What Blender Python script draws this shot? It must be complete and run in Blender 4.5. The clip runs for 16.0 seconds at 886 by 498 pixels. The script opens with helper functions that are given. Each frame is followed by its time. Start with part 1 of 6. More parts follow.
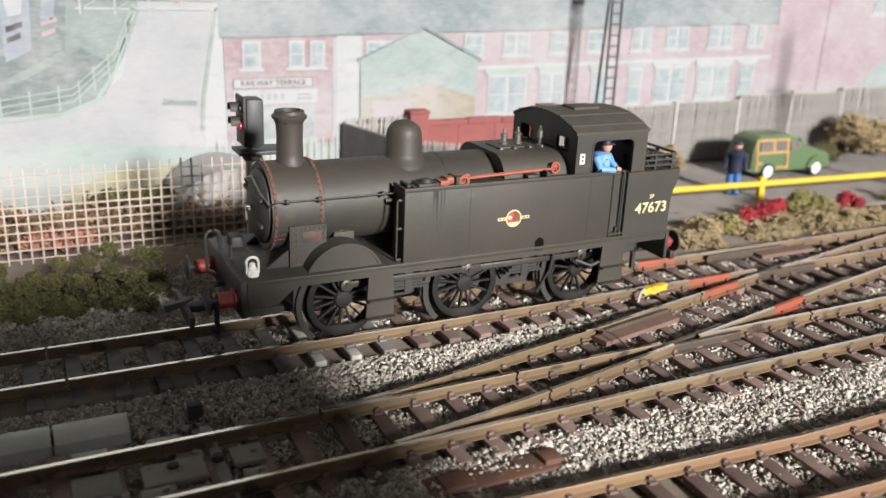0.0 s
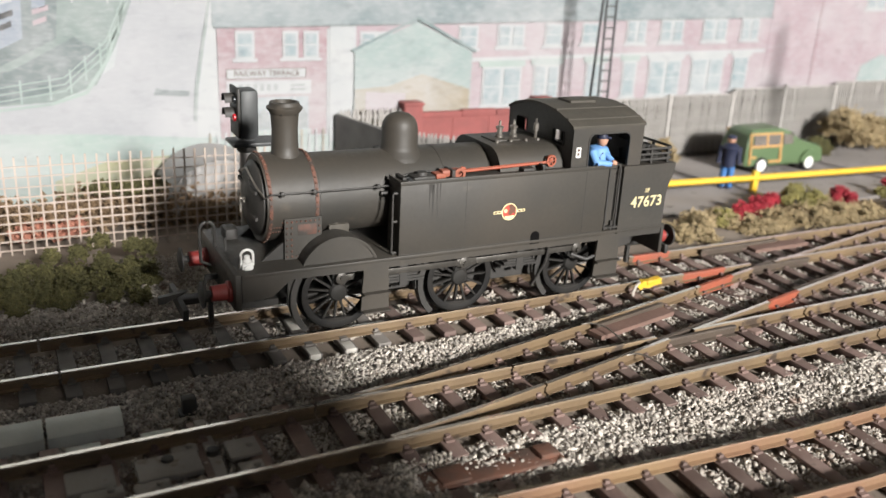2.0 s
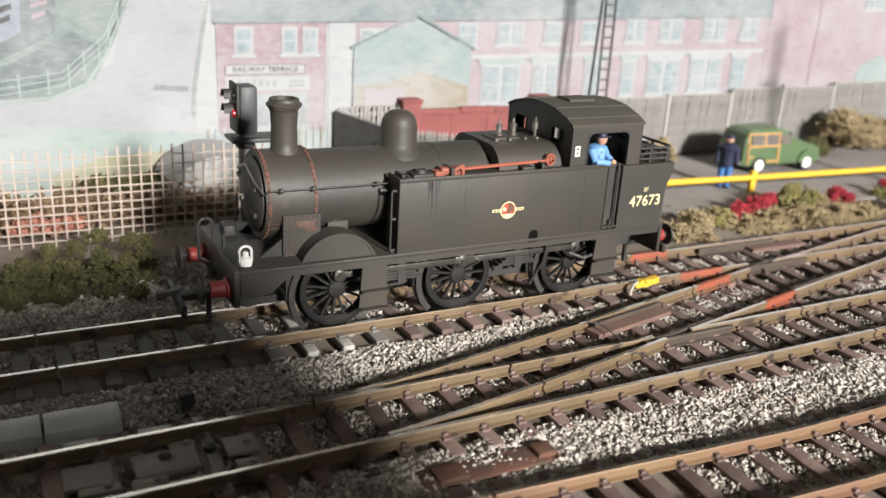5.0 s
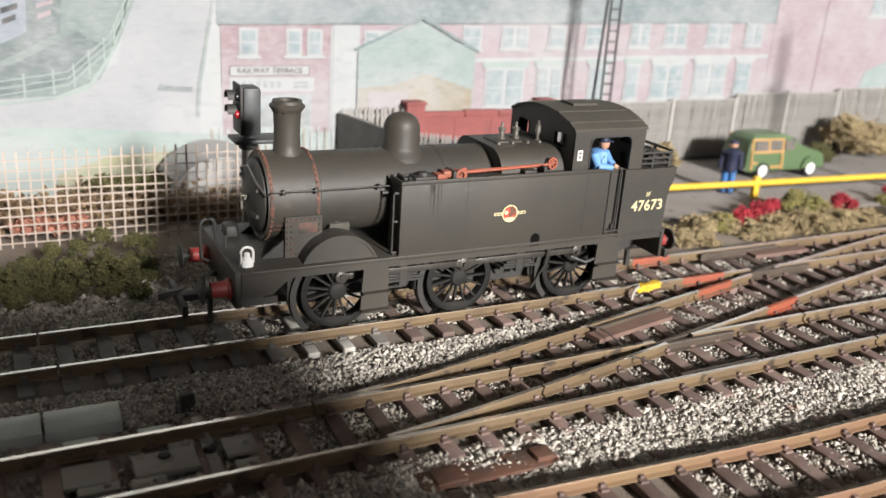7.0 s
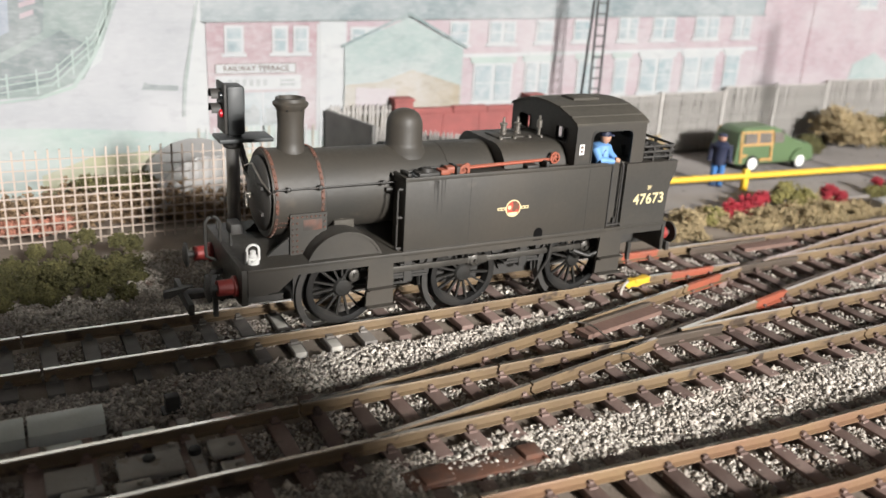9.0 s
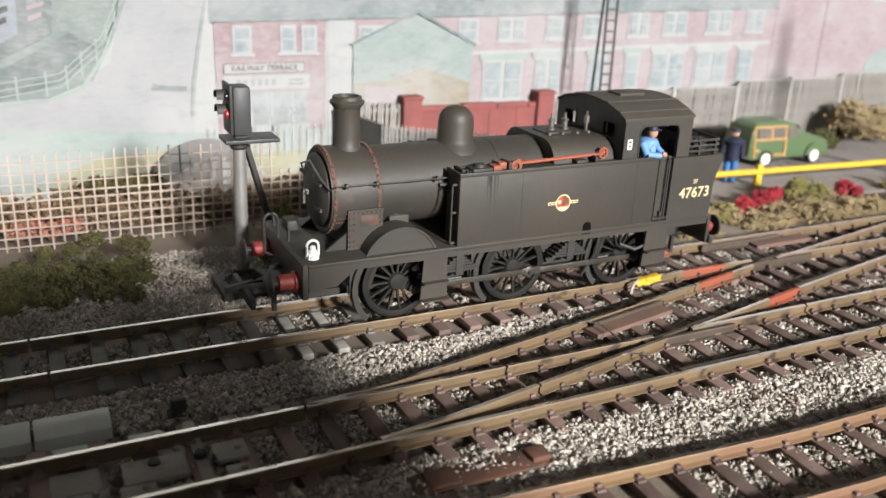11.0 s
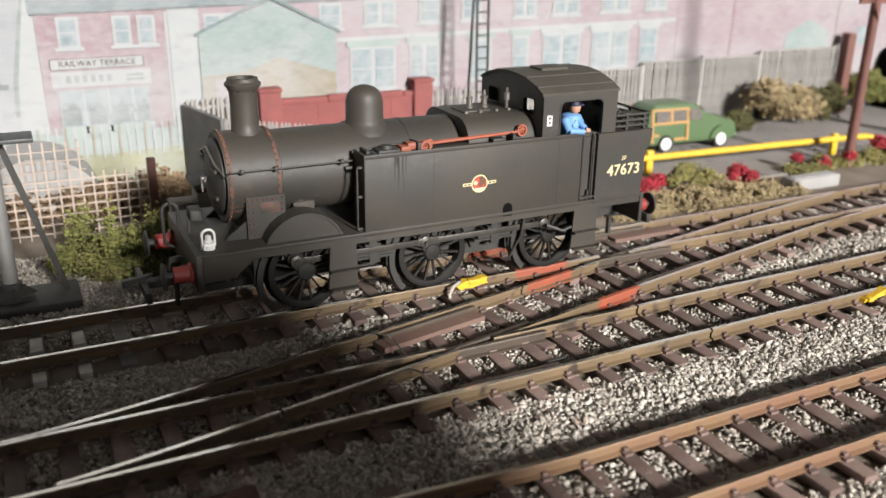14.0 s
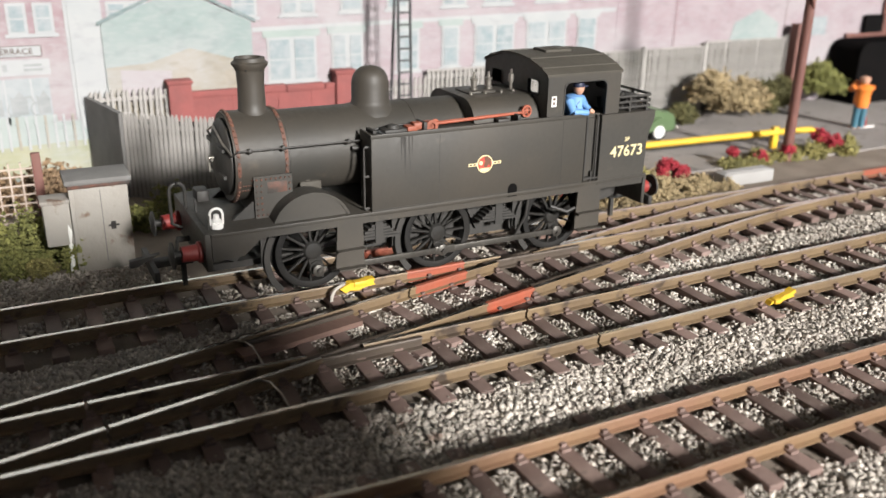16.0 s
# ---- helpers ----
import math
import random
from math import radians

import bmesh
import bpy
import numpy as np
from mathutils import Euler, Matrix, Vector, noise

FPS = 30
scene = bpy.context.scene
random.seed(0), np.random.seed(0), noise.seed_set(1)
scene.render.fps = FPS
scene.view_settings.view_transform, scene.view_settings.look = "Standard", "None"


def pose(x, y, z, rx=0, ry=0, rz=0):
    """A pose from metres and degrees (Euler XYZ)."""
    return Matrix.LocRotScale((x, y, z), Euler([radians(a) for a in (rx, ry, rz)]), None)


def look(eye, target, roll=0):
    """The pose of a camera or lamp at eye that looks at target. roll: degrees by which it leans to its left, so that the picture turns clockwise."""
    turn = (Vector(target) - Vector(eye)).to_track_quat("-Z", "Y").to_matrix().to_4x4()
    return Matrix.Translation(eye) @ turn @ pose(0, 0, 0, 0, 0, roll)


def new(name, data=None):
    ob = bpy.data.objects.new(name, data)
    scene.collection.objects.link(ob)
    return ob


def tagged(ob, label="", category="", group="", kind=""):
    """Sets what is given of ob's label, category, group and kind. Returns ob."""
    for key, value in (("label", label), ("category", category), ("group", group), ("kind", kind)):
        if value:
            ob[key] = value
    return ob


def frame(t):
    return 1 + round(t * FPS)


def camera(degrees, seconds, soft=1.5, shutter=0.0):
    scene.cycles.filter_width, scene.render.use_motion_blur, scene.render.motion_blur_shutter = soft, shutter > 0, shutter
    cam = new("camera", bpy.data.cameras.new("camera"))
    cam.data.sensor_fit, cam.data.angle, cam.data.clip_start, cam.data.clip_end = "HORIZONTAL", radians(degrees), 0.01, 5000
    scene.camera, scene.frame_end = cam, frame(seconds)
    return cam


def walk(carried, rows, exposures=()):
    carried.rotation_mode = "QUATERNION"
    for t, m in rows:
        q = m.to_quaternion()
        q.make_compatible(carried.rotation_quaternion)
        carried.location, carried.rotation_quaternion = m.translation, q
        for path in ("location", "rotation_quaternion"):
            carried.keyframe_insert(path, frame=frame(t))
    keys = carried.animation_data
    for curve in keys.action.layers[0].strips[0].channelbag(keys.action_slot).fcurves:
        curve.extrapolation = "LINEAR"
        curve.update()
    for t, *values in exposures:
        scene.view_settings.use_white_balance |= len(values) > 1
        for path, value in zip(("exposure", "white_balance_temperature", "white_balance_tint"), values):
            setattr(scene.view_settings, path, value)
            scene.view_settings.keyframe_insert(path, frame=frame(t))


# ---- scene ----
# The place is a model railway of 4 mm to the foot: lengths below are in centimetres, U turns them into metres.
# x runs along the rails, y goes from the operator to the backscene, z = 0 is the top of the rails.
U = 0.01
cam = camera(53.85, 16.0)
PATH = [
    (0, (-6.506, -18.898, 8.856), (2.014, -2.013, 2.352), 2.59),
    (0.5, (-6.536, -18.848, 8.888), (1.992, -1.988, 2.331), 2.84),
    (1, (-6.540, -18.817, 8.878), (2.084, -2.024, 2.273), 3.01),
    (1.5, (-6.537, -18.833, 8.895), (2.118, -2.066, 2.266), 3.09),
    (2, (-6.570, -18.766, 8.867), (2.123, -2.039, 2.185), 3.09),
    (2.5, (-6.504, -18.843, 8.917), (2.208, -2.140, 2.199), 3.06),
    (3, (-6.566, -18.802, 8.912), (2.165, -2.107, 2.200), 3.21),
    (3.5, (-6.591, -18.806, 8.886), (2.145, -2.117, 2.168), 3.32),
    (4, (-6.599, -18.787, 8.891), (2.150, -2.102, 2.177), 3.45),
    (6.5, (-6.615, -18.711, 8.877), (2.089, -2.033, 2.090), 3.85),
    (7, (-6.573, -18.780, 8.907), (2.112, -2.056, 2.208), 4.06),
    (7.5, (-6.725, -18.740, 8.905), (2.090, -2.070, 2.242), 4.57),
    (8, (-6.674, -18.726, 8.863), (2.224, -2.141, 2.099), 4.25),
    (10.5, (-6.007, -18.774, 9.017), (2.569, -2.030, 2.228), 2.65),
    (11, (-6.134, -18.669, 8.960), (2.353, -1.917, 2.078), 2.79),
    (11.5, (-6.087, -18.705, 8.939), (2.301, -1.917, 2.026), 2.62),
    (12, (-5.850, -18.772, 9.031), (2.599, -1.996, 2.161), 2.44),
    (12.5, (-4.698, -18.893, 9.095), (3.934, -2.186, 2.288), 2.32),
    (13, (-3.232, -18.903, 8.863), (5.378, -2.183, 2.056), 1.89),
    (13.5, (-2.020, -18.901, 8.825), (6.386, -2.123, 1.907), 1.53),
    (14, (-0.384, -18.919, 8.511), (7.942, -2.138, 1.505), 0.91),
    (14.5, (0.760, -18.909, 8.488), (9.015, -2.123, 1.410), 0.55),
    (15, (1.265, -18.888, 8.488), (9.491, -2.094, 1.394), 0.59),
    (15.5, (1.893, -18.890, 8.280), (10.203, -2.139, 1.183), 0.85),
    (16, (2.481, -18.957, 8.210), (10.964, -2.298, 1.103), 0.97),
]
cam.data.dof.use_dof = True
cam.data.dof.focus_distance = 0.2
cam.data.dof.aperture_fstop = 21.0


def cm(p):
    return Vector(p) * U


CAMERA_ROWS = [(t, look(cm(eye), cm(target), roll)) for t, eye, target, roll in PATH]
walk(cam, CAMERA_ROWS, exposures=[(0.0, -0.05), (8.0, -0.02), (11.0, -0.08), (14.5, -0.1), (16.0, -0.03)])

# ---- light: low sun, and an added fill lamp in an assumed window behind the camera ----
SUN_AZIMUTH, SUN_HEIGHT = 8.0, 21.2
world = bpy.data.worlds.new("daylight")
scene.world = world
world.use_nodes = True
sky = world.node_tree.nodes.new("ShaderNodeTexSky")
sky.sky_type, sky.sun_disc = "NISHITA", False
sky.sun_elevation, sky.sun_rotation = radians(SUN_HEIGHT), radians(180 - SUN_AZIMUTH)
world.node_tree.links.new(sky.outputs[0], world.node_tree.nodes["Background"].inputs[0])
world.node_tree.nodes["Background"].inputs[1].default_value = 0.05
toward = Vector((math.sin(radians(SUN_AZIMUTH)) * math.cos(radians(SUN_HEIGHT)), -math.cos(radians(SUN_AZIMUTH)) * math.cos(radians(SUN_HEIGHT)), math.sin(radians(SUN_HEIGHT))))
sun_data = bpy.data.lights.new("sun", "SUN")
sun_data.energy, sun_data.angle, sun_data.color = 8.5, radians(6.5), (1.0, 0.98, 0.95)
sun = new("sun", sun_data)
sun.matrix_world = look(toward * 3, (0, 0, 0))
# area lamp added at the unseen opening to fill the shaded parts
fill_light = bpy.data.lights.new("window_daylight", "AREA")
fill_light.shape, fill_light.size, fill_light.size_y = "RECTANGLE", 2.3, 1.15
fill_light.energy, fill_light.color = 1.2, (0.93, 0.97, 1.0)
fill_lamp = new("window_daylight", fill_light)
fill_lamp.matrix_world = look((0.6, -1.56, 0.98), (0.6, 0, 0.4))


# ---- materials ----
def lin(r, g, b):
    f = lambda c: c / 12.92 if c <= 0.04045 else ((c + 0.055) / 1.055) ** 2.4
    return (f(r / 255), f(g / 255), f(b / 255), 1)


def material(name, base, other=None, rough=0.7, metal=0.0, fine=900.0, coarse=120.0, bump=0.25, speck=None, speck_at=0.62, random_by="", glow=0.0, spread=0.25, high=1.0, vary=0.38):
    """base and other mixed by coarse noise, fine grain on both, specks of a third colour over that."""
    m = bpy.data.materials.new(name)
    m.use_nodes = True
    n, l = m.node_tree.nodes, m.node_tree.links
    bsdf = n["Principled BSDF"]
    where = n.new("ShaderNodeTexCoord")
    big, small = n.new("ShaderNodeTexNoise"), n.new("ShaderNodeTexNoise")
    big.inputs["Scale"].default_value, big.inputs["Detail"].default_value = coarse, 4
    small.inputs["Scale"].default_value, small.inputs["Detail"].default_value = fine, 3
    for tex in (big, small):
        l.new(where.outputs["Object"], tex.inputs["Vector"])
    other = other or [c * 0.7 for c in base[:3]] + [1]
    ramp = n.new("ShaderNodeMapRange")
    ramp.inputs[1].default_value, ramp.inputs[2].default_value = 0.5 - spread, 0.5 + spread
    l.new(big.outputs["Fac"], ramp.inputs[0])
    mix = n.new("ShaderNodeMix")
    mix.data_type = "RGBA"
    mix.inputs[6].default_value, mix.inputs[7].default_value = base, other
    l.new(ramp.outputs[0], mix.inputs[0])
    colour = mix.outputs[2]
    if random_by:
        info = n.new("ShaderNodeObjectInfo" if random_by == "object" else "ShaderNodeNewGeometry")
        shade = n.new("ShaderNodeMapRange")
        shade.inputs[3].default_value, shade.inputs[4].default_value = 1 - vary, 1 + vary * 0.8
        l.new(info.outputs["Random" if random_by == "object" else "Random Per Island"], shade.inputs[0])
        times = n.new("ShaderNodeMix")
        times.data_type, times.blend_type = "RGBA", "MULTIPLY"
        times.inputs[0].default_value = 1
        l.new(colour, times.inputs[6])
        l.new(shade.outputs[0], times.inputs[7])
        colour = times.outputs[2]
    if speck:
        dots, gate, over = n.new("ShaderNodeTexNoise"), n.new("ShaderNodeMapRange"), n.new("ShaderNodeMix")
        dots.inputs["Scale"].default_value, dots.inputs["Detail"].default_value = coarse * 2.7, 6
        l.new(where.outputs["Object"], dots.inputs["Vector"])
        gate.inputs[1].default_value, gate.inputs[2].default_value = speck_at, speck_at + 0.08
        l.new(dots.outputs["Fac"], gate.inputs[0])
        over.data_type = "RGBA"
        over.inputs[7].default_value = speck
        l.new(gate.outputs[0], over.inputs[0])
        l.new(colour, over.inputs[6])
        colour = over.outputs[2]
    l.new(colour, bsdf.inputs["Base Color"])
    grain = n.new("ShaderNodeMapRange")
    grain.inputs[3].default_value, grain.inputs[4].default_value = max(rough - 0.14, 0.03), min(rough + 0.14, 1)
    l.new(small.outputs["Fac"], grain.inputs[0])
    l.new(grain.outputs[0], bsdf.inputs["Roughness"])
    bsdf.inputs["Metallic"].default_value = metal
    bsdf.inputs["Specular IOR Level"].default_value = 0.5 * high
    if bump:
        b = n.new("ShaderNodeBump")
        b.inputs["Strength"].default_value, b.inputs["Distance"].default_value = bump, 0.0004
        l.new(small.outputs["Fac"], b.inputs["Height"])
        l.new(b.outputs[0], bsdf.inputs["Normal"])
    if glow:
        bsdf.inputs["Emission Color"].default_value, bsdf.inputs["Emission Strength"].default_value = base, glow
    return m


def rgb(r, g, b, k=1.0):
    c = lin(r, g, b)
    return (c[0] * k, c[1] * k, c[2] * k, 1)


EARTH = material("earth", (0.165, 0.130, 0.10, 1), (0.26, 0.215, 0.175, 1), 0.95, bump=0.6, fine=1500, coarse=90)
TARMAC = material("grey_tarmac_card", (0.215, 0.195, 0.182, 1), (0.275, 0.25, 0.234, 1), 0.9, fine=2200, coarse=60, bump=0.3, speck=(0.09, 0.08, 0.075, 1))
STONE = material("ballast_chippings", (0.60, 0.55, 0.49, 1), (0.42, 0.37, 0.32, 1), 0.95, fine=3000, coarse=75, bump=0.2, random_by="island", vary=0.38, high=0.3, speck=(0.30, 0.22, 0.18, 1), speck_at=0.64)
SLEEPER = material("sleeper_plastic", (0.15, 0.098, 0.084, 1), (0.215, 0.155, 0.132, 1), 0.75, coarse=150, bump=0.3, random_by="object", speck=(0.16, 0.12, 0.10, 1), speck_at=0.66)
GREY_SLEEPER = material("dusty_sleeper", (0.17, 0.155, 0.14, 1), (0.10, 0.088, 0.078, 1), 0.75, coarse=150, bump=0.3, random_by="object")
WHITE_PAINT = material("chalky_white", (0.60, 0.58, 0.53, 1), (0.33, 0.30, 0.26, 1), 0.7, coarse=180)
RAIL_SIDE = material("rail_rust_wash", (0.205, 0.143, 0.080, 1), (0.125, 0.086, 0.053, 1), 0.5, 0.1, coarse=70, bump=0.3, speck=(0.06, 0.042, 0.03, 1), speck_at=0.6)
CHECK_RAIL = material("dull_check_rail", (0.105, 0.080, 0.060, 1), (0.065, 0.050, 0.040, 1), 0.5, 0.2, coarse=120, bump=0.3)
RAIL_ORANGE = material("rail_orange_rust", (0.235, 0.155, 0.085, 1), (0.228, 0.128, 0.081, 1), 0.52, 0.15, coarse=22, bump=0.3, speck=(0.11, 0.055, 0.035, 1), speck_at=0.64, spread=0.12)
RAIL_TOP = material("rail_head_metal", (0.86, 0.84, 0.80, 1), (0.68, 0.62, 0.53, 1), 0.2, 1.0, coarse=60, bump=0.05)
ORANGE_PAINT = material("orange_red_paint", (0.35, 0.075, 0.036, 1), (0.22, 0.075, 0.045, 1), 0.6, coarse=150, bump=0.2)
YELLOW_PAINT = material("yellow_paint", (0.70, 0.45, 0.03, 1), (0.60, 0.36, 0.03, 1), 0.5, coarse=180, bump=0.1)
BLACK = material("weathered_loco_black", (0.031, 0.0295, 0.0260, 1), (0.054, 0.045, 0.035, 1), 0.56, coarse=45, bump=0.06, speck=(0.066, 0.055, 0.043, 1), speck_at=0.64, high=0.9)
RUST_STREAK = material("rust_streaked_black", (0.042, 0.036, 0.031, 1), (0.12, 0.050, 0.033, 1), 0.7, coarse=330, bump=0.2, spread=0.12)
ROOF_GREY = material("sooty_roof_grey", (0.070, 0.062, 0.050, 1), (0.050, 0.045, 0.037, 1), 0.72, coarse=120, bump=0.1, high=0.7)
ROD = material("grimy_rod_steel", (0.085, 0.078, 0.068, 1), (0.045, 0.041, 0.036, 1), 0.4, 0.4, coarse=200, bump=0.1)
DARK = material("frame_black", (0.022, 0.021, 0.019, 1), (0.04, 0.036, 0.032, 1), 0.6, coarse=160, bump=0.1)
WHEEL = material("wheel_black", (0.014, 0.014, 0.013, 1), (0.028, 0.025, 0.022, 1), 0.45, coarse=160, bump=0.05, high=0.7)
TYRE = material("tyre_black", (0.010, 0.010, 0.010, 1), (0.02, 0.018, 0.016, 1), 0.6, coarse=160, bump=0.05, high=0.4)
STEEL = material("worn_steel", (0.36, 0.33, 0.29, 1), (0.18, 0.165, 0.15, 1), 0.38, 0.8, coarse=150, bump=0.05)
RUST = material("rust_patch", (0.15, 0.058, 0.032, 1), (0.07, 0.052, 0.042, 1), 0.8, coarse=260, bump=0.3)
RED = material("buffer_red", (0.30, 0.030, 0.026, 1), (0.20, 0.03, 0.025, 1), 0.55, coarse=160)
CREAM = material("cream_transfer", (0.72, 0.62, 0.36, 1), (0.66, 0.56, 0.30, 1), 0.5, bump=0)
CREST_RED = material("crest_red", (0.48, 0.06, 0.04, 1), (0.36, 0.06, 0.04, 1), 0.5, bump=0)
WHITE = material("white_paint", (0.78, 0.77, 0.74, 1), (0.66, 0.65, 0.62, 1), 0.5, coarse=200, bump=0.1)
GLASS_DARK = material("dark_glass", (0.02, 0.022, 0.024, 1), None, 0.12, bump=0)
WALL_PAINT = material("room_wall_paint", (0.62, 0.60, 0.56, 1), (0.58, 0.56, 0.52, 1), 0.9, fine=300, coarse=3)
CARPET = material("room_carpet", (0.16, 0.13, 0.10, 1), (0.12, 0.10, 0.08, 1), 0.95, fine=500, coarse=5)
TIMBER = material("baseboard_timber", (0.30, 0.20, 0.11, 1), (0.22, 0.14, 0.08, 1), 0.7, fine=300, coarse=20)


# ---- mesh building ----
class Shape:
    """A mesh in the making: forms are added in centimetres, then made() links it as one object."""

    def __init__(self):
        self.v, self.f, self.k = [], [], []

    def add(self, verts, faces, k=0):
        n = len(self.v)
        self.v += [tuple(p) for p in verts]
        self.f += [tuple(i + n for i in f) for f in faces]
        self.k += [k] * len(faces)
        return self

    def box(self, x0, x1, y0, y1, z0, z1, k=0, bevel=0.0, turn=None):
        if not bevel:
            pts = [(x, y, z) for x in (x0, x1) for y in (y0, y1) for z in (z0, z1)]
            faces = [(0, 1, 3, 2), (4, 6, 7, 5), (0, 4, 5, 1), (2, 3, 7, 6), (0, 2, 6, 4), (1, 5, 7, 3)]
        else:
            b = bmesh.new()
            bmesh.ops.create_cube(b, size=1, matrix=Matrix.LocRotScale(((x0 + x1) / 2, (y0 + y1) / 2, (z0 + z1) / 2), None, (x1 - x0, y1 - y0, z1 - z0)))
            bmesh.ops.bevel(b, geom=list(b.edges), offset=bevel, segments=2, affect="EDGES", profile=0.5)
            b.verts.index_update()
            pts, faces = [v.co.copy() for v in b.verts], [[v.index for v in f.verts] for f in b.faces]
            b.free()
        if turn:
            pts = [turn @ Vector(p) for p in pts]
        return self.add(pts, faces, k)

    def cyl(self, p0, p1, r0, r1=None, seg=12, k=0):
        r1 = r0 if r1 is None else r1
        p0, p1 = Vector(p0), Vector(p1)
        q = (p1 - p0).to_track_quat("Z", "Y")
        ring = [Vector((math.cos(2 * math.pi * i / seg), math.sin(2 * math.pi * i / seg), 0)) for i in range(seg)]
        pts = [p0 + q @ (c * r0) for c in ring] + [p1 + q @ (c * r1) for c in ring]
        faces = [(i, (i + 1) % seg, seg + (i + 1) % seg, seg + i) for i in range(seg)] + [tuple(range(seg))[::-1], tuple(range(seg, 2 * seg))]
        return self.add(pts, faces, k)

    def lathe(self, profile, at=(0, 0, 0), axis="z", seg=28, k=0):
        """profile: rows of radius and height along the axis."""
        pts, faces = [], []
        for r, h in profile:
            for i in range(seg):
                a = 2 * math.pi * i / seg
                c, s = r * math.cos(a), r * math.sin(a)
                pts.append({"z": (c, s, h), "x": (h, c, s), "y": (c, h, s)}[axis])
        for j in range(len(profile) - 1):
            faces += [(j * seg + i, j * seg + (i + 1) % seg, (j + 1) * seg + (i + 1) % seg, (j + 1) * seg + i) for i in range(seg)]
        faces += [tuple(range(seg))[::-1], tuple(range((len(profile) - 1) * seg, len(profile) * seg))]
        return self.add([Vector(p) + Vector(at) for p in pts], faces, k)

    def prism(self, outline, axis, a, b, k=0):
        """outline in the two other axes, in the order x, y, z, drawn out from a to b."""
        n = len(outline)
        place = {"x": lambda u, v, w: (w, u, v), "y": lambda u, v, w: (u, w, v), "z": lambda u, v, w: (u, v, w)}[axis]
        pts = [place(u, v, a) for u, v in outline] + [place(u, v, b) for u, v in outline]
        faces = [(i, (i + 1) % n, n + (i + 1) % n, n + i) for i in range(n)] + [tuple(range(n))[::-1], tuple(range(n, 2 * n))]
        return self.add(pts, faces, k)

    def ring(self, inner, outer, axis, a, b, k=0):
        """A plate between two closed outlines of as many points."""
        n = len(inner)
        place = {"x": lambda u, v, w: (w, u, v), "y": lambda u, v, w: (u, w, v), "z": lambda u, v, w: (u, v, w)}[axis]
        pts = [place(u, v, w) for w in (a, b) for line in (inner, outer) for u, v in line]
        faces = []
        for i in range(n):
            j = (i + 1) % n
            faces += [(i, j, n + j, n + i), (2 * n + i, 3 * n + i, 3 * n + j, 2 * n + j), (i, 2 * n + i, 2 * n + j, j), (n + i, n + j, 3 * n + j, 3 * n + i)]
        return self.add(pts, faces, k)

    def tube(self, path, r, seg=8, k=0):
        path = [Vector(p) for p in path]
        pts, faces, n = [], [], len(path)
        up = Vector((0.02, 0.03, 1)) if abs((path[-1] - path[0]).normalized().z) < 0.9 else Vector((1, 0.03, 0.02))
        for i, p in enumerate(path):
            along = (path[min(i + 1, n - 1)] - path[max(i - 1, 0)]).normalized()
            side = along.cross(up).normalized()
            top = side.cross(along)
            pts += [p + r * (math.cos(2 * math.pi * j / seg) * side + math.sin(2 * math.pi * j / seg) * top) for j in range(seg)]
        for i in range(n - 1):
            faces += [(i * seg + j, i * seg + (j + 1) % seg, (i + 1) * seg + (j + 1) % seg, (i + 1) * seg + j) for j in range(seg)]
        faces += [tuple(range(seg))[::-1], tuple(range((n - 1) * seg, n * seg))]
        return self.add(pts, faces, k)

    def mesh(self, name, mats, sharp=38):
        me = bpy.data.meshes.new(name)
        me.from_pydata([(x * U, y * U, z * U) for x, y, z in self.v], [], self.f)
        for m in mats if isinstance(mats, (list, tuple)) else [mats]:
            me.materials.append(m)
        me.polygons.foreach_set("material_index", self.k)
        b = bmesh.new()
        b.from_mesh(me)
        bmesh.ops.recalc_face_normals(b, faces=b.faces)
        b.to_mesh(me)
        b.free()
        me.polygons.foreach_set("use_smooth", [True] * len(me.polygons))
        me.set_sharp_from_angle(angle=radians(sharp))
        return me


def part(name, shape, mats, parent=None, label="", at=(0, 0, 0)):
    ob = new(name, shape.mesh(name, mats))
    ob.location = cm(at)
    if parent:
        ob.parent = parent
    return tagged(ob, label)


def thing(name, label, category, at=(0, 0, 0), group="", kind=""):
    ob = new(name)
    ob.empty_display_size = 0.01
    ob.location = cm(at)
    return tagged(ob, label, category, group, kind)


def single(name, shape, mats, label, category, at=(0, 0, 0), group="", kind=""):
    return tagged(part(name, shape, mats, None, "", at), label, category, group, kind)


def lettering(name, body, size, mat, parent, m, label="", thick=0.004):
    """Built-in font, size in centimetres, laid by the pose m (in metres) in the parent's space."""
    c = bpy.data.curves.new(name, "FONT")
    c.body, c.size, c.align_x, c.align_y, c.extrude, c.space_character = body, size * U, "CENTER", "CENTER", thick * U, 1.05
    c.offset = size * U * 0.012
    temp = new(name, c)
    me = bpy.data.meshes.new_from_object(temp.evaluated_get(bpy.context.evaluated_depsgraph_get()))
    bpy.data.objects.remove(temp)
    me.materials.clear()
    me.materials.append(mat)
    ob = new(name, me)
    ob.matrix_basis = m
    ob.parent = parent
    return tagged(ob, label)


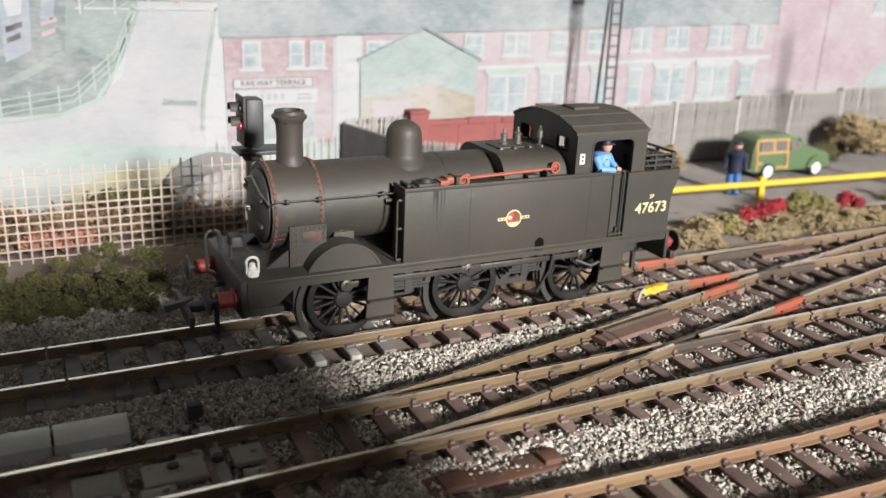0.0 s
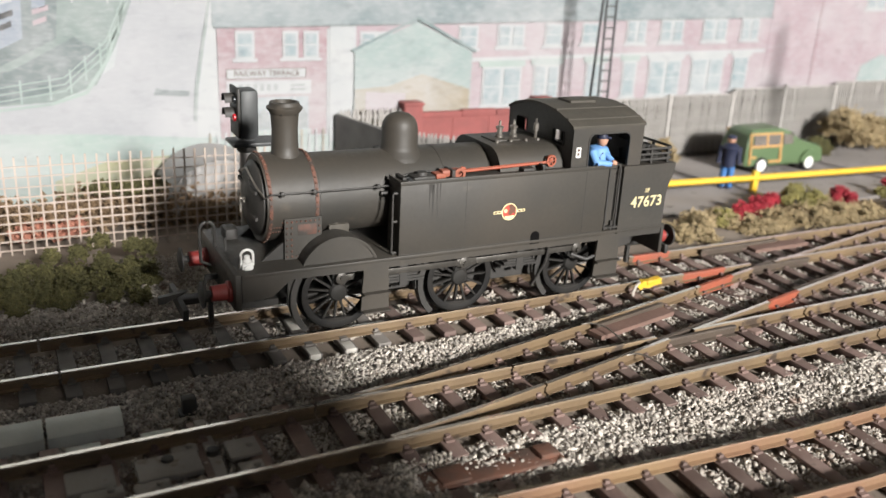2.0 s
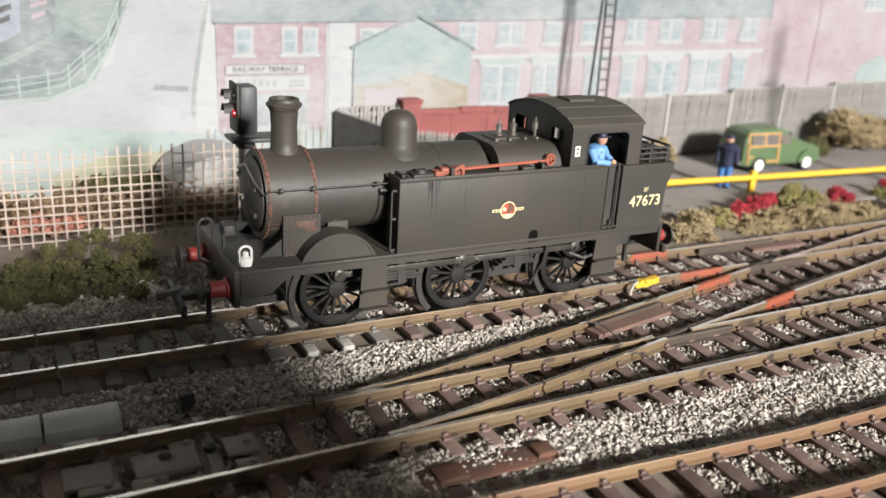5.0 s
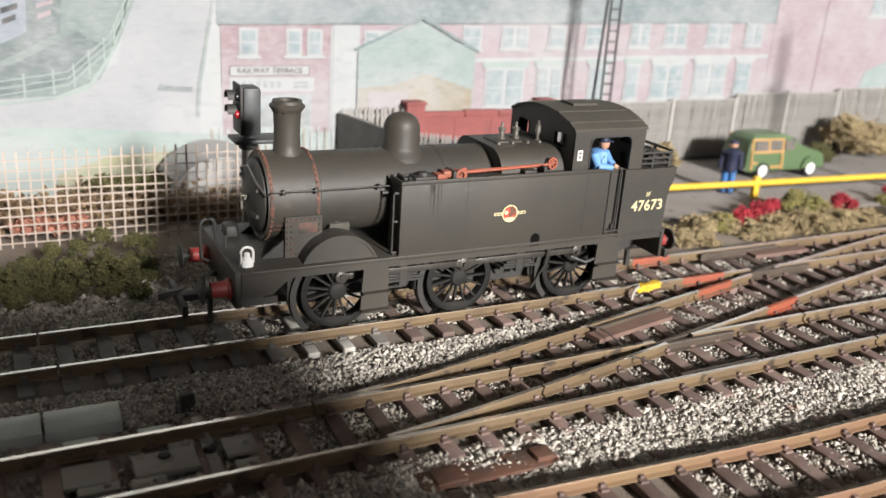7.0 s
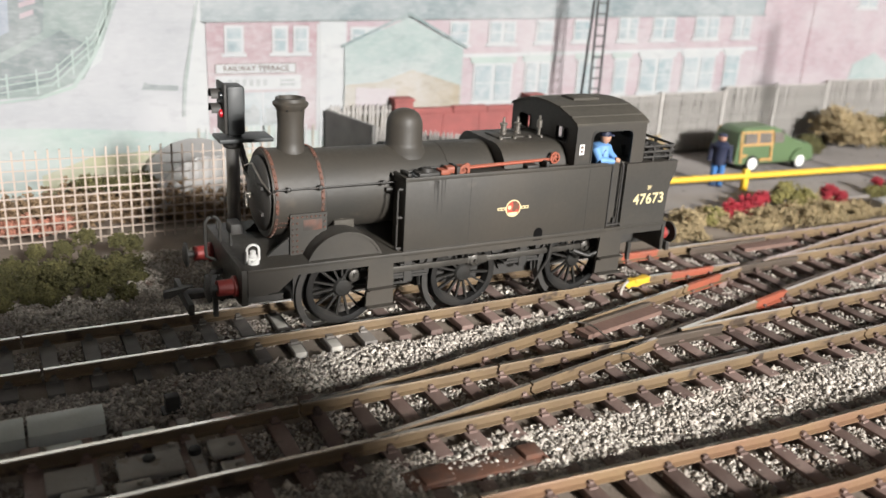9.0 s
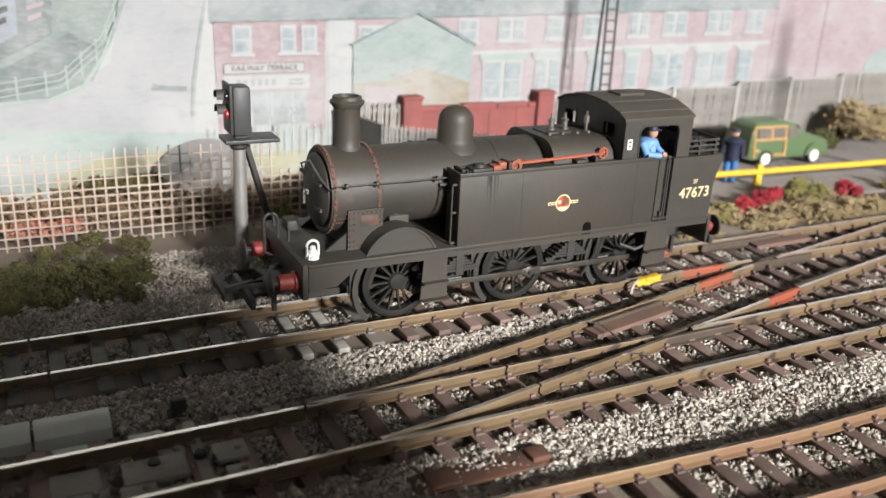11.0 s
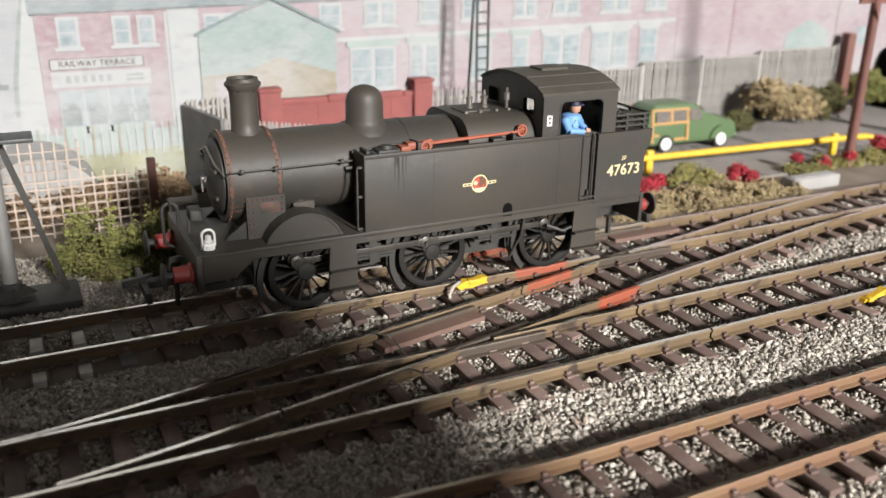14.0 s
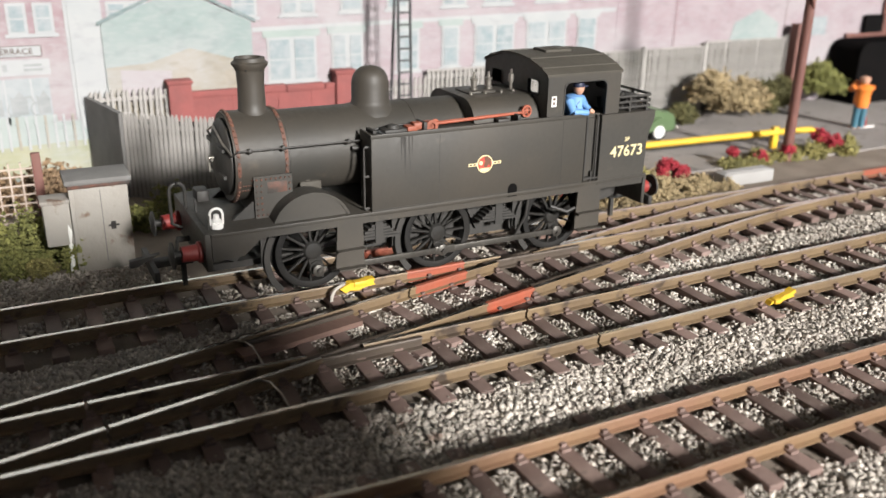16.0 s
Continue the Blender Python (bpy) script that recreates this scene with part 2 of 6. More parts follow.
# ---- the room round the layout ----
def build_room():
    x0, x1, y0, y1, z0, z1 = -170, 230, -160, 150, -95, 165
    single("room_floor", Shape().box(x0, x1, y0, y1, z0 - 5, z0), CARPET, "brown carpeted floor of the railway room", "floor", kind="structure")
    single("ceiling", Shape().box(x0, x1, y0, y1, z1, z1 + 5), WALL_PAINT, "plain white painted ceiling", "ceiling", kind="structure")
    single("wall_north", Shape().box(x0 - 5, x1 + 5, y1, y1 + 8, z0 - 5, z1 + 5), WALL_PAINT, "plain painted room wall", "wall", kind="structure")
    single("wall_west", Shape().box(x0 - 8, x0, y0, y1, z0 - 5, z1 + 5), WALL_PAINT, "plain painted room wall", "wall", kind="structure")
    single("wall_east", Shape().box(x1, x1 + 8, y0, y1, z0 - 5, z1 + 5), WALL_PAINT, "plain painted room wall", "wall", kind="structure")
    s = Shape()
    # unseen opening, assumed so that sun and sky reach the layout
    wx0, wx1, wz0, wz1 = -60, 185, 38, 158
    s.box(x0 - 5, wx0, y0 - 8, y0, z0 - 5, z1 + 5).box(wx1, x1 + 5, y0 - 8, y0, z0 - 5, z1 + 5)
    s.box(wx0, wx1, y0 - 8, y0, z0 - 5, wz0).box(wx0, wx1, y0 - 8, y0, wz1, z1 + 5)
    single("wall_south", s, WALL_PAINT, "painted room wall with an assumed wide window opening", "wall", kind="structure")
    table = thing("baseboard", "timber baseboard table that carries the model railway", "baseboard", (0, 0, 0), kind="structure")
    part("board", Shape().box(-45, 75, -32, 13.6, -3.2, -0.95), TIMBER, table)
    for x in (-40, 15, 70):
        for y in (-29, 10):
            part("leg", Shape().box(x - 2, x + 2, y - 2, y + 2, -95, -3.2), TIMBER, table)


def ground_height(x, y):
    """Height of the scenic ground in centimetres."""
    h = -0.47 + 0.05 * noise.noise((x * 0.5, y * 0.5, 0)) + 0.03 * noise.noise((x * 2.1, y * 2.1, 5))
    if -3.2 < y < -1.6 or -8 < y < -6.2:
        h += 0.07
    if x < 3 and 1.7 < y < 9:
        h += 0.05 * min(1.0, (y - 1.7))
    return h


def build_ground():
    s = Shape()
    nx, ny = 240, 90
    xs, ys = np.linspace(-45, 75, nx), np.linspace(-32, 13.3, ny)
    s.add([(x, y, ground_height(x, y)) for y in ys for x in xs], [(j * nx + i, j * nx + i + 1, (j + 1) * nx + i + 1, (j + 1) * nx + i) for j in range(ny - 1) for i in range(nx - 1)])
    single("ground", s, EARTH, "dark brown textured scenic ground of the layout", "ground", kind="structure")
    # the yard beyond the flower bed: a smooth tarmac sheet
    s = Shape()
    s.prism([(13.6, 13.0), (12.8, 8.0), (14.2, 5.3), (24, 4.6), (33, 4.4), (60, 4.4), (60, 13.0)], "z", -0.6, -0.40)
    single("road", s, TARMAC, "grey brown tarmac yard beside the fence", "road", kind="structure")


# ---- track ----
def centre_a(x):
    return 0.04 + 0.008 * x


def centre_b(x):
    return -4.92 + 0.0145 * x


def centre_c(x):
    return -9.33 + 0.055 * max(0.0, 7 - x) ** 1.0 * (1 if x > -3 else 10 / max(7 - x, 10))


CROSS = [(-2.6, -4.958, 0.0145), (4.2, -3.9, 0.2), (9.9, -2.7, 0.215), (15.5, -1.5, 0.19), (27.0, 0.256, 0.008)]


def centre_x(x):
    """The crossover between the two roads, by cubic pieces."""
    for (x0, y0, s0), (x1, y1, s1) in zip(CROSS, CROSS[1:]):
        if x <= x1:
            w, t = x1 - x0, (x - x0) / (x1 - x0)
            return (2 * t**3 - 3 * t**2 + 1) * y0 + (t**3 - 2 * t**2 + t) * w * s0 + (3 * t**2 - 2 * t**3) * y1 + (t**3 - t**2) * w * s1
    return centre_a(x)


HALF = 0.825 + 0.05
RAIL_OUTLINE = [(-0.046, 0.0), (-0.058, -0.014), (-0.06, -0.05), (-0.022, -0.075), (-0.022, -0.2), (-0.105, -0.225), (-0.105, -0.25), (0.105, -0.25), (0.105, -0.225), (0.022, -0.2), (0.022, -0.075), (0.06, -0.05), (0.058, -0.014), (0.046, 0.0)]


def rail_shape(line, sunk=0.0, outline=RAIL_OUTLINE):
    s, n, m = Shape(), len(line), len(outline)
    pts = []
    for i, (x, y) in enumerate(line):
        a, b = Vector(line[max(i - 1, 0)]), Vector(line[min(i + 1, n - 1)])
        d = (b - a).normalized()
        pts += [(x - d.y * u, y + d.x * u, z - sunk) for u, z in outline]
    for i in range(n - 1):
        for j in range(m):
            s.add([], [])
            s.f.append((i * m + j, i * m + (j + 1) % m, (i + 1) * m + (j + 1) % m, (i + 1) * m + j))
            s.k.append(1 if j == m - 1 else 0)
    s.v = pts
    for end in (range(m), range((n - 1) * m, n * m)):
        s.f.append(tuple(end))
        s.k.append(0)
    return s


def offset_line(centre, off, x0, x1, step=0.5):
    n = max(2, int((x1 - x0) / step) + 1)
    out = []
    for x in np.linspace(x0, x1, n):
        d = (centre(x + 0.05) - centre(x - 0.05)) / 0.1
        k = 1 / math.sqrt(1 + d * d)
        out.append((x - off * d * k, centre(x) + off * k))
    return out


def sleeper_mesh(near, far, chairs, width=0.33):
    """A sleeper from y = near to far with moulded chairs at each rail."""
    s = Shape()
    s.box(-width / 2, width / 2, near, far, -0.42, -0.25, bevel=0.02)
    for y in chairs:
        for side in (-1, 1):
            a, b = sorted((y + side * 0.05, y + side * 0.2))
            s.box(-0.09, 0.09, a, b, -0.26, -0.2)
            a, b = sorted((y + side * 0.04, y + side * 0.11))
            s.box(-0.05, 0.05, a, b, -0.21, -0.14)
    return s.mesh("sleeper", SLEEPER)


def build_tracks():
    rng = random.Random(4)
    rails = (RAIL_SIDE, RAIL_TOP)
    a = thing("railway_track", "model railway track with rusty brown rails under the locomotive", "track", group="tracks", kind="structure")
    b = thing("railway_track", "model railway track with rusty rails and a turnout", "track", group="tracks", kind="structure")
    c = thing("railway_track", "model railway track with orange brown rails at the front", "track", group="tracks", kind="structure")
    x = thing("railway_track", "crossover track with points between two railway tracks", "track", group="tracks", kind="structure")

    def run(owner, centre, off, cuts, sunk=0.0):
        """One rail, cut into lengths with small gaps at the joints."""
        for x0, x1 in zip(cuts, cuts[1:]):
            part("rail", rail_shape(offset_line(centre, off, x0 + 0.03, x1 - 0.03), sunk), (RAIL_ORANGE, RAIL_TOP) if owner is c else rails, owner)

    run(a, centre_a, -HALF, [-45, -6.1, 13.45])
    run(a, centre_a, -HALF, [14.6, 27, 75])
    run(a, centre_a, HALF, [-45, -6.4, 10.1, 27, 75])
    run(b, centre_b, HALF, [-45, -1.6, 3.0, 7.15])
    run(b, centre_b, HALF, [8.3, 12.3, 34, 75])
    run(b, centre_b, -HALF, [-45, -8.2, 13.0, 40, 75])
    run(c, centre_c, HALF, [-45, 0.2, 21, 75])
    run(c, centre_c, -HALF, [-45, 4.4, 30, 75])
    run(x, centre_x, HALF, [-1.5, 10.55, 13.35])
    run(x, centre_x, HALF, [14.5, 24.5], 0.004)
    run(x, centre_x, -HALF, [-0.8, 3.05, 7.2])
    run(x, centre_x, -HALF, [8.25, 12.6, 25.5], 0.004)
    # wing and check rails at the crossings
    for centre, off, x0, x1 in ((centre_b, HALF - 0.16, 6.9, 9.6), (centre_x, -HALF + 0.16, 6.6, 9.3), (centre_x, HALF - 0.17, 6.3, 8.9), (centre_b, -HALF + 0.17, 6.6, 9.0), (centre_x, HALF + 0.16, 13.0, 15.4), (centre_a, -HALF - 0.16, 13.2, 15.8), (centre_a, HALF - 0.17, 12.9, 16.2), (centre_x, -HALF + 0.17, 13.0, 15.8)):
        part("check_rail", rail_shape(offset_line(centre, off, x0, x1), 0.03), (CHECK_RAIL, CHECK_RAIL), x)

    plain = sleeper_mesh(-1.55, 1.55, (-HALF, HALF))
    dusty = plain.copy()
    dusty.materials[0] = GREY_SLEEPER
    patched = Shape().box(-0.165, 0.165, -1.55, 1.55, -0.42, -0.25, bevel=0.02)
    for y0, y1 in ((-1.56, -1.14), (-0.12, 0.58), (1.16, 1.56)):
        patched.box(-0.13, 0.12, y0, y1, -0.40, -0.243, 1, bevel=0.008)
    for y in (-HALF, HALF):
        for side in (-1, 1):
            patched.box(-0.09, 0.09, y + min(side * 0.05, side * 0.2), y + max(side * 0.05, side * 0.2), -0.26, -0.2)
    white = patched.mesh("sleeper", (GREY_SLEEPER, WHITE_PAINT))

    def lay(owner, mesh, px, py, angle):
        ob = new("sleeper", mesh)
        ob.parent = owner
        ob.matrix_basis = pose(px * U, py * U, rng.uniform(-0.0001, 0.0001), rng.uniform(-0.6, 0.6), 0, angle + rng.uniform(-0.8, 0.8))
        return ob

    px = -24.0
    while px < 44:
        for owner, centre, pitch_shift in ((a, centre_a, 0.0), (b, centre_b, 0.31), (c, centre_c, 0.55)):
            at = px + pitch_shift
            far, near = 1.55, -1.55
            chairs = [-HALF, HALF]
            if owner is b and -1.5 < at < 8.8:
                far = centre_x(at) - centre(at) + 1.5
                chairs.append(centre_x(at) - centre(at) + HALF)
                if at > 3:
                    chairs.append(centre_x(at) - centre(at) - HALF)
            if owner is a and 13.0 < at < 27:
                near = centre_x(at) - centre(at) - 1.5
                if at < 22:
                    chairs += [centre_x(at) - centre(at) - HALF, centre_x(at) - centre(at) + HALF]
            mesh = plain if owner is not a or at > 1.5 else dusty
            if owner is a and abs(at + 0.3) < 0.55:
                mesh = white
            if far != 1.55 or near != -1.55:
                mesh = sleeper_mesh(near, far, chairs)
            lay(owner, mesh, at, centre(at), math.degrees(math.atan((centre(at + 0.1) - centre(at - 0.1)) / 0.2)) if far == 1.55 and near == -1.55 else 0)
        px += 0.862
    for px in np.arange(9.2, 12.9, 0.862):
        lay(x, plain, px, centre_x(px), 12.7).location.z -= 0.0003


def build_ballast():
    """Loose stone chippings between and beside the tracks, one mesh of many small stones."""
    rng = np.random.default_rng(7)
    base = np.array([(1, 0, 0), (-1, 0, 0), (0, 1, 0), (0, -1, 0), (0, 0, 1), (0, 0, -1)], float)
    tris = np.array([(0, 2, 4), (2, 1, 4), (1, 3, 4), (3, 0, 4), (2, 0, 5), (1, 2, 5), (3, 1, 5), (0, 3, 5)])
    spots = []

    def strip(x0, x1, low, high, per, size, lift=0.0):
        n = int((x1 - x0) * max(high(v) - low(v) for v in (x0, (x0 + x1) / 2, x1)) * per * 3.1)
        xs = rng.uniform(x0, x1, n)
        ys = np.array([rng.uniform(low(v), high(v)) for v in xs])
        for px, py, r in zip(xs, ys, np.clip(rng.lognormal(-0.25, 0.42, n), 0.35, 2.1) * size * 0.74):
            heap = 0.05 * noise.noise((px * 1.3, py * 1.7, 9))
            spots.append((px, py, ground_height(px, py) + lift + heap + rng.uniform(-0.01, 0.07), r))

    strip(-14, 4.5, lambda v: max(centre_b(v) + 1.5, centre_x(v) + 1.0 if v > -2 else -9), lambda v: -1.45, 190, 0.052, 0.03)
    strip(4.5, 10.5, lambda v: centre_x(v) + 1.0, lambda v: -1.15, 150, 0.05, 0.03)
    strip(-6, 34, lambda v: centre_c(v) + 1.15, lambda v: centre_b(v) - 1.1, 230, 0.056, 0.05)
    strip(12.5, 40, lambda v: max(centre_b(v) + 1.25, -3.6), lambda v: min(max(centre_x(v) - 1.1, -3.3), -1.6), 130, 0.05)
    strip(-14, 6, lambda v: 1.45, lambda v: 3.6, 130, 0.05, 0.02)
    strip(-4.2, 1.5, lambda v: 2.0, lambda v: 6.3, 130, 0.05, 0.02)
    strip(-14, 40, lambda v: -0.75, lambda v: 0.75, 95, 0.045, 0.08)
    strip(-8, 40, lambda v: centre_b(v) - 0.75, lambda v: centre_b(v) + 0.75, 95, 0.045, 0.08)
    strip(4, 40, lambda v: centre_c(v) - 0.75, lambda v: centre_c(v) + 0.75, 100, 0.05, 0.1)
    strip(4, 40, lambda v: centre_c(v) - 3.4, lambda v: centre_c(v) - 1.3, 140, 0.05, 0.04)
    strip(8.6, 27, lambda v: centre_x(v) - 0.78, lambda v: centre_x(v) + 0.78, 95, 0.042, 0.02)
    strip(-2, 9, lambda v: centre_x(v) - 0.78, lambda v: centre_x(v) + 0.78, 60, 0.042, 0.03)
    n = len(spots)
    spot = np.array(spots)
    pts = base[None] * spot[:, 3, None, None] * rng.uniform(0.35, 1.6, (n, 6, 1))
    pts += rng.normal(0, 0.35, (n, 6, 3)) * spot[:, 3, None, None]
    angle = rng.uniform(0, 2 * np.pi, n)
    tip = rng.uniform(-0.8, 0.8, n)
    c, s = np.cos(tip)[:, None], np.sin(tip)[:, None]
    y, z = pts[..., 1] * c - pts[..., 2] * s, pts[..., 1] * s + pts[..., 2] * c
    c, s = np.cos(angle)[:, None], np.sin(angle)[:, None]
    pts = np.stack([pts[..., 0] * c - y * s, pts[..., 0] * s + y * c, z * 0.85], -1) + spot[:, None, :3]
    faces = (tris[None] + 6 * np.arange(n)[:, None, None]).reshape(-1, 3)
    me = bpy.data.meshes.new("ballast")
    me.vertices.add(n * 6)
    me.vertices.foreach_set("co", (pts * U).ravel())
    me.loops.add(len(faces) * 3)
    me.loops.foreach_set("vertex_index", faces.ravel().astype(np.int32))
    me.polygons.add(len(faces))
    me.polygons.foreach_set("loop_start", np.arange(0, len(faces) * 3, 3, dtype=np.int32))
    me.materials.append(STONE)
    me.update(calc_edges=True)
    me.validate()
    tagged(new("ballast", me), "loose pale grey stone ballast chippings between the tracks", "ballast", kind="stuff")


# ---- the locomotive: origin on the rails below its leading axle, front towards -x ----
AXLES = (0.0, 3.22, 6.6)
AXLE_Z = {0.0: 0.965, 3.22: 0.93, 6.6: 0.905}
WHEEL_R, CRANK, CRANK_START = 0.905, 0.43, 87.0
BOILER_Z = 3.15
# how far the engine has set back towards +x, in centimetres
RUN = [(0.0, 0.0), (4.0, 0.0), (7.55, 0.0), (8.0, 0.122), (8.5, 0.27), (9.0, 0.46), (9.5, 0.69), (10.0, 0.96), (10.5, 1.264), (11.0, 1.675), (11.5, 2.142), (12.0, 2.718), (12.5, 3.306), (13.0, 3.924), (13.5, 4.514), (14.0, 5.064), (14.5, 5.746), (15.0, 6.499), (15.5, 7.366), (16.0, 8.329)]


def arc(cx, cz, r, a0, a1, n):
    return [(cx + r * math.cos(radians(a0 + (a1 - a0) * i / n)), cz + r * math.sin(radians(a0 + (a1 - a0) * i / n))) for i in range(n + 1)]


def round_rect(x0, x1, z0, z1, r, n=5, square_bottom=False):
    pts = arc(x1 - r, z1 - r, r, 0, 90, n) + arc(x0 + r, z1 - r, r, 90, 180, n)
    rb = 0.001 if square_bottom else r
    return pts + arc(x0 + rb, z0 + rb, rb, 180, 270, n) + arc(x1 - rb, z0 + rb, rb, 270, 360, n)


def to_rect(pts, x0, x1, z0, z1):
    """The points pushed out from their middle on to a rectangle, for plates with an opening."""
    cx, cz = sum(p[0] for p in pts) / len(pts), sum(p[1] for p in pts) / len(pts)
    out = []
    for x, z in pts:
        dx, dz = x - cx, z - cz
        k = min(((x1 if dx > 0 else x0) - cx) / dx if abs(dx) > 1e-6 else 1e9, ((z1 if dz > 0 else z0) - cz) / dz if abs(dz) > 1e-6 else 1e9)
        out.append((cx + k * dx, cz + k * dz))
    for corner in ((x0, z0), (x0, z1), (x1, z0), (x1, z1)):
        i = min(range(len(out)), key=lambda j: (out[j][0] - corner[0]) ** 2 + (out[j][1] - corner[1]) ** 2)
        out[i] = corner
    return out


def wheel_shapes(side):
    """Spokes with hub and balance weight, tyre, and crank pin; side: -1 for the near side."""
    o = 1 if side > 0 else -1
    spokes = Shape()
    spokes.lathe([(0.23, o * 0.80), (0.235, o * 0.93), (0.19, o * 0.985), (0.09, o * 1.0)], axis="y", seg=20)
    a = radians(CRANK_START)
    px, pz = CRANK * math.cos(a), CRANK * math.sin(a)
    spokes.cyl((px, o * 0.82, pz), (px, o * 0.99, pz), 0.2, 0.18, 18)
    across = Vector((-pz, 0, px)).normalized() * 0.15
    y0, y1 = sorted((o * 0.83, o * 0.96))
    w = [Vector((0, 0, 0)) - across, Vector((px, 0, pz)) - across, Vector((px, 0, pz)) + across, across]
    spokes.prism([(p.x, p.z) for p in w], "y", y0, y1)
    weight = arc(0, 0, 0.76, CRANK_START + 180 - 32, CRANK_START + 180 + 32, 8)
    spokes.prism(weight, "y", y0, y1 - 0.02)
    tyre = Shape()
    outer = [(0.72, 0.80), (0.89, 0.76), (0.90, 0.97), (0.85, 0.985), (0.75, 0.96), (0.72, 0.80)]
    tyre.lathe([(r, o * h) for r, h in outer], axis="y", seg=40)
    tyre.f, tyre.k = tyre.f[:-2], tyre.k[:-2]
    flange = [(0.75, 0.70), (0.96, 0.70), (0.97, 0.735), (0.91, 0.77), (0.75, 0.77), (0.75, 0.70)]
    tyre.lathe([(r, o * h) for r, h in flange], axis="y", seg=40)
    tyre.f, tyre.k = tyre.f[:-2], tyre.k[:-2]
    pin = Shape().cyl((px, o * 0.97, pz), (px, o * 1.2, pz), 0.055, None, 10)
    return spokes, tyre, pin


def build_locomotive():
    loco = thing("steam_locomotive", "weathered black six-wheeled model tank locomotive on the rails", "locomotive")
    wheels, rods = [], []
    spoke_mesh = Shape().box(0.12, 0.76, -0.04, 0.04, -0.024, 0.024).mesh("spoke", WHEEL)
    for side in (-1, 1):
        for x in AXLES:
            spokes, tyre, pin = wheel_shapes(side)
            w = part("wheel", spokes, WHEEL, loco, "spoked black driving wheel", (x, 0, AXLE_Z[x]))
            part("tyre", tyre, (TYRE,), w, "dark metal tyre")
            part("crank_pin", pin, ROD, w)
            for i in range(15):
                spoke = new("spoke", spoke_mesh)
                spoke.parent = w
                spoke.matrix_basis = pose(0, side * 0.88 * U, 0, 0, i * 24, 0)
            wheels.append((w, x))
        rod = Shape()
        o = side
        y0, y1 = sorted((o * 1.03, o * 1.10))
        for x0, x1 in zip(AXLES, AXLES[1:]):
            rod.box(x0 + 0.1, x1 - 0.1, y0, y1, -0.075, 0.075, bevel=0.015)
        for x in AXLES:
            rod.lathe([(0.09, o * 1.01), (0.145, o * 1.02), (0.145, o * 1.12), (0.07, o * 1.15)], (x, 0, 0), "y", 16)
        rod.box(AXLES[1] - 0.2, AXLES[1] + 0.35, y0 - 0.01, y1 + 0.01, -0.10, 0.10, bevel=0.02)
        rods.append(part("coupling_rod", rod, ROD, loco, "grimy steel coupling rod", (0, 0, WHEEL_R)))
    for x in AXLES:
        part("axle", Shape().cyl((x, -0.85, WHEEL_R), (x, 0.85, WHEEL_R), 0.12), DARK, loco)
    # frames, brakes and underside
    for o in (-1, 1):
        y0, y1 = sorted((o * 0.52, o * 0.60))
        s = Shape().prism([(-2.38, 1.8), (-2.38, 1.1), (-1.7, 0.85), (-1.25, 1.35), (1.2, 1.35), (1.5, 0.75), (2.0, 0.75), (2.25, 1.35), (4.2, 1.35), (4.5, 0.75), (5.3, 0.75), (5.6, 1.35), (7.6, 1.35), (8.0, 0.9), (8.9, 1.1), (8.9, 1.8)], "y", y0, y1)
        part("side_frame", s, DARK, loco)
        for x in AXLES:
            y0, y1 = sorted((o * 0.74, o * 1.0))
            brake = arc(x, WHEEL_R, 1.03, 150, 225, 8) + arc(x, WHEEL_R, 1.17, 225, 150, 8)
            part("brake_shoe", Shape().prism(brake, "y", y0, y1), DARK, loco)
            y0, y1 = sorted((o * 0.80, o * 0.90))
            part("brake_hanger", Shape().box(x - 1.2, x - 1.06, y0, y1, 0.75, 1.75), DARK, loco)
        y0, y1 = sorted((o * 0.75, o * 1.05))
        for x in (1.62, 4.9):
            s = Shape()
            for i in range(5):
                s.box(x - 0.55 + i * 0.09, x + 0.55 - i * 0.09, y0, y1, 1.05 + i * 0.075, 1.11 + i * 0.075)
            s.box(x - 0.1, x + 0.1, y0 - 0.02, y1 + 0.02, 0.95, 1.5)
            part("leaf_spring", s, DARK, loco)
        part("motor_block", Shape().box(2.1, 6.2, min(0, o * 0.5), max(0, o * 0.5), 0.55, 1.8), DARK, loco)
        y0, y1 = sorted((o * 1.50, o * 1.57))
        for x0, x1 in ((0.33, 1.03), (6.88, 7.66)):
            s = Shape().prism([(x0 + 0.06, 1.76), (x0, 0.66), (x1, 0.62), (x1 - 0.03, 1.76)], "y", y0, y1)
            for z in (0.66, 1.1):
                t0, t1 = sorted((o * 1.55, o * 1.74))
                s.box(x0 + 0.02, x1 - 0.02, t0, t1, z, z + 0.035)
            part("footstep", s, BLACK, loco, "black sheet-metal footstep")
    part("pony_keeper", Shape().box(-2.3, 8.3, -0.4, 0.4, 0.62, 0.78), DARK, loco)
    part("running_plate", Shape().box(-2.44, 9.0, -1.66, 1.66, 1.87, 1.95, bevel=0.012), BLACK, loco)
    for o in (-1, 1):
        y0, y1 = sorted((o * 1.55, o * 1.61))
        s = Shape().prism([(-2.42, 1.89), (-2.42, 1.3), (-1.75, 1.36), (-1.35, 1.70), (7.7, 1.70), (8.95, 1.70), (8.95, 1.89)], "y", y0, y1)
        part("valance", s, BLACK, loco)
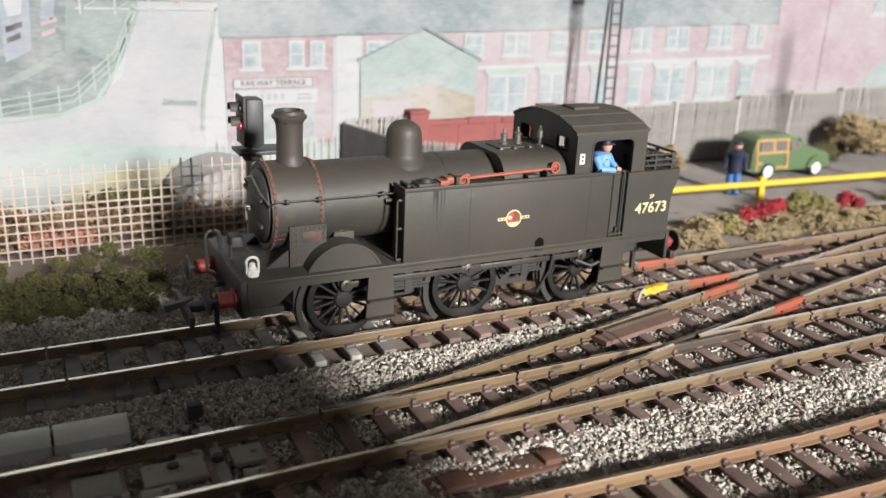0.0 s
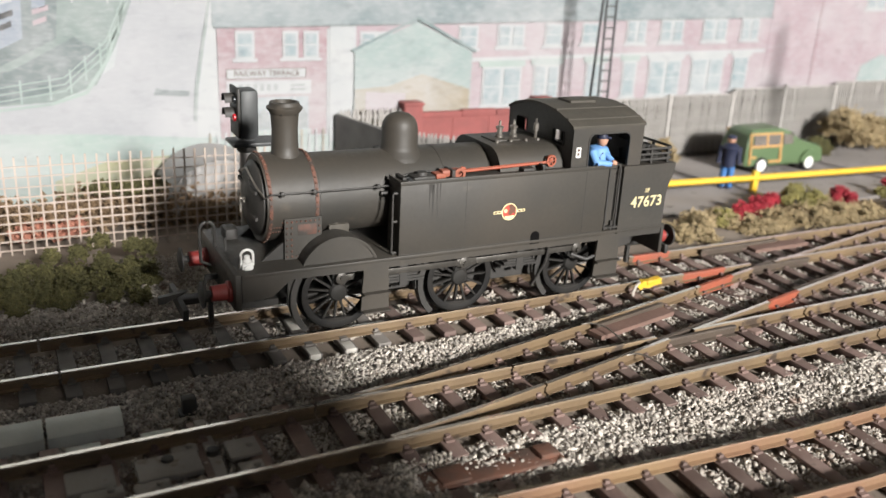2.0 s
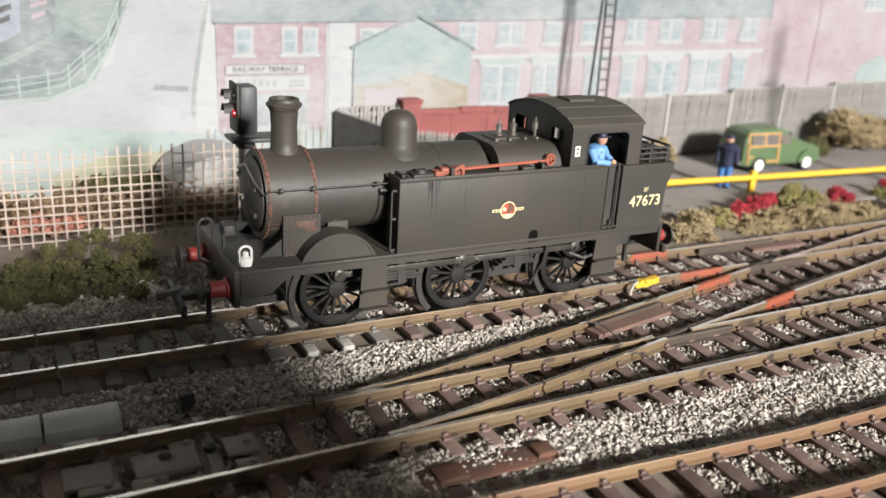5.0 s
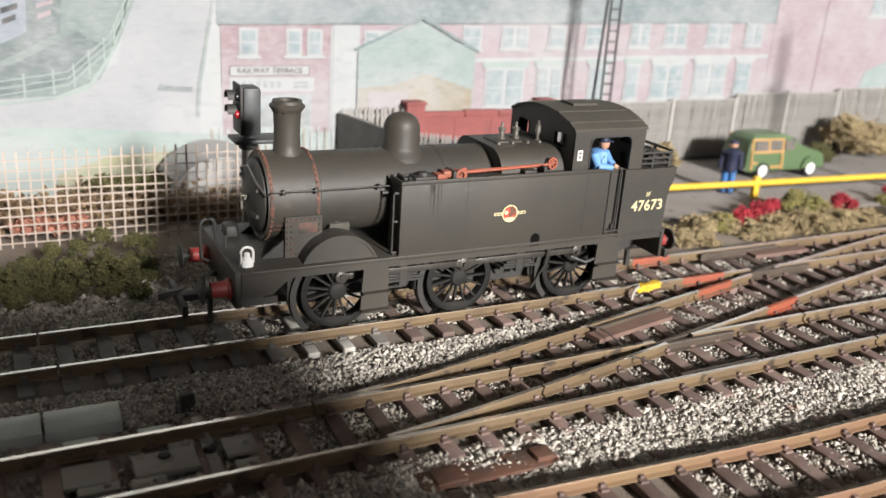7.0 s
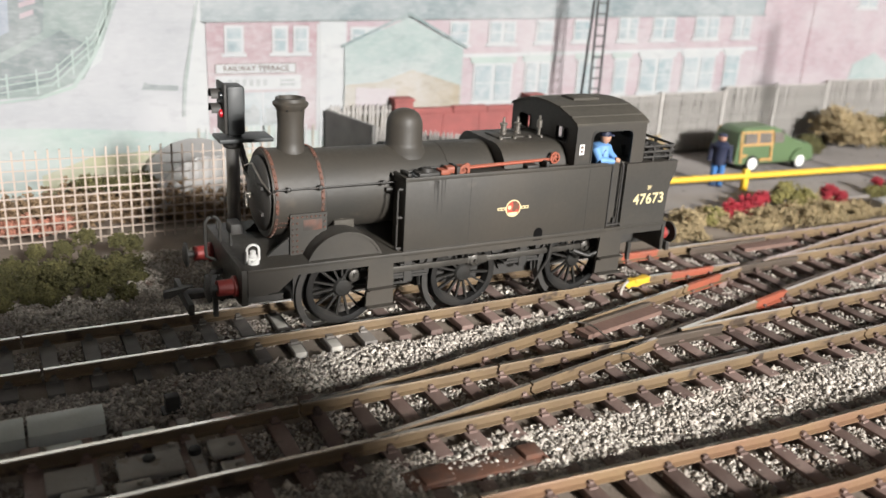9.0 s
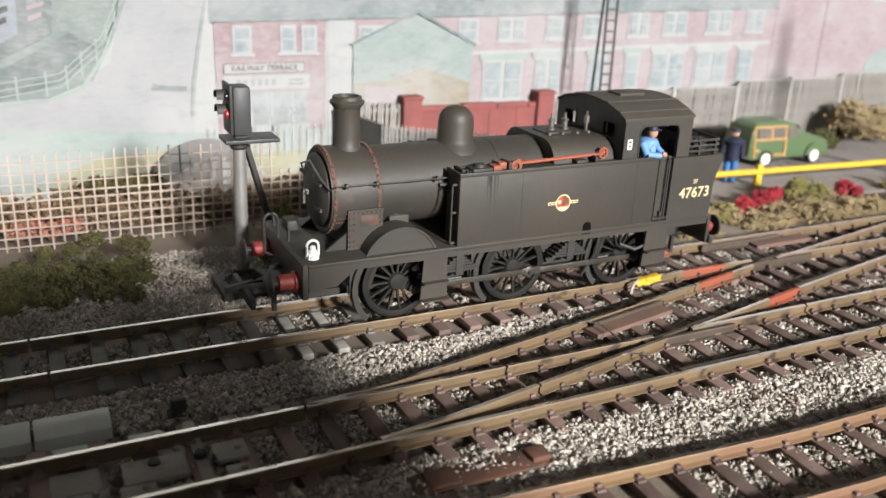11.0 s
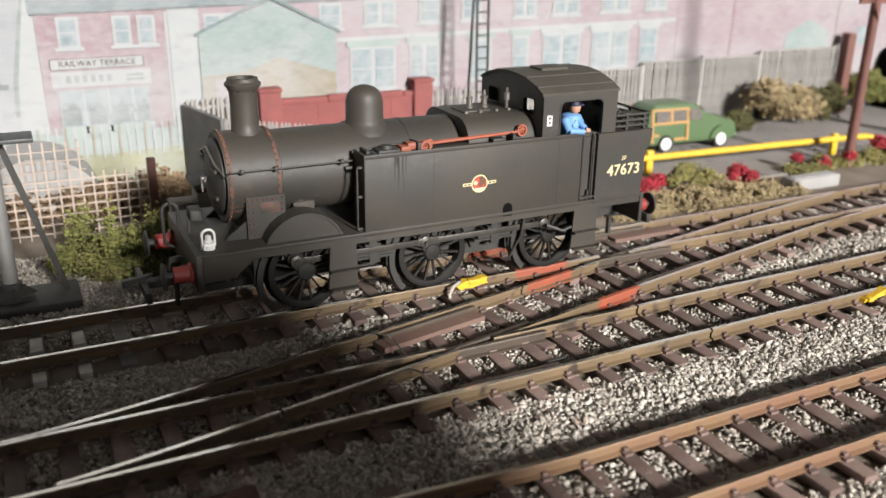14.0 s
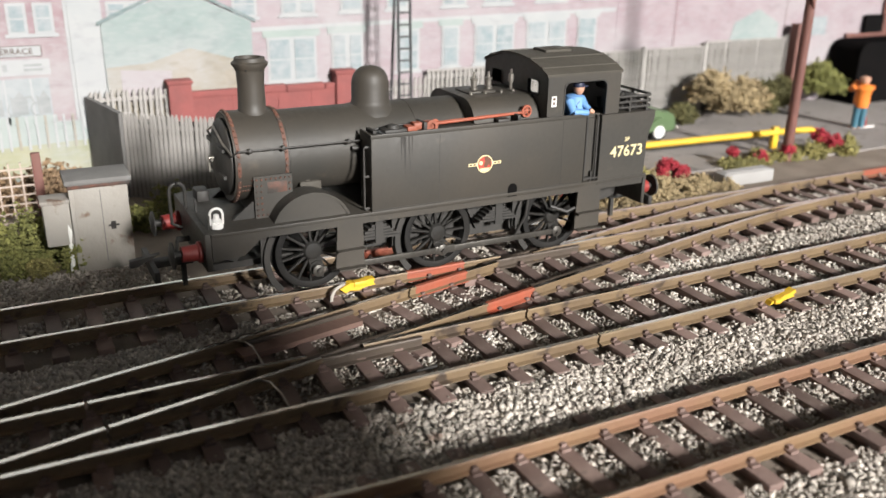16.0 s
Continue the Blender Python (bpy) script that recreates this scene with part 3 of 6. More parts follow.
    # buffer beams and buffers
    for x0, x1, d in ((-2.56, -2.43, -1), (8.98, 9.08, 1)):
        part("buffer_beam", Shape().box(x0, x1, -1.62, 1.62, 1.12, 1.95, bevel=0.015), BLACK, loco)
        for y in (-1.14, 1.14):
            x = x0 if d < 0 else x1
            s = Shape().lathe([(0.24, 0), (0.24, d * 0.07), (0.185, d * 0.1), (0.175, d * 0.42)], (x, y, 1.42), "x", 18)
            buf = part("buffer", s, RED, loco, "red buffer stock")
            head = Shape().lathe([(0.08, d * 0.40), (0.08, d * 0.56), (0.29, d * 0.58), (0.30, d * 0.62), (0.2, d * 0.66), (0.02, d * 0.67)], (x, y, 1.42), "x", 22)
            part("buffer_head", head, DARK, buf, "black round buffer head")
        s = Shape().box(min(x, x + d * 0.95), max(x, x + d * 0.95), -0.16, 0.16, 0.80, 0.95, bevel=0.02)
        s.box(min(x + d * 0.85, x + d * 0.97), max(x + d * 0.85, x + d * 0.97), -0.85, 0.85, 0.72, 0.98, bevel=0.015)
        s.prism([(x + d * 0.95, 0.98), (x + d * 0.7, 1.1), (x + d * 1.35, 1.02), (x + d * 1.35, 0.86), (x + d * 1.22, 0.86)], "y", -0.07, 0.07)
        s.box(x + d * 0.2 - 0.05, x + d * 0.2 + 0.05, -0.06, 0.06, 0.25, 0.85)
        part("tension_coupling", s, DARK, loco, "black plastic tension-lock coupling")
        bend = [(x + d * (0.14 + 0.17 * math.cos(radians(a))), 0.35, 2.36 + 0.2 * math.sin(radians(a))) for a in range(0, 181, 20)]
        s = Shape().tube([(x + d * 0.08, 0.35, 1.5), (x + d * 0.3, 0.35, 1.62), (x + d * 0.31, 0.35, 2.0)] + bend + [(x - d * 0.03, 0.35, 1.95)] if d < 0 else [(x, 0.35, 2.4), (x + 0.2, 0.35, 2.2), (x + 0.25, 0.35, 1.6)], 0.04)
        part("vacuum_pipe", s, DARK, loco, "black curved vacuum pipe")
        s = Shape().box(x + d * 0.02, x + d * 0.3, -0.04, 0.04, 1.3, 1.42).tube([(x + d * 0.28, 0, 1.36), (x + d * 0.33, 0, 1.1), (x + d * 0.3, 0, 0.95)], 0.04)
        part("draw_hook", s, DARK, loco)
    # smokebox, saddle and door
    s = Shape().lathe([(0.9, -1.64), (0.99, -1.66), (1.005, -1.60), (1.005, -0.46), (0.97, -0.44)], (0, 0, BOILER_Z), "x", 48)
    smokebox = part("smokebox", s, BLACK, loco)
    for x in (-1.58, -0.53):
        r = Shape().lathe([(1.0, x - 0.04), (1.02, x - 0.04), (1.02, x + 0.04), (1.0, x + 0.04)], (0, 0, BOILER_Z), "x", 48)
        for i in range(44):
            a = 2 * math.pi * (i + 0.5) / 44
            p = Vector((x, math.cos(a) * 1.02, BOILER_Z + math.sin(a) * 1.02))
            q = Vector((x, math.cos(a) * 1.045, BOILER_Z + math.sin(a) * 1.045))
            r.cyl(p, q, 0.03, 0.02, 6, 1)
        part("rivet_band", r, (RUST_STREAK, RUST), smokebox, "rusty riveted band")
    s = Shape()
    for o in (-1, 1):
        y0, y1 = sorted((o * 0.985, o * 1.03))
        s.box(-1.30, -0.44, y0, y1, 1.84, 2.9)
        for i in range(8):
            for z in (2.02, 2.82):
                s.cyl((-1.24 + i * 0.107, o * 1.03, z), (-1.24 + i * 0.107, o * 1.056, z), 0.03, 0.02, 6, 1)
        for x in (-1.24, -1.14, -0.5):
            for i in range(5):
                s.cyl((x, o * 1.03, 2.14 + i * 0.136), (x, o * 1.056, 2.14 + i * 0.136), 0.03, 0.02, 6, 1)
    s.box(-1.3, -0.44, -0.99, 0.99, 1.84, 2.6)
    for i in range(5):
        for a in (200, 208, 216):
            x = -1.56 + i * 0.06 * (1 if a > 201 else 4)
            y, z = 1.004 * math.cos(radians(a)), BOILER_Z + 1.004 * math.sin(radians(a))
            s.cyl((x, y, z), (x, y * 1.028, BOILER_Z + (z - BOILER_Z) * 1.028), 0.022, 0.014, 6, 1)
    part("saddle", s, (BLACK, RUST_STREAK), smokebox, "riveted black smokebox saddle")
    s = Shape()
    y0 = -1.036
    s.box(-1.0, -0.56, y0, y0 + 0.01, 2.5, 2.75, bevel=0.003)
    part("rust_plate", s, (RUST_STREAK,), smokebox, "rust-stained wrapper plate")
    s = Shape().lathe([(0.86, -1.64), (0.86, -1.70), (0.80, -1.76), (0.55, -1.84), (0.2, -1.88), (0.02, -1.89)], (0, 0, BOILER_Z), "x", 40)
    door = part("smokebox_door", s, DARK, loco, "dark dished smokebox door")
    s = Shape().cyl((-1.88, 0, BOILER_Z), (-2.0, 0, BOILER_Z), 0.05).box(-2.02, -1.98, -0.02, 0.02, BOILER_Z - 0.3, BOILER_Z + 0.04).box(-1.99, -1.95, -0.2, 0.03, BOILER_Z - 0.03, BOILER_Z + 0.02)
    part("door_handle", s, STEEL, door, "small metal dart handle")
    part("hinge_strap", Shape().box(-1.86, -1.80, -0.7, 0.75, BOILER_Z - 0.34, BOILER_Z - 0.26).box(-1.86, -1.80, -0.7, 0.75, BOILER_Z + 0.26, BOILER_Z + 0.34), DARK, door)
    part("number_plate", Shape().box(-1.86, -1.84, -0.28, 0.28, BOILER_Z + 0.38, BOILER_Z + 0.52), DARK, door)
    # boiler, firebox and mountings
    s = Shape().lathe([(0.945, -0.46), (0.945, 4.3)], (0, 0, BOILER_Z), "x", 48)
    boiler = part("boiler", s, BLACK, loco)
    for x in (2.75,):
        part("boiler_band", Shape().lathe([(0.94, x - 0.05), (0.957, x - 0.05), (0.957, x + 0.05), (0.94, x + 0.05)], (0, 0, BOILER_Z), "x", 48), BLACK, boiler)
    top = arc(0.62, 3.55, 0.62, 0, 90, 8) + arc(-0.62, 3.55, 0.62, 90, 180, 8) + [(-1.24, 1.9), (1.24, 1.9)]
    s = Shape().prism(top, "x", 4.02, 5.9)
    s.box(4.3, 5.1, -0.33, 0.33, 4.13, 4.21, bevel=0.03)
    firebox = part("firebox", s, BLACK, loco)
    for x, y in ((4.66, -0.0), (5.08, 0.0)):
        s = Shape().lathe([(0.10, 4.18), (0.10, 4.26), (0.075, 4.28), (0.075, 4.42), (0.10, 4.44), (0.1, 4.48), (0.04, 4.5), (0.03, 4.62), (0.01, 4.64)], (x, y, 0), "z", 14)
        part("safety_valve", s, STEEL, firebox, "small turned safety valve")
    s = Shape().lathe([(0.08, 4.12), (0.08, 4.18), (0.04, 4.2), (0.04, 4.36), (0.075, 4.38), (0.07, 4.56), (0.03, 4.59), (0.03, 4.68), (0.01, 4.69)], (5.62, -0.2, 0), "z", 12)
    part("whistle", s, STEEL, firebox, "thin metal whistle")
    s = Shape().lathe([(0.42, 3.96), (0.37, 4.09), (0.31, 4.18), (0.305, 4.34), (0.295, 4.7), (0.312, 5.02), (0.325, 5.06), (0.395, 5.14), (0.40, 5.19), (0.345, 5.23), (0.33, 5.30), (0.25, 5.31), (0.23, 5.2), (0.22, 4.85)], (-0.96, 0, 0), "z", 32)
    part("chimney", s, BLACK, loco, "black flared chimney")
    s = Shape()
    for i in range(6):
        a = 2 * math.pi * i / 6
        s.cyl((-0.96 + 0.3 * math.cos(a), 0.3 * math.sin(a), 5.04), (-0.96 + 0.33 * math.cos(a), 0.33 * math.sin(a), 5.08), 0.03, None, 6)
    part("chimney_rivets", s, DARK, loco)
    s = Shape().lathe([(0.64, 3.86), (0.58, 3.98), (0.48, 4.07), (0.445, 4.18), (0.44, 4.58), (0.41, 4.72), (0.34, 4.84), (0.23, 4.92), (0.1, 4.96), (0.01, 4.965)], (1.87, 0, 0), "z", 36)
    part("dome", s, BLACK, loco, "smooth black steam dome")
    # tanks
    for o in (-1, 1):
        y0, y1 = sorted((o * 0.98, o * 1.645))
        s = Shape().box(1.2, 6.98, y0, y1, 1.84, 3.64, bevel=0.02)
        e0, e1 = sorted((o * 1.60, o * 1.65))
        s.box(1.19, 6.98, e0, e1, 3.62, 3.72, bevel=0.012).box(1.19, 1.25, y0, y1, 3.62, 3.72, bevel=0.012)
        tank = part("side_tank", s, BLACK, loco, "flat-sided matt black water tank")
        s = Shape().box(1.6, 2.15, min(o * 1.1, o * 1.5), max(o * 1.1, o * 1.5), 3.64, 3.76, bevel=0.04).cyl((1.87, o * 1.3, 3.75), (1.87, o * 1.3, 3.83), 0.16, 0.12, 14).box(2.2, 2.5, min(o * 1.15, o * 1.4), max(o * 1.15, o * 1.4), 3.64, 3.72, bevel=0.03)
        part("filler_lid", s, DARK, tank, "dark tank filler with clamps")
        part("lifting_eye", Shape().box(4.55, 4.9, min(o * 1.2, o * 1.45), max(o * 1.2, o * 1.45), 3.64, 3.74, bevel=0.03), DARK, tank)
        s = Shape().tube([(1.14, o * 1.5, 1.95), (1.08, o * 1.5, 2.0), (1.08, o * 1.5, 3.4), (1.14, o * 1.5, 3.45)], 0.025)
        for z in (2.0, 2.75, 3.42):
            s.cyl((1.08, o * 1.5, z), (1.21, o * 1.5, z), 0.035)
        part("handrail", s, DARK, tank, "vertical wire handrail on the tank front")
        # thin raised patch, no hole: the shade inside is its black colour
        s = Shape().prism(arc(4.9, 2.05, 0.13, 0, 180, 10) + [(4.77, 1.85), (5.03, 1.85)], "y", min(o * 1.64, o * 1.652), max(o * 1.64, o * 1.652))
        part("tank_recess", s, OPENING_BLACK, tank, "flat black patch painted as the shade in a hand hole")
        # splasher over the leading wheel
        y0, y1 = sorted((o * 0.9, o * 1.5))
        s = Shape().prism(arc(-0.16, 1.6, 0.92, 165, 15, 20), "y", y0, y1)
        y0, y1 = sorted((o * 1.46, o * 1.53))
        s.ring(arc(-0.16, 1.6, 0.89, 165, 15, 20), arc(-0.16, 1.6, 0.945, 165, 15, 20), "y", y0, y1)
        part("splasher", s, BLACK, loco, "rounded wheel splasher")
    s = Shape().tube([(-1.72, -0.95, 3.38), (-1.6, -1.06, 3.49), (-0.5, -1.09, 3.49), (1.2, -1.09, 3.49)], 0.022)
    for x in (-1.35, -0.62, 0.9):
        s.lathe([(0.03, -0.96), (0.035, -1.05), (0.06, -1.07), (0.055, -1.12), (0.02, -1.14)], (x, 0, 3.49), "y", 10)
    part("boiler_handrail", s, DARK, loco, "dark wire handrail along the boiler")
    s = Shape().tube([(1.35, -0.9, 3.35), (1.1, -1.02, 3.3), (1.0, -1.0, 3.3)], 0.06)
    part("feed_pipe", s, DARK, loco)
    s = Shape().box(-0.2, 0.3, -0.85, -0.55, 2.35, 2.6, bevel=0.03).cyl((0.0, -0.7, 2.6), (0.0, -0.7, 2.72), 0.09)
    part("oil_box", s, ROOF_GREY, loco, "small pale oil box behind the splasher")
    # cab
    hole = round_rect(6.36, 7.6, 3.58, 4.50, 0.16, square_bottom=True)
    edge = to_rect(hole, 5.86, 8.04, 3.5, 4.70)
    for o in (-1, 1):
        y0, y1 = sorted((o * 1.46, o * 1.53))
        part("cab_side", Shape().ring(hole, edge, "y", y0, y1), BLACK, loco)
        rim = [(x + (0.03 if x > 6.97 else -0.03), z + (0.03 if z > 4.2 else 0)) for x, z in hole]
        y0, y1 = sorted((o * 1.50, o * 1.55))
        part("cab_beading", Shape().ring(hole, rim, "y", y0, y1), DARK, loco)

    def roof_z(y):
        return 4.66 + 0.34 * (1 - (abs(y) / 1.55) ** 2.2)

    for x0, x1 in ((5.86, 5.93), (7.97, 8.04)):
        for o in (-1, 1):
            y0, y1 = sorted((0.0, o * 1.5))
            w0, w1 = sorted((o * 0.62, o * 1.12))
            r = round_rect(w0, w1, 4.17, 4.52, 0.08)
            outer = [(y, z if z < 4.62 else roof_z(y)) for y, z in to_rect(r, y0, y1, 3.0, 4.66)]
            plate = part("cab_plate", Shape().ring(r, outer, "x", x0, x1), BLACK, loco, "cab end plate with a window")
            rim = round_rect(w0 - 0.03, w1 + 0.03, 4.14, 4.55, 0.1)
            part("window_frame", Shape().ring(r, rim, "x", x0 - 0.02, x1 + 0.02), DARK, plate)
    part("cab_floor", Shape().box(5.9, 7.5, -1.45, 1.45, 1.84, 2.3).box(5.95, 6.1, -1.4, 1.4, 2.3, 4.1), DARK, loco)
    ys = [-1.54 + 3.08 * i / 24 for i in range(25)]
    s = Shape().prism([(y, roof_z(y)) for y in ys] + [(y, roof_z(y) + 0.06) for y in ys[::-1]], "x", 5.82, 8.08)
    for y in (-1.25, -0.7, 0.7, 1.25):
        for x0, x1 in ((5.83, 8.07),):
            s.prism([(y - 0.03, roof_z(y - 0.03) + 0.05), (y + 0.03, roof_z(y + 0.03) + 0.05), (y + 0.03, roof_z(y + 0.03) + 0.085), (y - 0.03, roof_z(y - 0.03) + 0.085)], "x", x0, x1)
    roof = part("cab_roof", s, ROOF_GREY, loco, "sooty curved cab roof")
    part("roof_ventilator", Shape().box(6.55, 7.35, -0.3, 0.3, 5.02, 5.12, bevel=0.03), ROOF_GREY, roof)
    # doorway, bunker and coal rails
    for o in (-1, 1):
        y0, y1 = sorted((o * 1.46, o * 1.52))
        part("cab_door", Shape().box(6.98, 7.46, y0, y1, 1.84, 3.68), BLACK, loco, "recessed black cab door")
    for o in (-1, 1):
        for x in (7.03, 7.36):
            part("cab_handrail", Shape().tube([(x, o * 1.56, 1.95), (x, o * 1.62, 2.0), (x, o * 1.62, 3.6), (x, o * 1.56, 3.66)], 0.03), DARK, loco, "dark upright handrail")
        part("door_step", Shape().box(6.99, 7.44, min(o * 1.5, o * 1.66), max(o * 1.5, o * 1.66), 2.02, 2.06).box(7.25, 7.3, min(o * 1.5, o * 1.6), max(o * 1.5, o * 1.6), 1.84, 2.2), DARK, loco)
    s = Shape().prism([(7.46, 1.84), (8.93, 1.84), (8.95, 2.8), (9.0, 3.05), (9.1, 3.3), (9.14, 3.45), (9.15, 3.64), (7.46, 3.64)], "y", -1.645, 1.645)
    bunker = part("bunker", s, BLACK, loco, "black flared coal bunker")
    for z in (3.74, 3.88, 4.02):
        part("coal_rail", Shape().tube([(8.05, -1.5, z), (9.05, -1.5, z), (9.13, -1.4, z), (9.13, 1.4, z), (9.05, 1.5, z), (8.05, 1.5, z)], 0.035), DARK, bunker, "thin black coal rail")
    for x, y in ((8.4, -1.5), (8.95, -1.5), (9.13, -0.7), (9.13, 0.7), (8.95, 1.5), (8.4, 1.5)):
        part("rail_stay", Shape().box(x - 0.03, x + 0.03, y - 0.03, y + 0.03, 3.62, 4.06), DARK, bunker)
    part("coal_plate", Shape().box(8.04, 8.14, -1.2, 1.2, 3.7, 4.55, bevel=0.02).box(8.1, 8.5, 0.2, 1.0, 3.7, 4.75, bevel=0.08), DARK, bunker)
    rng = random.Random(2)
    s = Shape()
    for i in range(90):
        x, y, r = rng.uniform(8.1, 8.95), rng.uniform(-1.3, 1.3), rng.uniform(0.08, 0.2)
        s.box(x - r, x + r, y - r, y + r * 0.8, 3.6, 3.72 + rng.uniform(0, 0.28), turn=Matrix.Translation((x, y, 3.7)) @ Euler((rng.uniform(-0.5, 0.5), rng.uniform(-0.5, 0.5), rng.uniform(0, 3))).to_matrix().to_4x4() @ Matrix.Translation((-x, -y, -3.7)))
    part("coal", s, DARK, bunker, "heap of black coal lumps")
    part("bunker_lamp_bracket", Shape().box(8.95, 9.1, -1.3, -1.1, 2.0, 2.15), DARK, bunker)
    # lining of the side: crest, number, notice
    s = Shape().lathe([(0.215, -1.648), (0.215, -1.655)], (4.1, 0, 2.76), "y", 28)
    crest = part("crest", s, CREAM, loco, "round cream and red crest")
    part("crest_field", Shape().lathe([(0.188, -1.655), (0.188, -1.657)], (4.1, 0, 2.76), "y", 28), CREST_RED, crest)
    part("crest_beast", Shape().prism([(4.06, 2.70), (4.1, 2.84), (4.07, 2.93), (4.16, 2.95), (4.2, 2.9), (4.27, 2.86), (4.25, 2.78), (4.28, 2.68), (4.2, 2.74), (4.14, 2.67)], "y", -1.661, -1.656), RUST, crest, "dark red rampant shape on the crest")
    s = Shape().box(3.66, 3.9, -1.653, -1.648, 2.73, 2.80).box(4.3, 4.54, -1.653, -1.648, 2.73, 2.80)
    part("crest_bar", s, CREAM, crest)
    s = Shape().lathe([(0.05, -1.656), (0.05, -1.660)], (3.99, 0, 2.79), "y", 16)
    part("crest_wheel", s, CREAM, crest)
    part("crest_band", Shape().prism([(3.96, 2.66), (4.0, 2.6), (4.1, 2.575), (4.2, 2.6), (4.24, 2.66)], "y", -1.6605, -1.6565), CREAM, crest)
    for i, x in enumerate((3.72, 3.82, 4.38, 4.48)):
        part("crest_slot", Shape().box(x - 0.035, x + 0.035, -1.6555, -1.652, 2.748, 2.782), RUST, crest)
    number = lettering("running_number", "47673", 0.40, CREAM, loco, pose(8.32 * U, -1.65 * U, 2.64 * U, 90), "cream painted running number")
    lettering("class_mark", "3F", 0.155, CREAM, loco, pose(8.3 * U, -1.65 * U, 2.95 * U, 90), "tiny cream power class mark")
    s = Shape().box(5.98, 6.12, -1.537, -1.529, 3.94, 4.2)
    notice = part("notice", s, WHITE, loco, "tiny white enamel warning notice")
    part("notice_bar", Shape().box(6.01, 6.09, -1.54, -1.535, 4.1, 4.16).box(6.02, 6.08, -1.54, -1.535, 3.99, 4.06), RUST, notice)
    # streaks of spilt water on the tank
    s = Shape()
    for x, z0, z1, w in ((1.93, 3.0, 3.7, 0.02), (2.02, 2.75, 3.6, 0.03), (2.12, 3.05, 3.72, 0.025), (2.2, 3.2, 3.68, 0.02), (1.98, 3.35, 3.7, 0.05), (2.15, 2.7, 3.1, 0.012)):
        s.prism([(x - w, z1), (x - w * 0.7, (z0 + z1) / 2), (x, z0), (x + w * 0.8, (z0 + z1) / 2), (x + w, z1)], "y", -1.649, -1.644)
    part("water_stain", s, DARK, loco, "dark spilt-water streaks down the tank")
    # fire irons on the near tank
    s = Shape().tube([(2.45, -1.35, 3.76), (3.5, -1.33, 3.78), (5.35, -1.28, 3.82)], 0.035).tube([(2.4, -1.25, 3.74), (3.4, -1.25, 3.78), (5.25, -1.2, 3.8)], 0.03)
    s.box(2.35, 2.85, -1.42, -1.18, 3.68, 3.84, bevel=0.03).box(2.18, 2.42, -1.45, -1.15, 3.66, 3.78, bevel=0.02)
    ring = [(0.05 * math.cos(a * 0.314), 0.05 * math.sin(a * 0.314)) for a in range(20)]
    s.ring([(5.42 + u * 2.0, 3.85 + v * 2.2) for u, v in ring], [(5.42 + u * 2.8, 3.85 + v * 3.0) for u, v in ring], "y", -1.32, -1.26)
    for a in (0, 60, 120):
        c, d = 0.125 * math.cos(radians(a)), 0.13 * math.sin(radians(a))
        s.cyl((5.42 - c, -1.29, 3.86 - d), (5.42 + c, -1.29, 3.86 + d), 0.022, None, 6)
    s.ring([(2.78 + u * 1.6, 3.74 + v * 1.6) for u, v in ring], [(2.78 + u * 3.0, 3.74 + v * 3.0) for u, v in ring], "y", -1.48, -1.42)
    part("fire_iron", s, ORANGE_PAINT, loco, "orange-red fire irons lying on the tank")
    # clutter on the tank tops
    for o in (-1, 1):
        s = lumps([(1.62, o * 1.3, 3.66, 0.3, 0.22, 0.06), (2.05, o * 1.25, 3.66, 0.2, 0.2, 0.08)], 120, 0.028, 5)
        part("coal_dust", s, SIGNAL_GREY, loco, "grey dust and coal bits on the tank top")
        part("tank_pipe", Shape().tube([(1.35, o * 1.1, 3.68), (1.9, o * 1.06, 3.76), (3.0, o * 1.04, 3.72), (5.7, o * 1.04, 3.72)], 0.03), DARK, loco)
    for x, y in ((2.75, -1.42), (3.0, -1.2), (5.1, -1.12)):
        part("iron_ring", Shape().lathe([(0.05, y), (0.1, y), (0.1, y + 0.05), (0.05, y + 0.05)], (x, 0, 3.74), "y", 14), ORANGE_PAINT, loco)
    part("wash_plug", Shape().lathe([(0.07, -1.0), (0.06, -1.06), (0.03, -1.08)], (4.7, 0, 3.86), "y", 10), DARK, loco)
    for x in (4.35, 4.75, 5.2, 5.55):
        part("firebox_bolt", Shape().lathe([(0.05, 4.16), (0.045, 4.22), (0.02, 4.24)], (x, -0.42, 0), "z", 10), STEEL, loco)
    # seams, lamp irons, pipes and clips
    for o in (-1, 1):
        seam = Shape()
        for x in (2.9, 6.3):
            seam.box(x - 0.006, x + 0.006, min(o * 1.643, o * 1.649), max(o * 1.643, o * 1.649), 1.96, 3.6)
        seam.box(1.25, 6.95, min(o * 1.643, o * 1.650), max(o * 1.643, o * 1.650), 1.97, 1.985)
        part("tank_seam", seam, DARK, loco)
        part("injector_pipe", Shape().tube([(7.1, o * 1.5, 1.8), (7.05, o * 1.52, 1.3), (6.7, o * 1.45, 1.15), (6.3, o * 1.3, 1.3)], 0.05), DARK, loco, "curved black injector pipe")
        for x in (0.9, 5.7):
            part("sand_pipe", Shape().tube([(x, o * 1.2, 1.8), (x - 0.06, o * 1.15, 1.1), (x - 0.3, o * 0.95, 0.4)], 0.035), DARK, loco)
        for x, z0, z1 in ((1.3, 3.7, 3.78), (2.55, 3.66, 3.86), (5.05, 3.66, 3.82)):
            part("tank_bracket", Shape().box(x, x + 0.09, min(o * 1.08, o * 1.52), max(o * 1.08, o * 1.52), z0, z1, bevel=0.015), DARK, loco, "small black bracket on the tank top")
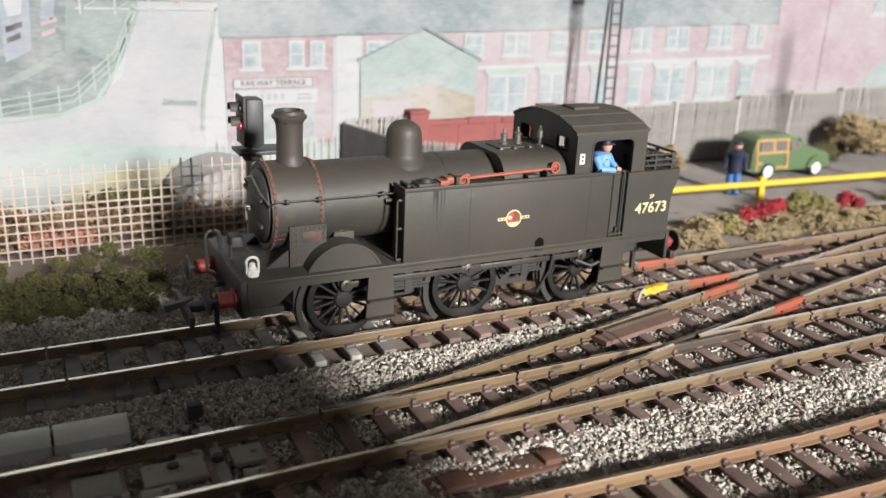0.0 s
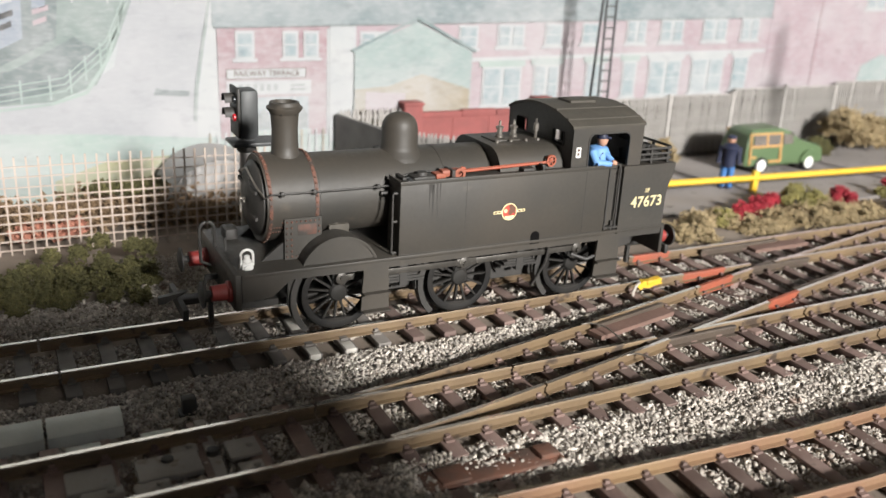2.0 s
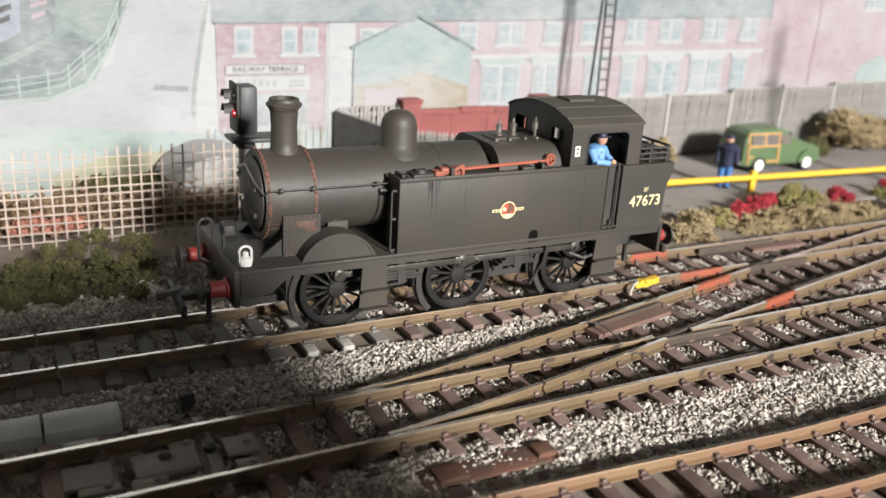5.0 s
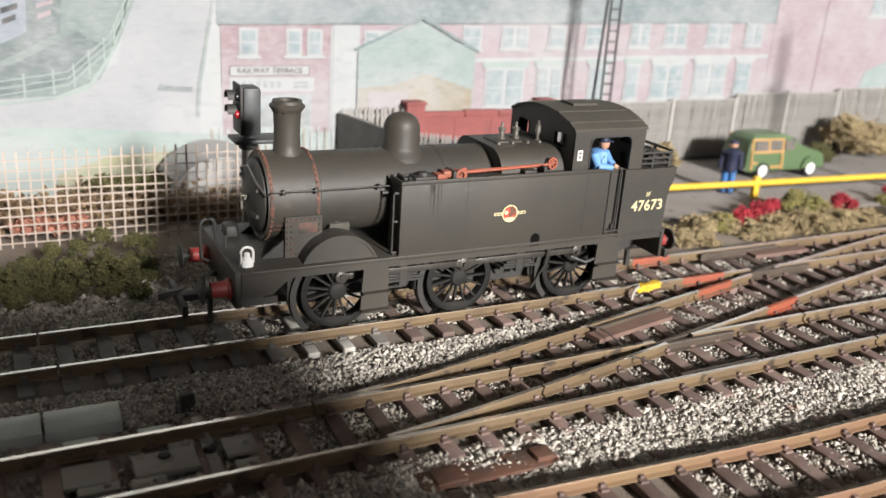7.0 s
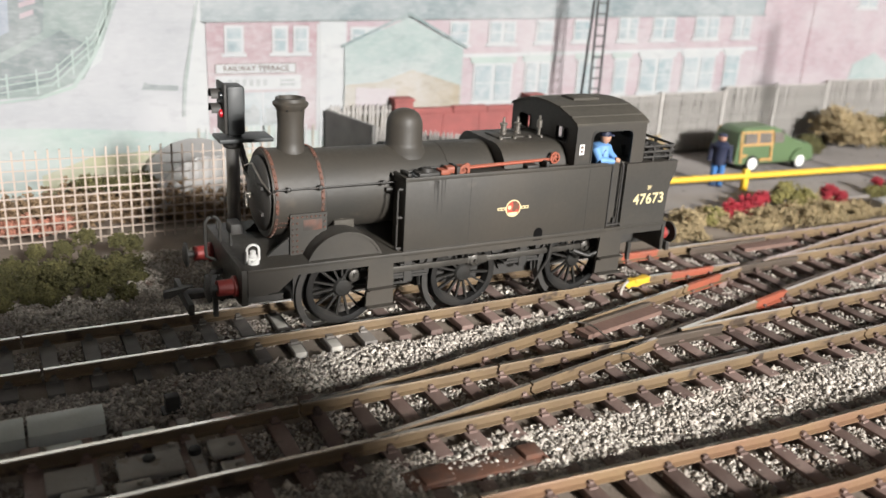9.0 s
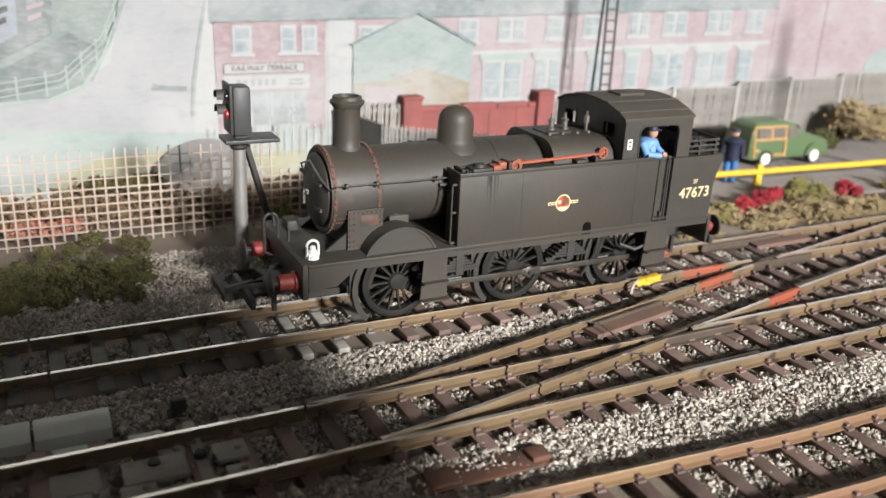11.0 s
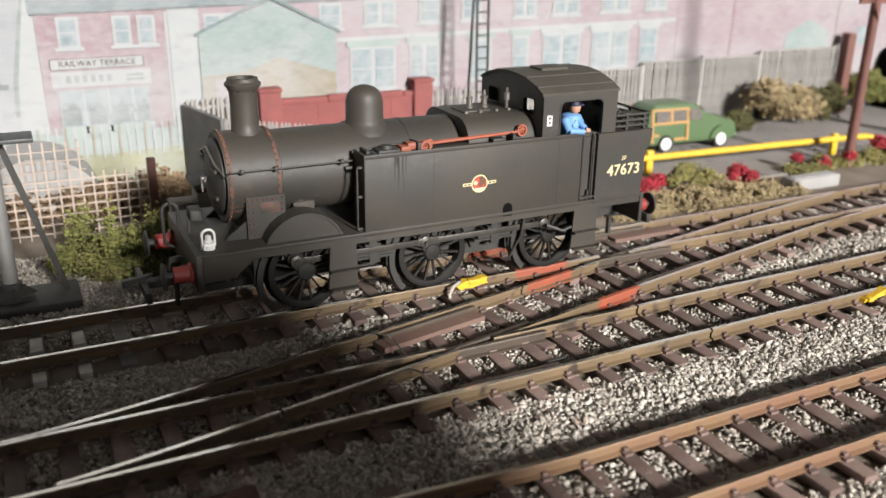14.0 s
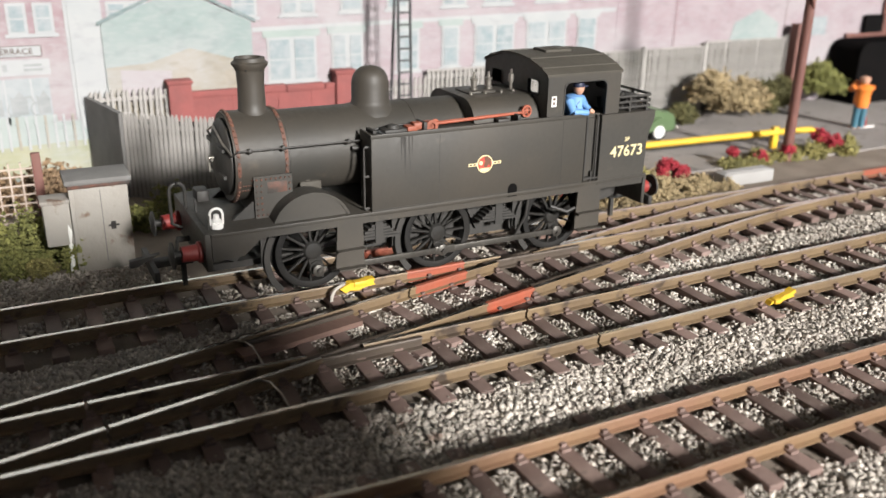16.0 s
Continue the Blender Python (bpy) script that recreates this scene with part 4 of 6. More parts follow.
    for y in (-1.25, 0.0, 1.25):
        part("lamp_iron", Shape().box(-2.4, -2.36, y - 0.04, y + 0.04, 1.94, 2.25), DARK, loco)
    s = Shape().tube([(-1.70, -0.95, 3.38), (-1.84, -0.7, 3.62), (-1.86, 0.0, 3.86), (-1.84, 0.7, 3.62), (-1.70, 0.95, 3.38)], 0.022)
    part("door_rail", s, STEEL, door, "wire grab rail across the smokebox door")
    # lamp
    lx, ly = -2.21, -1.25
    shrink = Matrix.Translation((lx, ly, 1.84)) @ Matrix.Scale(0.84, 4) @ Matrix.Translation((-lx, -ly, -1.84))
    lamp = Shape().box(lx - 0.15, lx + 0.15, ly - 0.11, ly + 0.11, 1.86, 2.14, bevel=0.045).lathe([(0.11, 2.12), (0.12, 2.18), (0.075, 2.23), (0.075, 2.31), (0.03, 2.34)], (lx, ly, 0), "z", 16)
    lamp.lathe([(0.1, ly - 0.11), (0.1, ly - 0.15), (0.07, ly - 0.16)], (lx, 0, 2.0), "y", 16).box(lx - 0.07, lx + 0.07, ly - 0.06, ly + 0.06, 1.8, 1.88)
    lamp.tube([(lx - 0.16, ly, 2.05)] + [(lx + 0.16 * math.cos(radians(a)), ly, 2.33 + 0.15 * math.sin(radians(a))) for a in range(180, -1, -20)] + [(lx + 0.16, ly, 2.05)], 0.035)
    lamp.v = [tuple(shrink @ Vector(p)) for p in lamp.v]
    part("head_lamp", lamp, WHITE, loco, "small white oil head lamp with a handle")
    s = Shape().prism([(-1.95, 1.84), (-1.3, 1.84), (-1.3, 2.35)], "y", -0.95, -0.88).prism([(-1.95, 1.84), (-1.3, 1.84), (-1.3, 2.35)], "y", 0.88, 0.95)
    part("smokebox_stay", s, DARK, loco)
    part("front_sandbox", Shape().box(-2.2, -1.9, 0.7, 1.2, 1.84, 2.2, bevel=0.05), DARK, loco)
    return loco, wheels, rods


# ---- materials of the scenery ----
def printed(name, r, g, b, r2=None, g2=None, b2=None, coarse=90, faded=0.55):
    """Printed paper: ink laid in soft brush strokes, washed out to the white of the sheet in patches."""
    k = 0.37
    m = material(name, rgb(r, g, b, k), rgb(r2 or r - 12, g2 or g - 12, b2 or b - 12, k), 0.85, fine=700, coarse=coarse, bump=0.05, high=0.3, spread=0.16)
    n, l = m.node_tree.nodes, m.node_tree.links
    bsdf = n["Principled BSDF"]
    colour = bsdf.inputs["Base Color"].links[0].from_socket
    where = n.new("ShaderNodeTexCoord")
    for scale, stretch, low, high, most, paint in ((26.0, 1.4, 0.40, 0.66, faded, rgb(246, 246, 247, k)), (300.0, 3.2, 0.46, 0.70, 0.30, rgb(244, 245, 246, k)), (150.0, 2.0, 0.55, 0.74, 0.30, rgb(r * 0.78, g * 0.78, b * 0.80, k))):
        turn, tex, gate, mix = n.new("ShaderNodeMapping"), n.new("ShaderNodeTexNoise"), n.new("ShaderNodeMapRange"), n.new("ShaderNodeMix")
        turn.inputs["Scale"].default_value = (1, 1, stretch)
        turn.inputs["Location"].default_value = (scale * 0.01, 0, 0.03)
        tex.inputs["Scale"].default_value, tex.inputs["Detail"].default_value = scale, 5
        gate.inputs[1].default_value, gate.inputs[2].default_value, gate.inputs[4].default_value = low, high, most
        mix.data_type = "RGBA"
        mix.inputs[7].default_value = paint
        l.new(where.outputs["Object"], turn.inputs[0])
        l.new(turn.outputs[0], tex.inputs["Vector"])
        l.new(tex.outputs["Fac"], gate.inputs[0])
        l.new(gate.outputs[0], mix.inputs[0])
        l.new(colour, mix.inputs[6])
        colour = mix.outputs[2]
    l.new(colour, bsdf.inputs["Base Color"])
    return m


PAPER = printed("print_pale_sky", 248, 250, 250, 236, 241, 243, 30)
INK_ROAD = printed("print_road", 240, 240, 243, 214, 216, 221, 26)
INK_VERGE = printed("print_verge", 178, 193, 189, 202, 212, 209, 70)
INK_VERGE_PALE = printed("print_pale_verge", 222, 238, 230, 208, 226, 220, 50)
INK_YELLOW = printed("print_yellow_grass", 226, 222, 168, 206, 210, 160, 120)
INK_BRICK = printed("print_brick", 208, 172, 180, 224, 198, 203, 260)
INK_BRICK_PALE = printed("print_pale_brick", 231, 211, 217, 219, 196, 204, 90)
INK_ROOF = printed("print_slate", 172, 186, 190, 190, 201, 204, 200)
INK_SHED = printed("print_green_shed", 210, 225, 222, 193, 213, 210, 45)
INK_SHED_EDGE = printed("print_green_edge", 172, 192, 192)
INK_WHITE = printed("print_white", 244, 246, 246, 232, 236, 238)
INK_GLASS = printed("print_window", 184, 206, 212, 222, 230, 234, 260)
INK_DARK = printed("print_dark", 104, 104, 106, 126, 124, 124)
INK_GREY = printed("print_grey", 156, 168, 168, 186, 194, 195, 160)
INK_TEXT = printed("print_brown_text", 128, 108, 98, 142, 122, 112, 90, 0.1)
INK_BLUE = printed("print_pale_blue", 206, 214, 226, 186, 196, 210, 160)
INK_SAND = printed("print_sand", 214, 198, 170, 196, 184, 160)
MESH_PAINT = material("dusty_pink_plastic", (0.43, 0.355, 0.305, 1), (0.33, 0.262, 0.215, 1), 0.7, coarse=120, bump=0.1)
PALING = material("weathered_grey_paling", (0.345, 0.325, 0.305, 1), (0.25, 0.235, 0.22, 1), 0.8, coarse=200, bump=0.2)
PANEL = material("dark_grey_panel", (0.175, 0.17, 0.162, 1), (0.125, 0.12, 0.115, 1), 0.85, coarse=150, bump=0.2)
# dark tone of the sheets added to darken the slat gaps
GAP = material("slat_gap_dark", (0.060, 0.057, 0.054, 1), (0.045, 0.043, 0.041, 1), 0.9, coarse=150, bump=0.1)
BRICK = material("red_brick_card", (0.235, 0.068, 0.062, 1), (0.175, 0.056, 0.052, 1), 0.85, coarse=180, bump=0.3)
BROWN_POST = material("brown_painted_post", (0.16, 0.065, 0.05, 1), (0.12, 0.05, 0.04, 1), 0.7, coarse=120)
MAST = material("black_lattice", (0.03, 0.03, 0.032, 1), (0.05, 0.05, 0.05, 1), 0.6)
SIGNAL_GREY = material("signal_dark_grey", (0.052, 0.054, 0.054, 1), (0.036, 0.038, 0.038, 1), 0.5, coarse=160, bump=0.08)
SIGNAL_POST = material("silver_post", (0.34, 0.33, 0.32, 1), (0.24, 0.23, 0.22, 1), 0.42, 0.45, coarse=120, bump=0.08)
RED_LAMP = material("red_signal_lamp", (0.55, 0.02, 0.03, 1), (0.55, 0.02, 0.03, 1), 0.3, bump=0, glow=0.05)
CONCRETE = material("pale_concrete", (0.42, 0.385, 0.34, 1), (0.31, 0.28, 0.245, 1), 0.85, coarse=110, bump=0.3, speck=(0.22, 0.17, 0.13, 1), speck_at=0.63)
GREEN_GREY = material("grey_green_casting", (0.62, 0.64, 0.60, 1), (0.48, 0.50, 0.46, 1), 0.7, coarse=110, bump=0.2)
CAR_GREEN = material("green_car_enamel", (0.098, 0.145, 0.072, 1), (0.082, 0.128, 0.062, 1), 0.35, coarse=60, bump=0)
CAR_WOOD = material("car_timber_frame", (0.46, 0.26, 0.085, 1), (0.38, 0.21, 0.07, 1), 0.6, coarse=160)
# glossless near-black: colour for the shade inside openings modelled as solids
OPENING_BLACK = material("dark_opening_shade", (0.006, 0.006, 0.006, 1), (0.009, 0.008, 0.008, 1), 1.0, bump=0, high=0.0)
CAR_GLASS = material("dusty_car_glazing", (0.155, 0.135, 0.12, 1), (0.11, 0.10, 0.09, 1), 0.25, bump=0)
STEEL_BOX = material("weathered_grey_cabinet", (0.33, 0.31, 0.28, 1), (0.25, 0.225, 0.195, 1), 0.75, coarse=70, bump=0.3, speck=(0.16, 0.105, 0.075, 1), speck_at=0.6)
RUBBER = material("black_rubber", (0.02, 0.02, 0.02, 1), None, 0.8)
SKIN = material("figure_flesh_paint", (0.55, 0.30, 0.20, 1), None, 0.6, bump=0)
BLUE_SHIRT = material("figure_blue_shirt", (0.155, 0.32, 0.60, 1), (0.115, 0.26, 0.52, 1), 0.6, bump=0)
NAVY = material("figure_navy", (0.015, 0.02, 0.05, 1), None, 0.6, bump=0)
TEAL_JEANS = material("figure_teal_trousers", (0.05, 0.16, 0.22, 1), None, 0.6, bump=0)
BLUE_JEANS = material("figure_blue_trousers", (0.05, 0.17, 0.42, 1), None, 0.6, bump=0)
ORANGE_COAT = material("figure_orange_jacket", (0.80, 0.22, 0.03, 1), None, 0.6, bump=0)
LEAF = material("dark_green_foam", (0.058, 0.056, 0.020, 1), (0.125, 0.112, 0.040, 1), 0.95, coarse=200, bump=0.3, random_by="island")
MOSS = material("moss_green_foam", (0.26, 0.25, 0.075, 1), (0.12, 0.13, 0.04, 1), 0.95, coarse=200, bump=0.3, random_by="island")
TAN = material("tan_dry_foam", (0.44, 0.34, 0.19, 1), (0.27, 0.21, 0.12, 1), 0.95, coarse=160, bump=0.3, random_by="island")
OLIVE = material("yellow_olive_foam", (0.30, 0.26, 0.085, 1), (0.16, 0.15, 0.06, 1), 0.95, coarse=180, bump=0.3, random_by="island")
PETAL = material("red_flower_foam", (0.44, 0.030, 0.048, 1), (0.26, 0.022, 0.034, 1), 0.8, coarse=200, bump=0.2, random_by="island")
BANK = material("brown_bank_scatter", (0.30, 0.20, 0.115, 1), (0.16, 0.105, 0.062, 1), 0.95, coarse=180, bump=0.4, random_by="island")
HUT = material("grey_tunnel_card", (0.36, 0.35, 0.34, 1), (0.28, 0.27, 0.26, 1), 0.85, coarse=60, bump=0.1)
PINKISH = material("pink_brick_rubble", (0.46, 0.20, 0.14, 1), (0.34, 0.15, 0.10, 1), 0.85, coarse=160, bump=0.3, random_by="island")

PLATE = material("brown_check_plate", (0.19, 0.115, 0.09, 1), (0.14, 0.085, 0.068, 1), 0.7, coarse=150, bump=0.2)
BACK_Y = 13.2


def lumps(blobs, per, size, seed, flat=0.8):
    """Loose foam foliage: many small irregular grains that crowd round soft blobs (x, y, z, rx, ry, rz)."""
    rng = np.random.default_rng(seed)
    base = np.array([(1, 0, 0), (-1, 0, 0), (0, 1, 0), (0, -1, 0), (0, 0, 1), (0, 0, -1)], float)
    tris = np.array([(0, 2, 4), (2, 1, 4), (1, 3, 4), (3, 0, 4), (2, 0, 5), (1, 2, 5), (3, 1, 5), (0, 3, 5)])
    where = []
    for x, y, z, rx, ry, rz in blobs:
        d = rng.normal(size=(per, 3))
        d /= np.linalg.norm(d, axis=1)[:, None]
        d[:, 2] = np.where(d[:, 2] < -0.2, -d[:, 2], d[:, 2])
        lump = np.array([noise.noise((p[0] * 2.2 + x, p[1] * 2.2 + y, p[2] * 2.2 + seed)) for p in d])
        tuft = np.array([noise.noise((p[0] * 5.5 + y, p[1] * 5.5 + x, p[2] * 5.5 + seed)) for p in d])
        r = (0.80 + 0.5 * lump + 0.34 * tuft) * rng.uniform(0.5, 1.08, per) ** 0.5
        where.append(d * r[:, None] * (rx, ry, rz) + (x, y, z))
    at = np.concatenate(where)
    n = len(at)
    pts = base[None] * rng.uniform(0.5, 1.4, (n, 6, 1)) * (size * rng.uniform(0.6, 1.4, n))[:, None, None] + rng.normal(0, size * 0.25, (n, 6, 3))
    pts = pts * (1, 1, flat) + at[:, None]
    s = Shape()
    s.v = [tuple(p) for p in pts.reshape(-1, 3)]
    s.f = [tuple(f) for f in (tris[None] + 6 * np.arange(n)[:, None, None]).reshape(-1, 3)]
    s.k = [0] * len(s.f)
    return s


def bush(name, label, category, blobs, mat, per=420, size=0.06, seed=1, group="", kind=""):
    if kind == "stuff":
        return single(name, lumps(blobs, per, size, seed), mat, label, category, group=group, kind=kind)
    owner = thing(name, label, category, group=group)
    for n in range(0, len(blobs), 2):
        part("foliage_clump", lumps(blobs[n:n + 2], per, size, seed + n), mat, owner)
    return owner


def build_backdrop():
    sheet = part("backdrop", Shape().box(-45, 75, BACK_Y, BACK_Y + 0.3, -0.9, 14), PAPER)
    tagged(sheet, "printed paper backscene of a road and brick terrace", "backdrop", kind="structure")

    def ink(name, outline, mat, layer):
        y = BACK_Y - 0.012 * layer
        part(name, Shape().prism(outline, "y", y, y + 0.01), mat, sheet)

    def block(name, x0, x1, z0, z1, mat, layer, skew=0.0):
        ink(name, [(x0, z0), (x1, z0 + skew), (x1, z1 + skew), (x0, z1)], mat, layer)

    # road that climbs to a level crossing, verges and hoarding
    ink("printed_road", [(-14, 1.4), (-0.3, 1.5), (-0.25, 3.2), (0.35, 6.5), (0.3, 7.4), (-2.3, 7.3), (-3.0, 4.2), (-4.6, 3.1), (-14, 2.3)], INK_ROAD, 1)
    ink("printed_pavement", [(-0.3, 1.5), (0.55, 1.5), (0.45, 6.7), (0.2, 6.7), (-0.25, 3.2)], INK_WHITE, 2)
    ink("printed_verge", [(-14, 2.5), (-5.0, 3.05), (-3.6, 3.6), (-2.9, 4.9), (-2.3, 6.4), (-2.5, 7.4), (-14, 7.4)], INK_VERGE, 2)
    ink("printed_bank", [(-14, 3.4), (-6.2, 4.1), (-4.2, 5.2), (-3.4, 4.7), (-4.4, 3.6), (-6.5, 3.0), (-14, 2.8)], INK_GREY, 3)
    for i in range(3):
        ink("printed_fence_rail", [(-7.2, 3.0 + i * 0.22), (-4.6, 3.4 + i * 0.22), (-3.2, 4.6 + i * 0.22), (-2.4, 6.4 + i * 0.2), (-2.43, 6.42 + i * 0.2), (-3.23, 4.63 + i * 0.22), (-4.62, 3.435 + i * 0.22), (-7.2, 3.035 + i * 0.22)], INK_VERGE_PALE, 4)
    ink("printed_hoarding", [(-7.6, 4.0), (-6.7, 4.15), (-4.75, 5.15), (-4.5, 7.5), (-7.6, 7.5)], INK_GREY, 5)
    ink("printed_poster", [(-6.55, 4.75), (-5.75, 5.15), (-5.65, 7.2), (-6.6, 7.1)], INK_BLUE, 6)
    ink("printed_poster", [(-5.6, 5.2), (-4.9, 5.45), (-4.75, 7.2), (-5.55, 7.2)], INK_GREY, 6)
    ink("printed_poster_figure", [(-6.35, 6.2), (-5.95, 6.3), (-5.85, 6.9), (-6.2, 7.05), (-6.45, 6.8)], INK_WHITE, 7)
    ink("printed_poster_figure", [(-5.4, 6.1), (-5.0, 6.15), (-4.9, 6.8), (-5.3, 6.95)], INK_BLUE, 7)
    for z, w in ((5.35, 0.42), (5.7, 0.5)):
        ink("printed_bar", [(-6.45, z), (-6.45 + w, z + 0.18), (-6.45 + w, z + 0.36), (-6.45, z + 0.18)], INK_DARK, 7)
        ink("printed_bar", [(-5.4, z + 0.2), (-5.4 + w, z + 0.36), (-5.4 + w, z + 0.52), (-5.4, z + 0.36)], INK_BRICK_PALE, 7)
    for z in (6.45, 6.75, 7.05):
        block("printed_gate_rail", -4.3, 0.3, z, z + 0.07, INK_WHITE if z != 6.75 else INK_GREY, 4)
    for x in (-4.2, -3.1, -2.0, -0.9):
        ink("printed_gate_brace", [(x, 6.45), (x + 0.05, 6.45), (x + 1.1, 7.08), (x + 1.05, 7.08)], INK_WHITE, 4)
        block("printed_gate_post", x, x + 0.06, 6.3, 7.2, INK_WHITE, 5)
    ink("printed_gate_disc", [(-1.05 + 0.12 * math.cos(a * 0.6), 6.8 + 0.12 * math.sin(a * 0.6)) for a in range(10)], INK_BRICK, 5)
    ink("printed_lawn", [(-14, -0.6), (5.3, -0.6), (5.3, 1.45), (-0.3, 1.6), (-4, 1.9), (-14, 2.35)], INK_VERGE_PALE, 3)
    ink("printed_yellow_grass", [(-5.2, 0.3), (-3.5, 0.9), (-1.5, 1.0), (2.0, 0.7), (5.2, 0.8), (5.2, -0.4), (-5.2, -0.4)], INK_YELLOW, 4)
    ink("printed_kerb_shade", [(-1.75, 3.2), (-0.55, 3.12), (-0.5, 3.3), (-1.5, 3.36), (-1.65, 3.45)], INK_GREY, 3)
    ink("printed_kerb_shade", [(-0.42, 2.2), (-0.3, 2.2), (-0.2, 3.4), (0.36, 6.6), (0.26, 6.6), (-0.34, 3.4)], INK_VERGE, 4)
    ink("printed_kerb", [(-7.2, 2.72), (-5.0, 2.95), (-3.9, 3.3), (-3.15, 4.4), (-2.5, 6.3), (-2.62, 6.3), (-3.25, 4.45), (-4.0, 3.4), (-5.05, 3.03), (-7.2, 2.8)], INK_VERGE_PALE, 4)
    for x, z in ((-6.9, 3.02), (-6.0, 3.17), (-5.1, 3.31), (-4.45, 3.52), (-3.95, 3.95), (-3.45, 4.38), (-3.1, 4.8), (-2.8, 5.5)):
        block("printed_fence_post", x, x + 0.06, z - 0.2, z + 0.62, INK_VERGE_PALE, 5)
    # corner shop of the terrace
    roof = [(0.35, 5.55), (27.6, 6.15), (27.5, 9.0), (0.35, 9.0)]
    ink("printed_roof", roof, INK_ROOF, 3)
    ink("printed_shop_wall", [(0.55, 1.5), (4.72, 1.5), (4.72, 5.58), (0.5, 5.55)], INK_BRICK, 4)
    ink("printed_gutter", [(0.4, 5.5), (27.4, 6.1), (27.4, 6.16), (0.4, 5.56)], INK_GREY, 8)
    ink("printed_drainpipe", [(4.62, 1.5), (4.72, 1.5), (4.72, 5.5), (4.62, 5.5)], INK_WHITE, 6)
    ink("printed_passage", [(4.74, 1.2), (5.8, 1.2), (5.8, 5.6), (4.74, 5.6)], INK_WHITE, 4)

    def window(x0, x1, z0, z1, mat=INK_GLASS, bars=1):
        block("printed_window", x0, x1, z0, z1, INK_WHITE, 7)
        block("printed_sill", x0 - 0.1, x1 + 0.1, z0 - 0.1, z0 + 0.02, INK_WHITE, 8)
        w = (x1 - x0) / bars
        for i in range(bars):
            for z2, z3 in ((z0 + 0.1, (z0 + z1) / 2 - 0.03), ((z0 + z1) / 2 + 0.03, z1 - 0.1)):
                block("printed_pane", x0 + i * w + 0.1, x0 + (i + 1) * w - 0.1, z2, z3, mat, 9)

    window(1.15, 1.85, 4.4, 5.42)
    window(2.9, 3.5, 4.42, 5.42)
    window(3.7, 4.3, 4.42, 5.42)
    block("printed_shop_sign", 0.79, 3.81, 3.69, 4.05, INK_TEXT, 6, 0.02)
    block("printed_shop_sign_face", 0.82, 3.78, 3.71, 4.03, INK_WHITE, 7, 0.02)
    lettering("printed_lettering", "RAILWAY TERRACE", 0.27, INK_TEXT, sheet, pose(2.3 * U, (BACK_Y - 0.1) * U, 3.88 * U, 90, 0, 0), thick=0.002)
    block("printed_fascia", 0.8, 4.0, 3.1, 3.62, INK_WHITE, 6)
    for i in range(6):
        block("printed_bar", 1.25 + i * 0.26, 1.40 + i * 0.26, 3.25, 3.48, INK_GREY, 7)
    for i in range(2):
        block("printed_bar", 3.2, 3.75, 3.24 + i * 0.15, 3.32 + i * 0.15, INK_GREY, 7)
    block("printed_shop_front", 0.95, 3.9, 1.5, 3.0, INK_GLASS, 6)
    for x, w in ((1.0, 0.6), (1.85, 0.55), (2.65, 0.5), (3.45, 0.4)):
        ink("printed_shop_goods", [(x, 1.8), (x + w, 1.8), (x + w, 2.3), (x + w * 0.6, 2.6), (x + w * 0.2, 2.35), (x, 2.45)], INK_GREY, 7)
    for x in (1.7, 2.5, 3.3):
        block("printed_shop_post", x, x + 0.07, 1.5, 3.0, INK_WHITE, 7)
    block("printed_shop_sill", 0.9, 4.0, 1.5, 1.75, INK_VERGE_PALE, 7)
    # bicycle against the shop front
    for x in (2.75, 3.45):
        rim = [(x + 0.24 * math.cos(radians(a)), 1.98 + 0.24 * math.sin(radians(a))) for a in range(0, 360, 20)]
        part("printed_bicycle_wheel", Shape().ring([(x + (u - x) * 0.84, 1.98 + (v - 1.98) * 0.84) for u, v in rim], rim, "y", BACK_Y - 0.1, BACK_Y - 0.092), INK_GREY, sheet)
    ink("printed_bicycle_frame", [(2.75, 1.98), (2.95, 2.4), (3.3, 2.42), (3.45, 1.98), (3.26, 2.36), (3.0, 2.34), (3.08, 2.0)], INK_GREY, 8)
    # picket railings drawn along the pavement
    for i in range(18):
        block("printed_railing", 0.1 + i * 0.29, 0.18 + i * 0.29, 0.6, 1.75, INK_WHITE if i % 3 else INK_SAND, 8)
    # terrace and shed
    ink("printed_terrace", [(5.8, 0.5), (27.3, 0.5), (27.3, 6.12), (5.8, 5.65)], INK_BRICK_PALE, 4)
    ink("printed_terrace_band", [(10.9, 4.2), (27.2, 4.45), (27.2, 4.62), (10.9, 4.36)], INK_WHITE, 5)
    window(5.95, 7.3, 4.75, 5.4, bars=2)
    ink("printed_shed", [(5.72, 0.8), (10.85, 0.8), (10.85, 4.6), (8.36, 5.78), (5.72, 4.66)], INK_SHED, 10)
    ink("printed_shed_verge", [(5.6, 4.62), (8.36, 5.86), (11.0, 4.56), (11.0, 4.68), (8.36, 5.98), (5.6, 4.74)], INK_SHED_EDGE, 11)
    ink("printed_shed_foot", [(5.75, 0.8), (10.8, 0.8), (10.8, 3.1), (8.6, 3.75), (7.2, 3.3), (5.75, 3.2)], INK_SAND, 11)
    ink("printed_shed_door", [(6.2, 2.0), (7.9, 2.0), (7.9, 3.0), (6.2, 3.1)], INK_BRICK_PALE, 12)
    for x in (10.2, 12.0, 14.3, 16.2):
        s = (x - 10) * 0.022
        window(x, x + (1.3 if x > 11 and x < 13 else 0.9), 4.72 + s, 5.66 + s, bars=2 if x > 11 and x < 13 else 1)
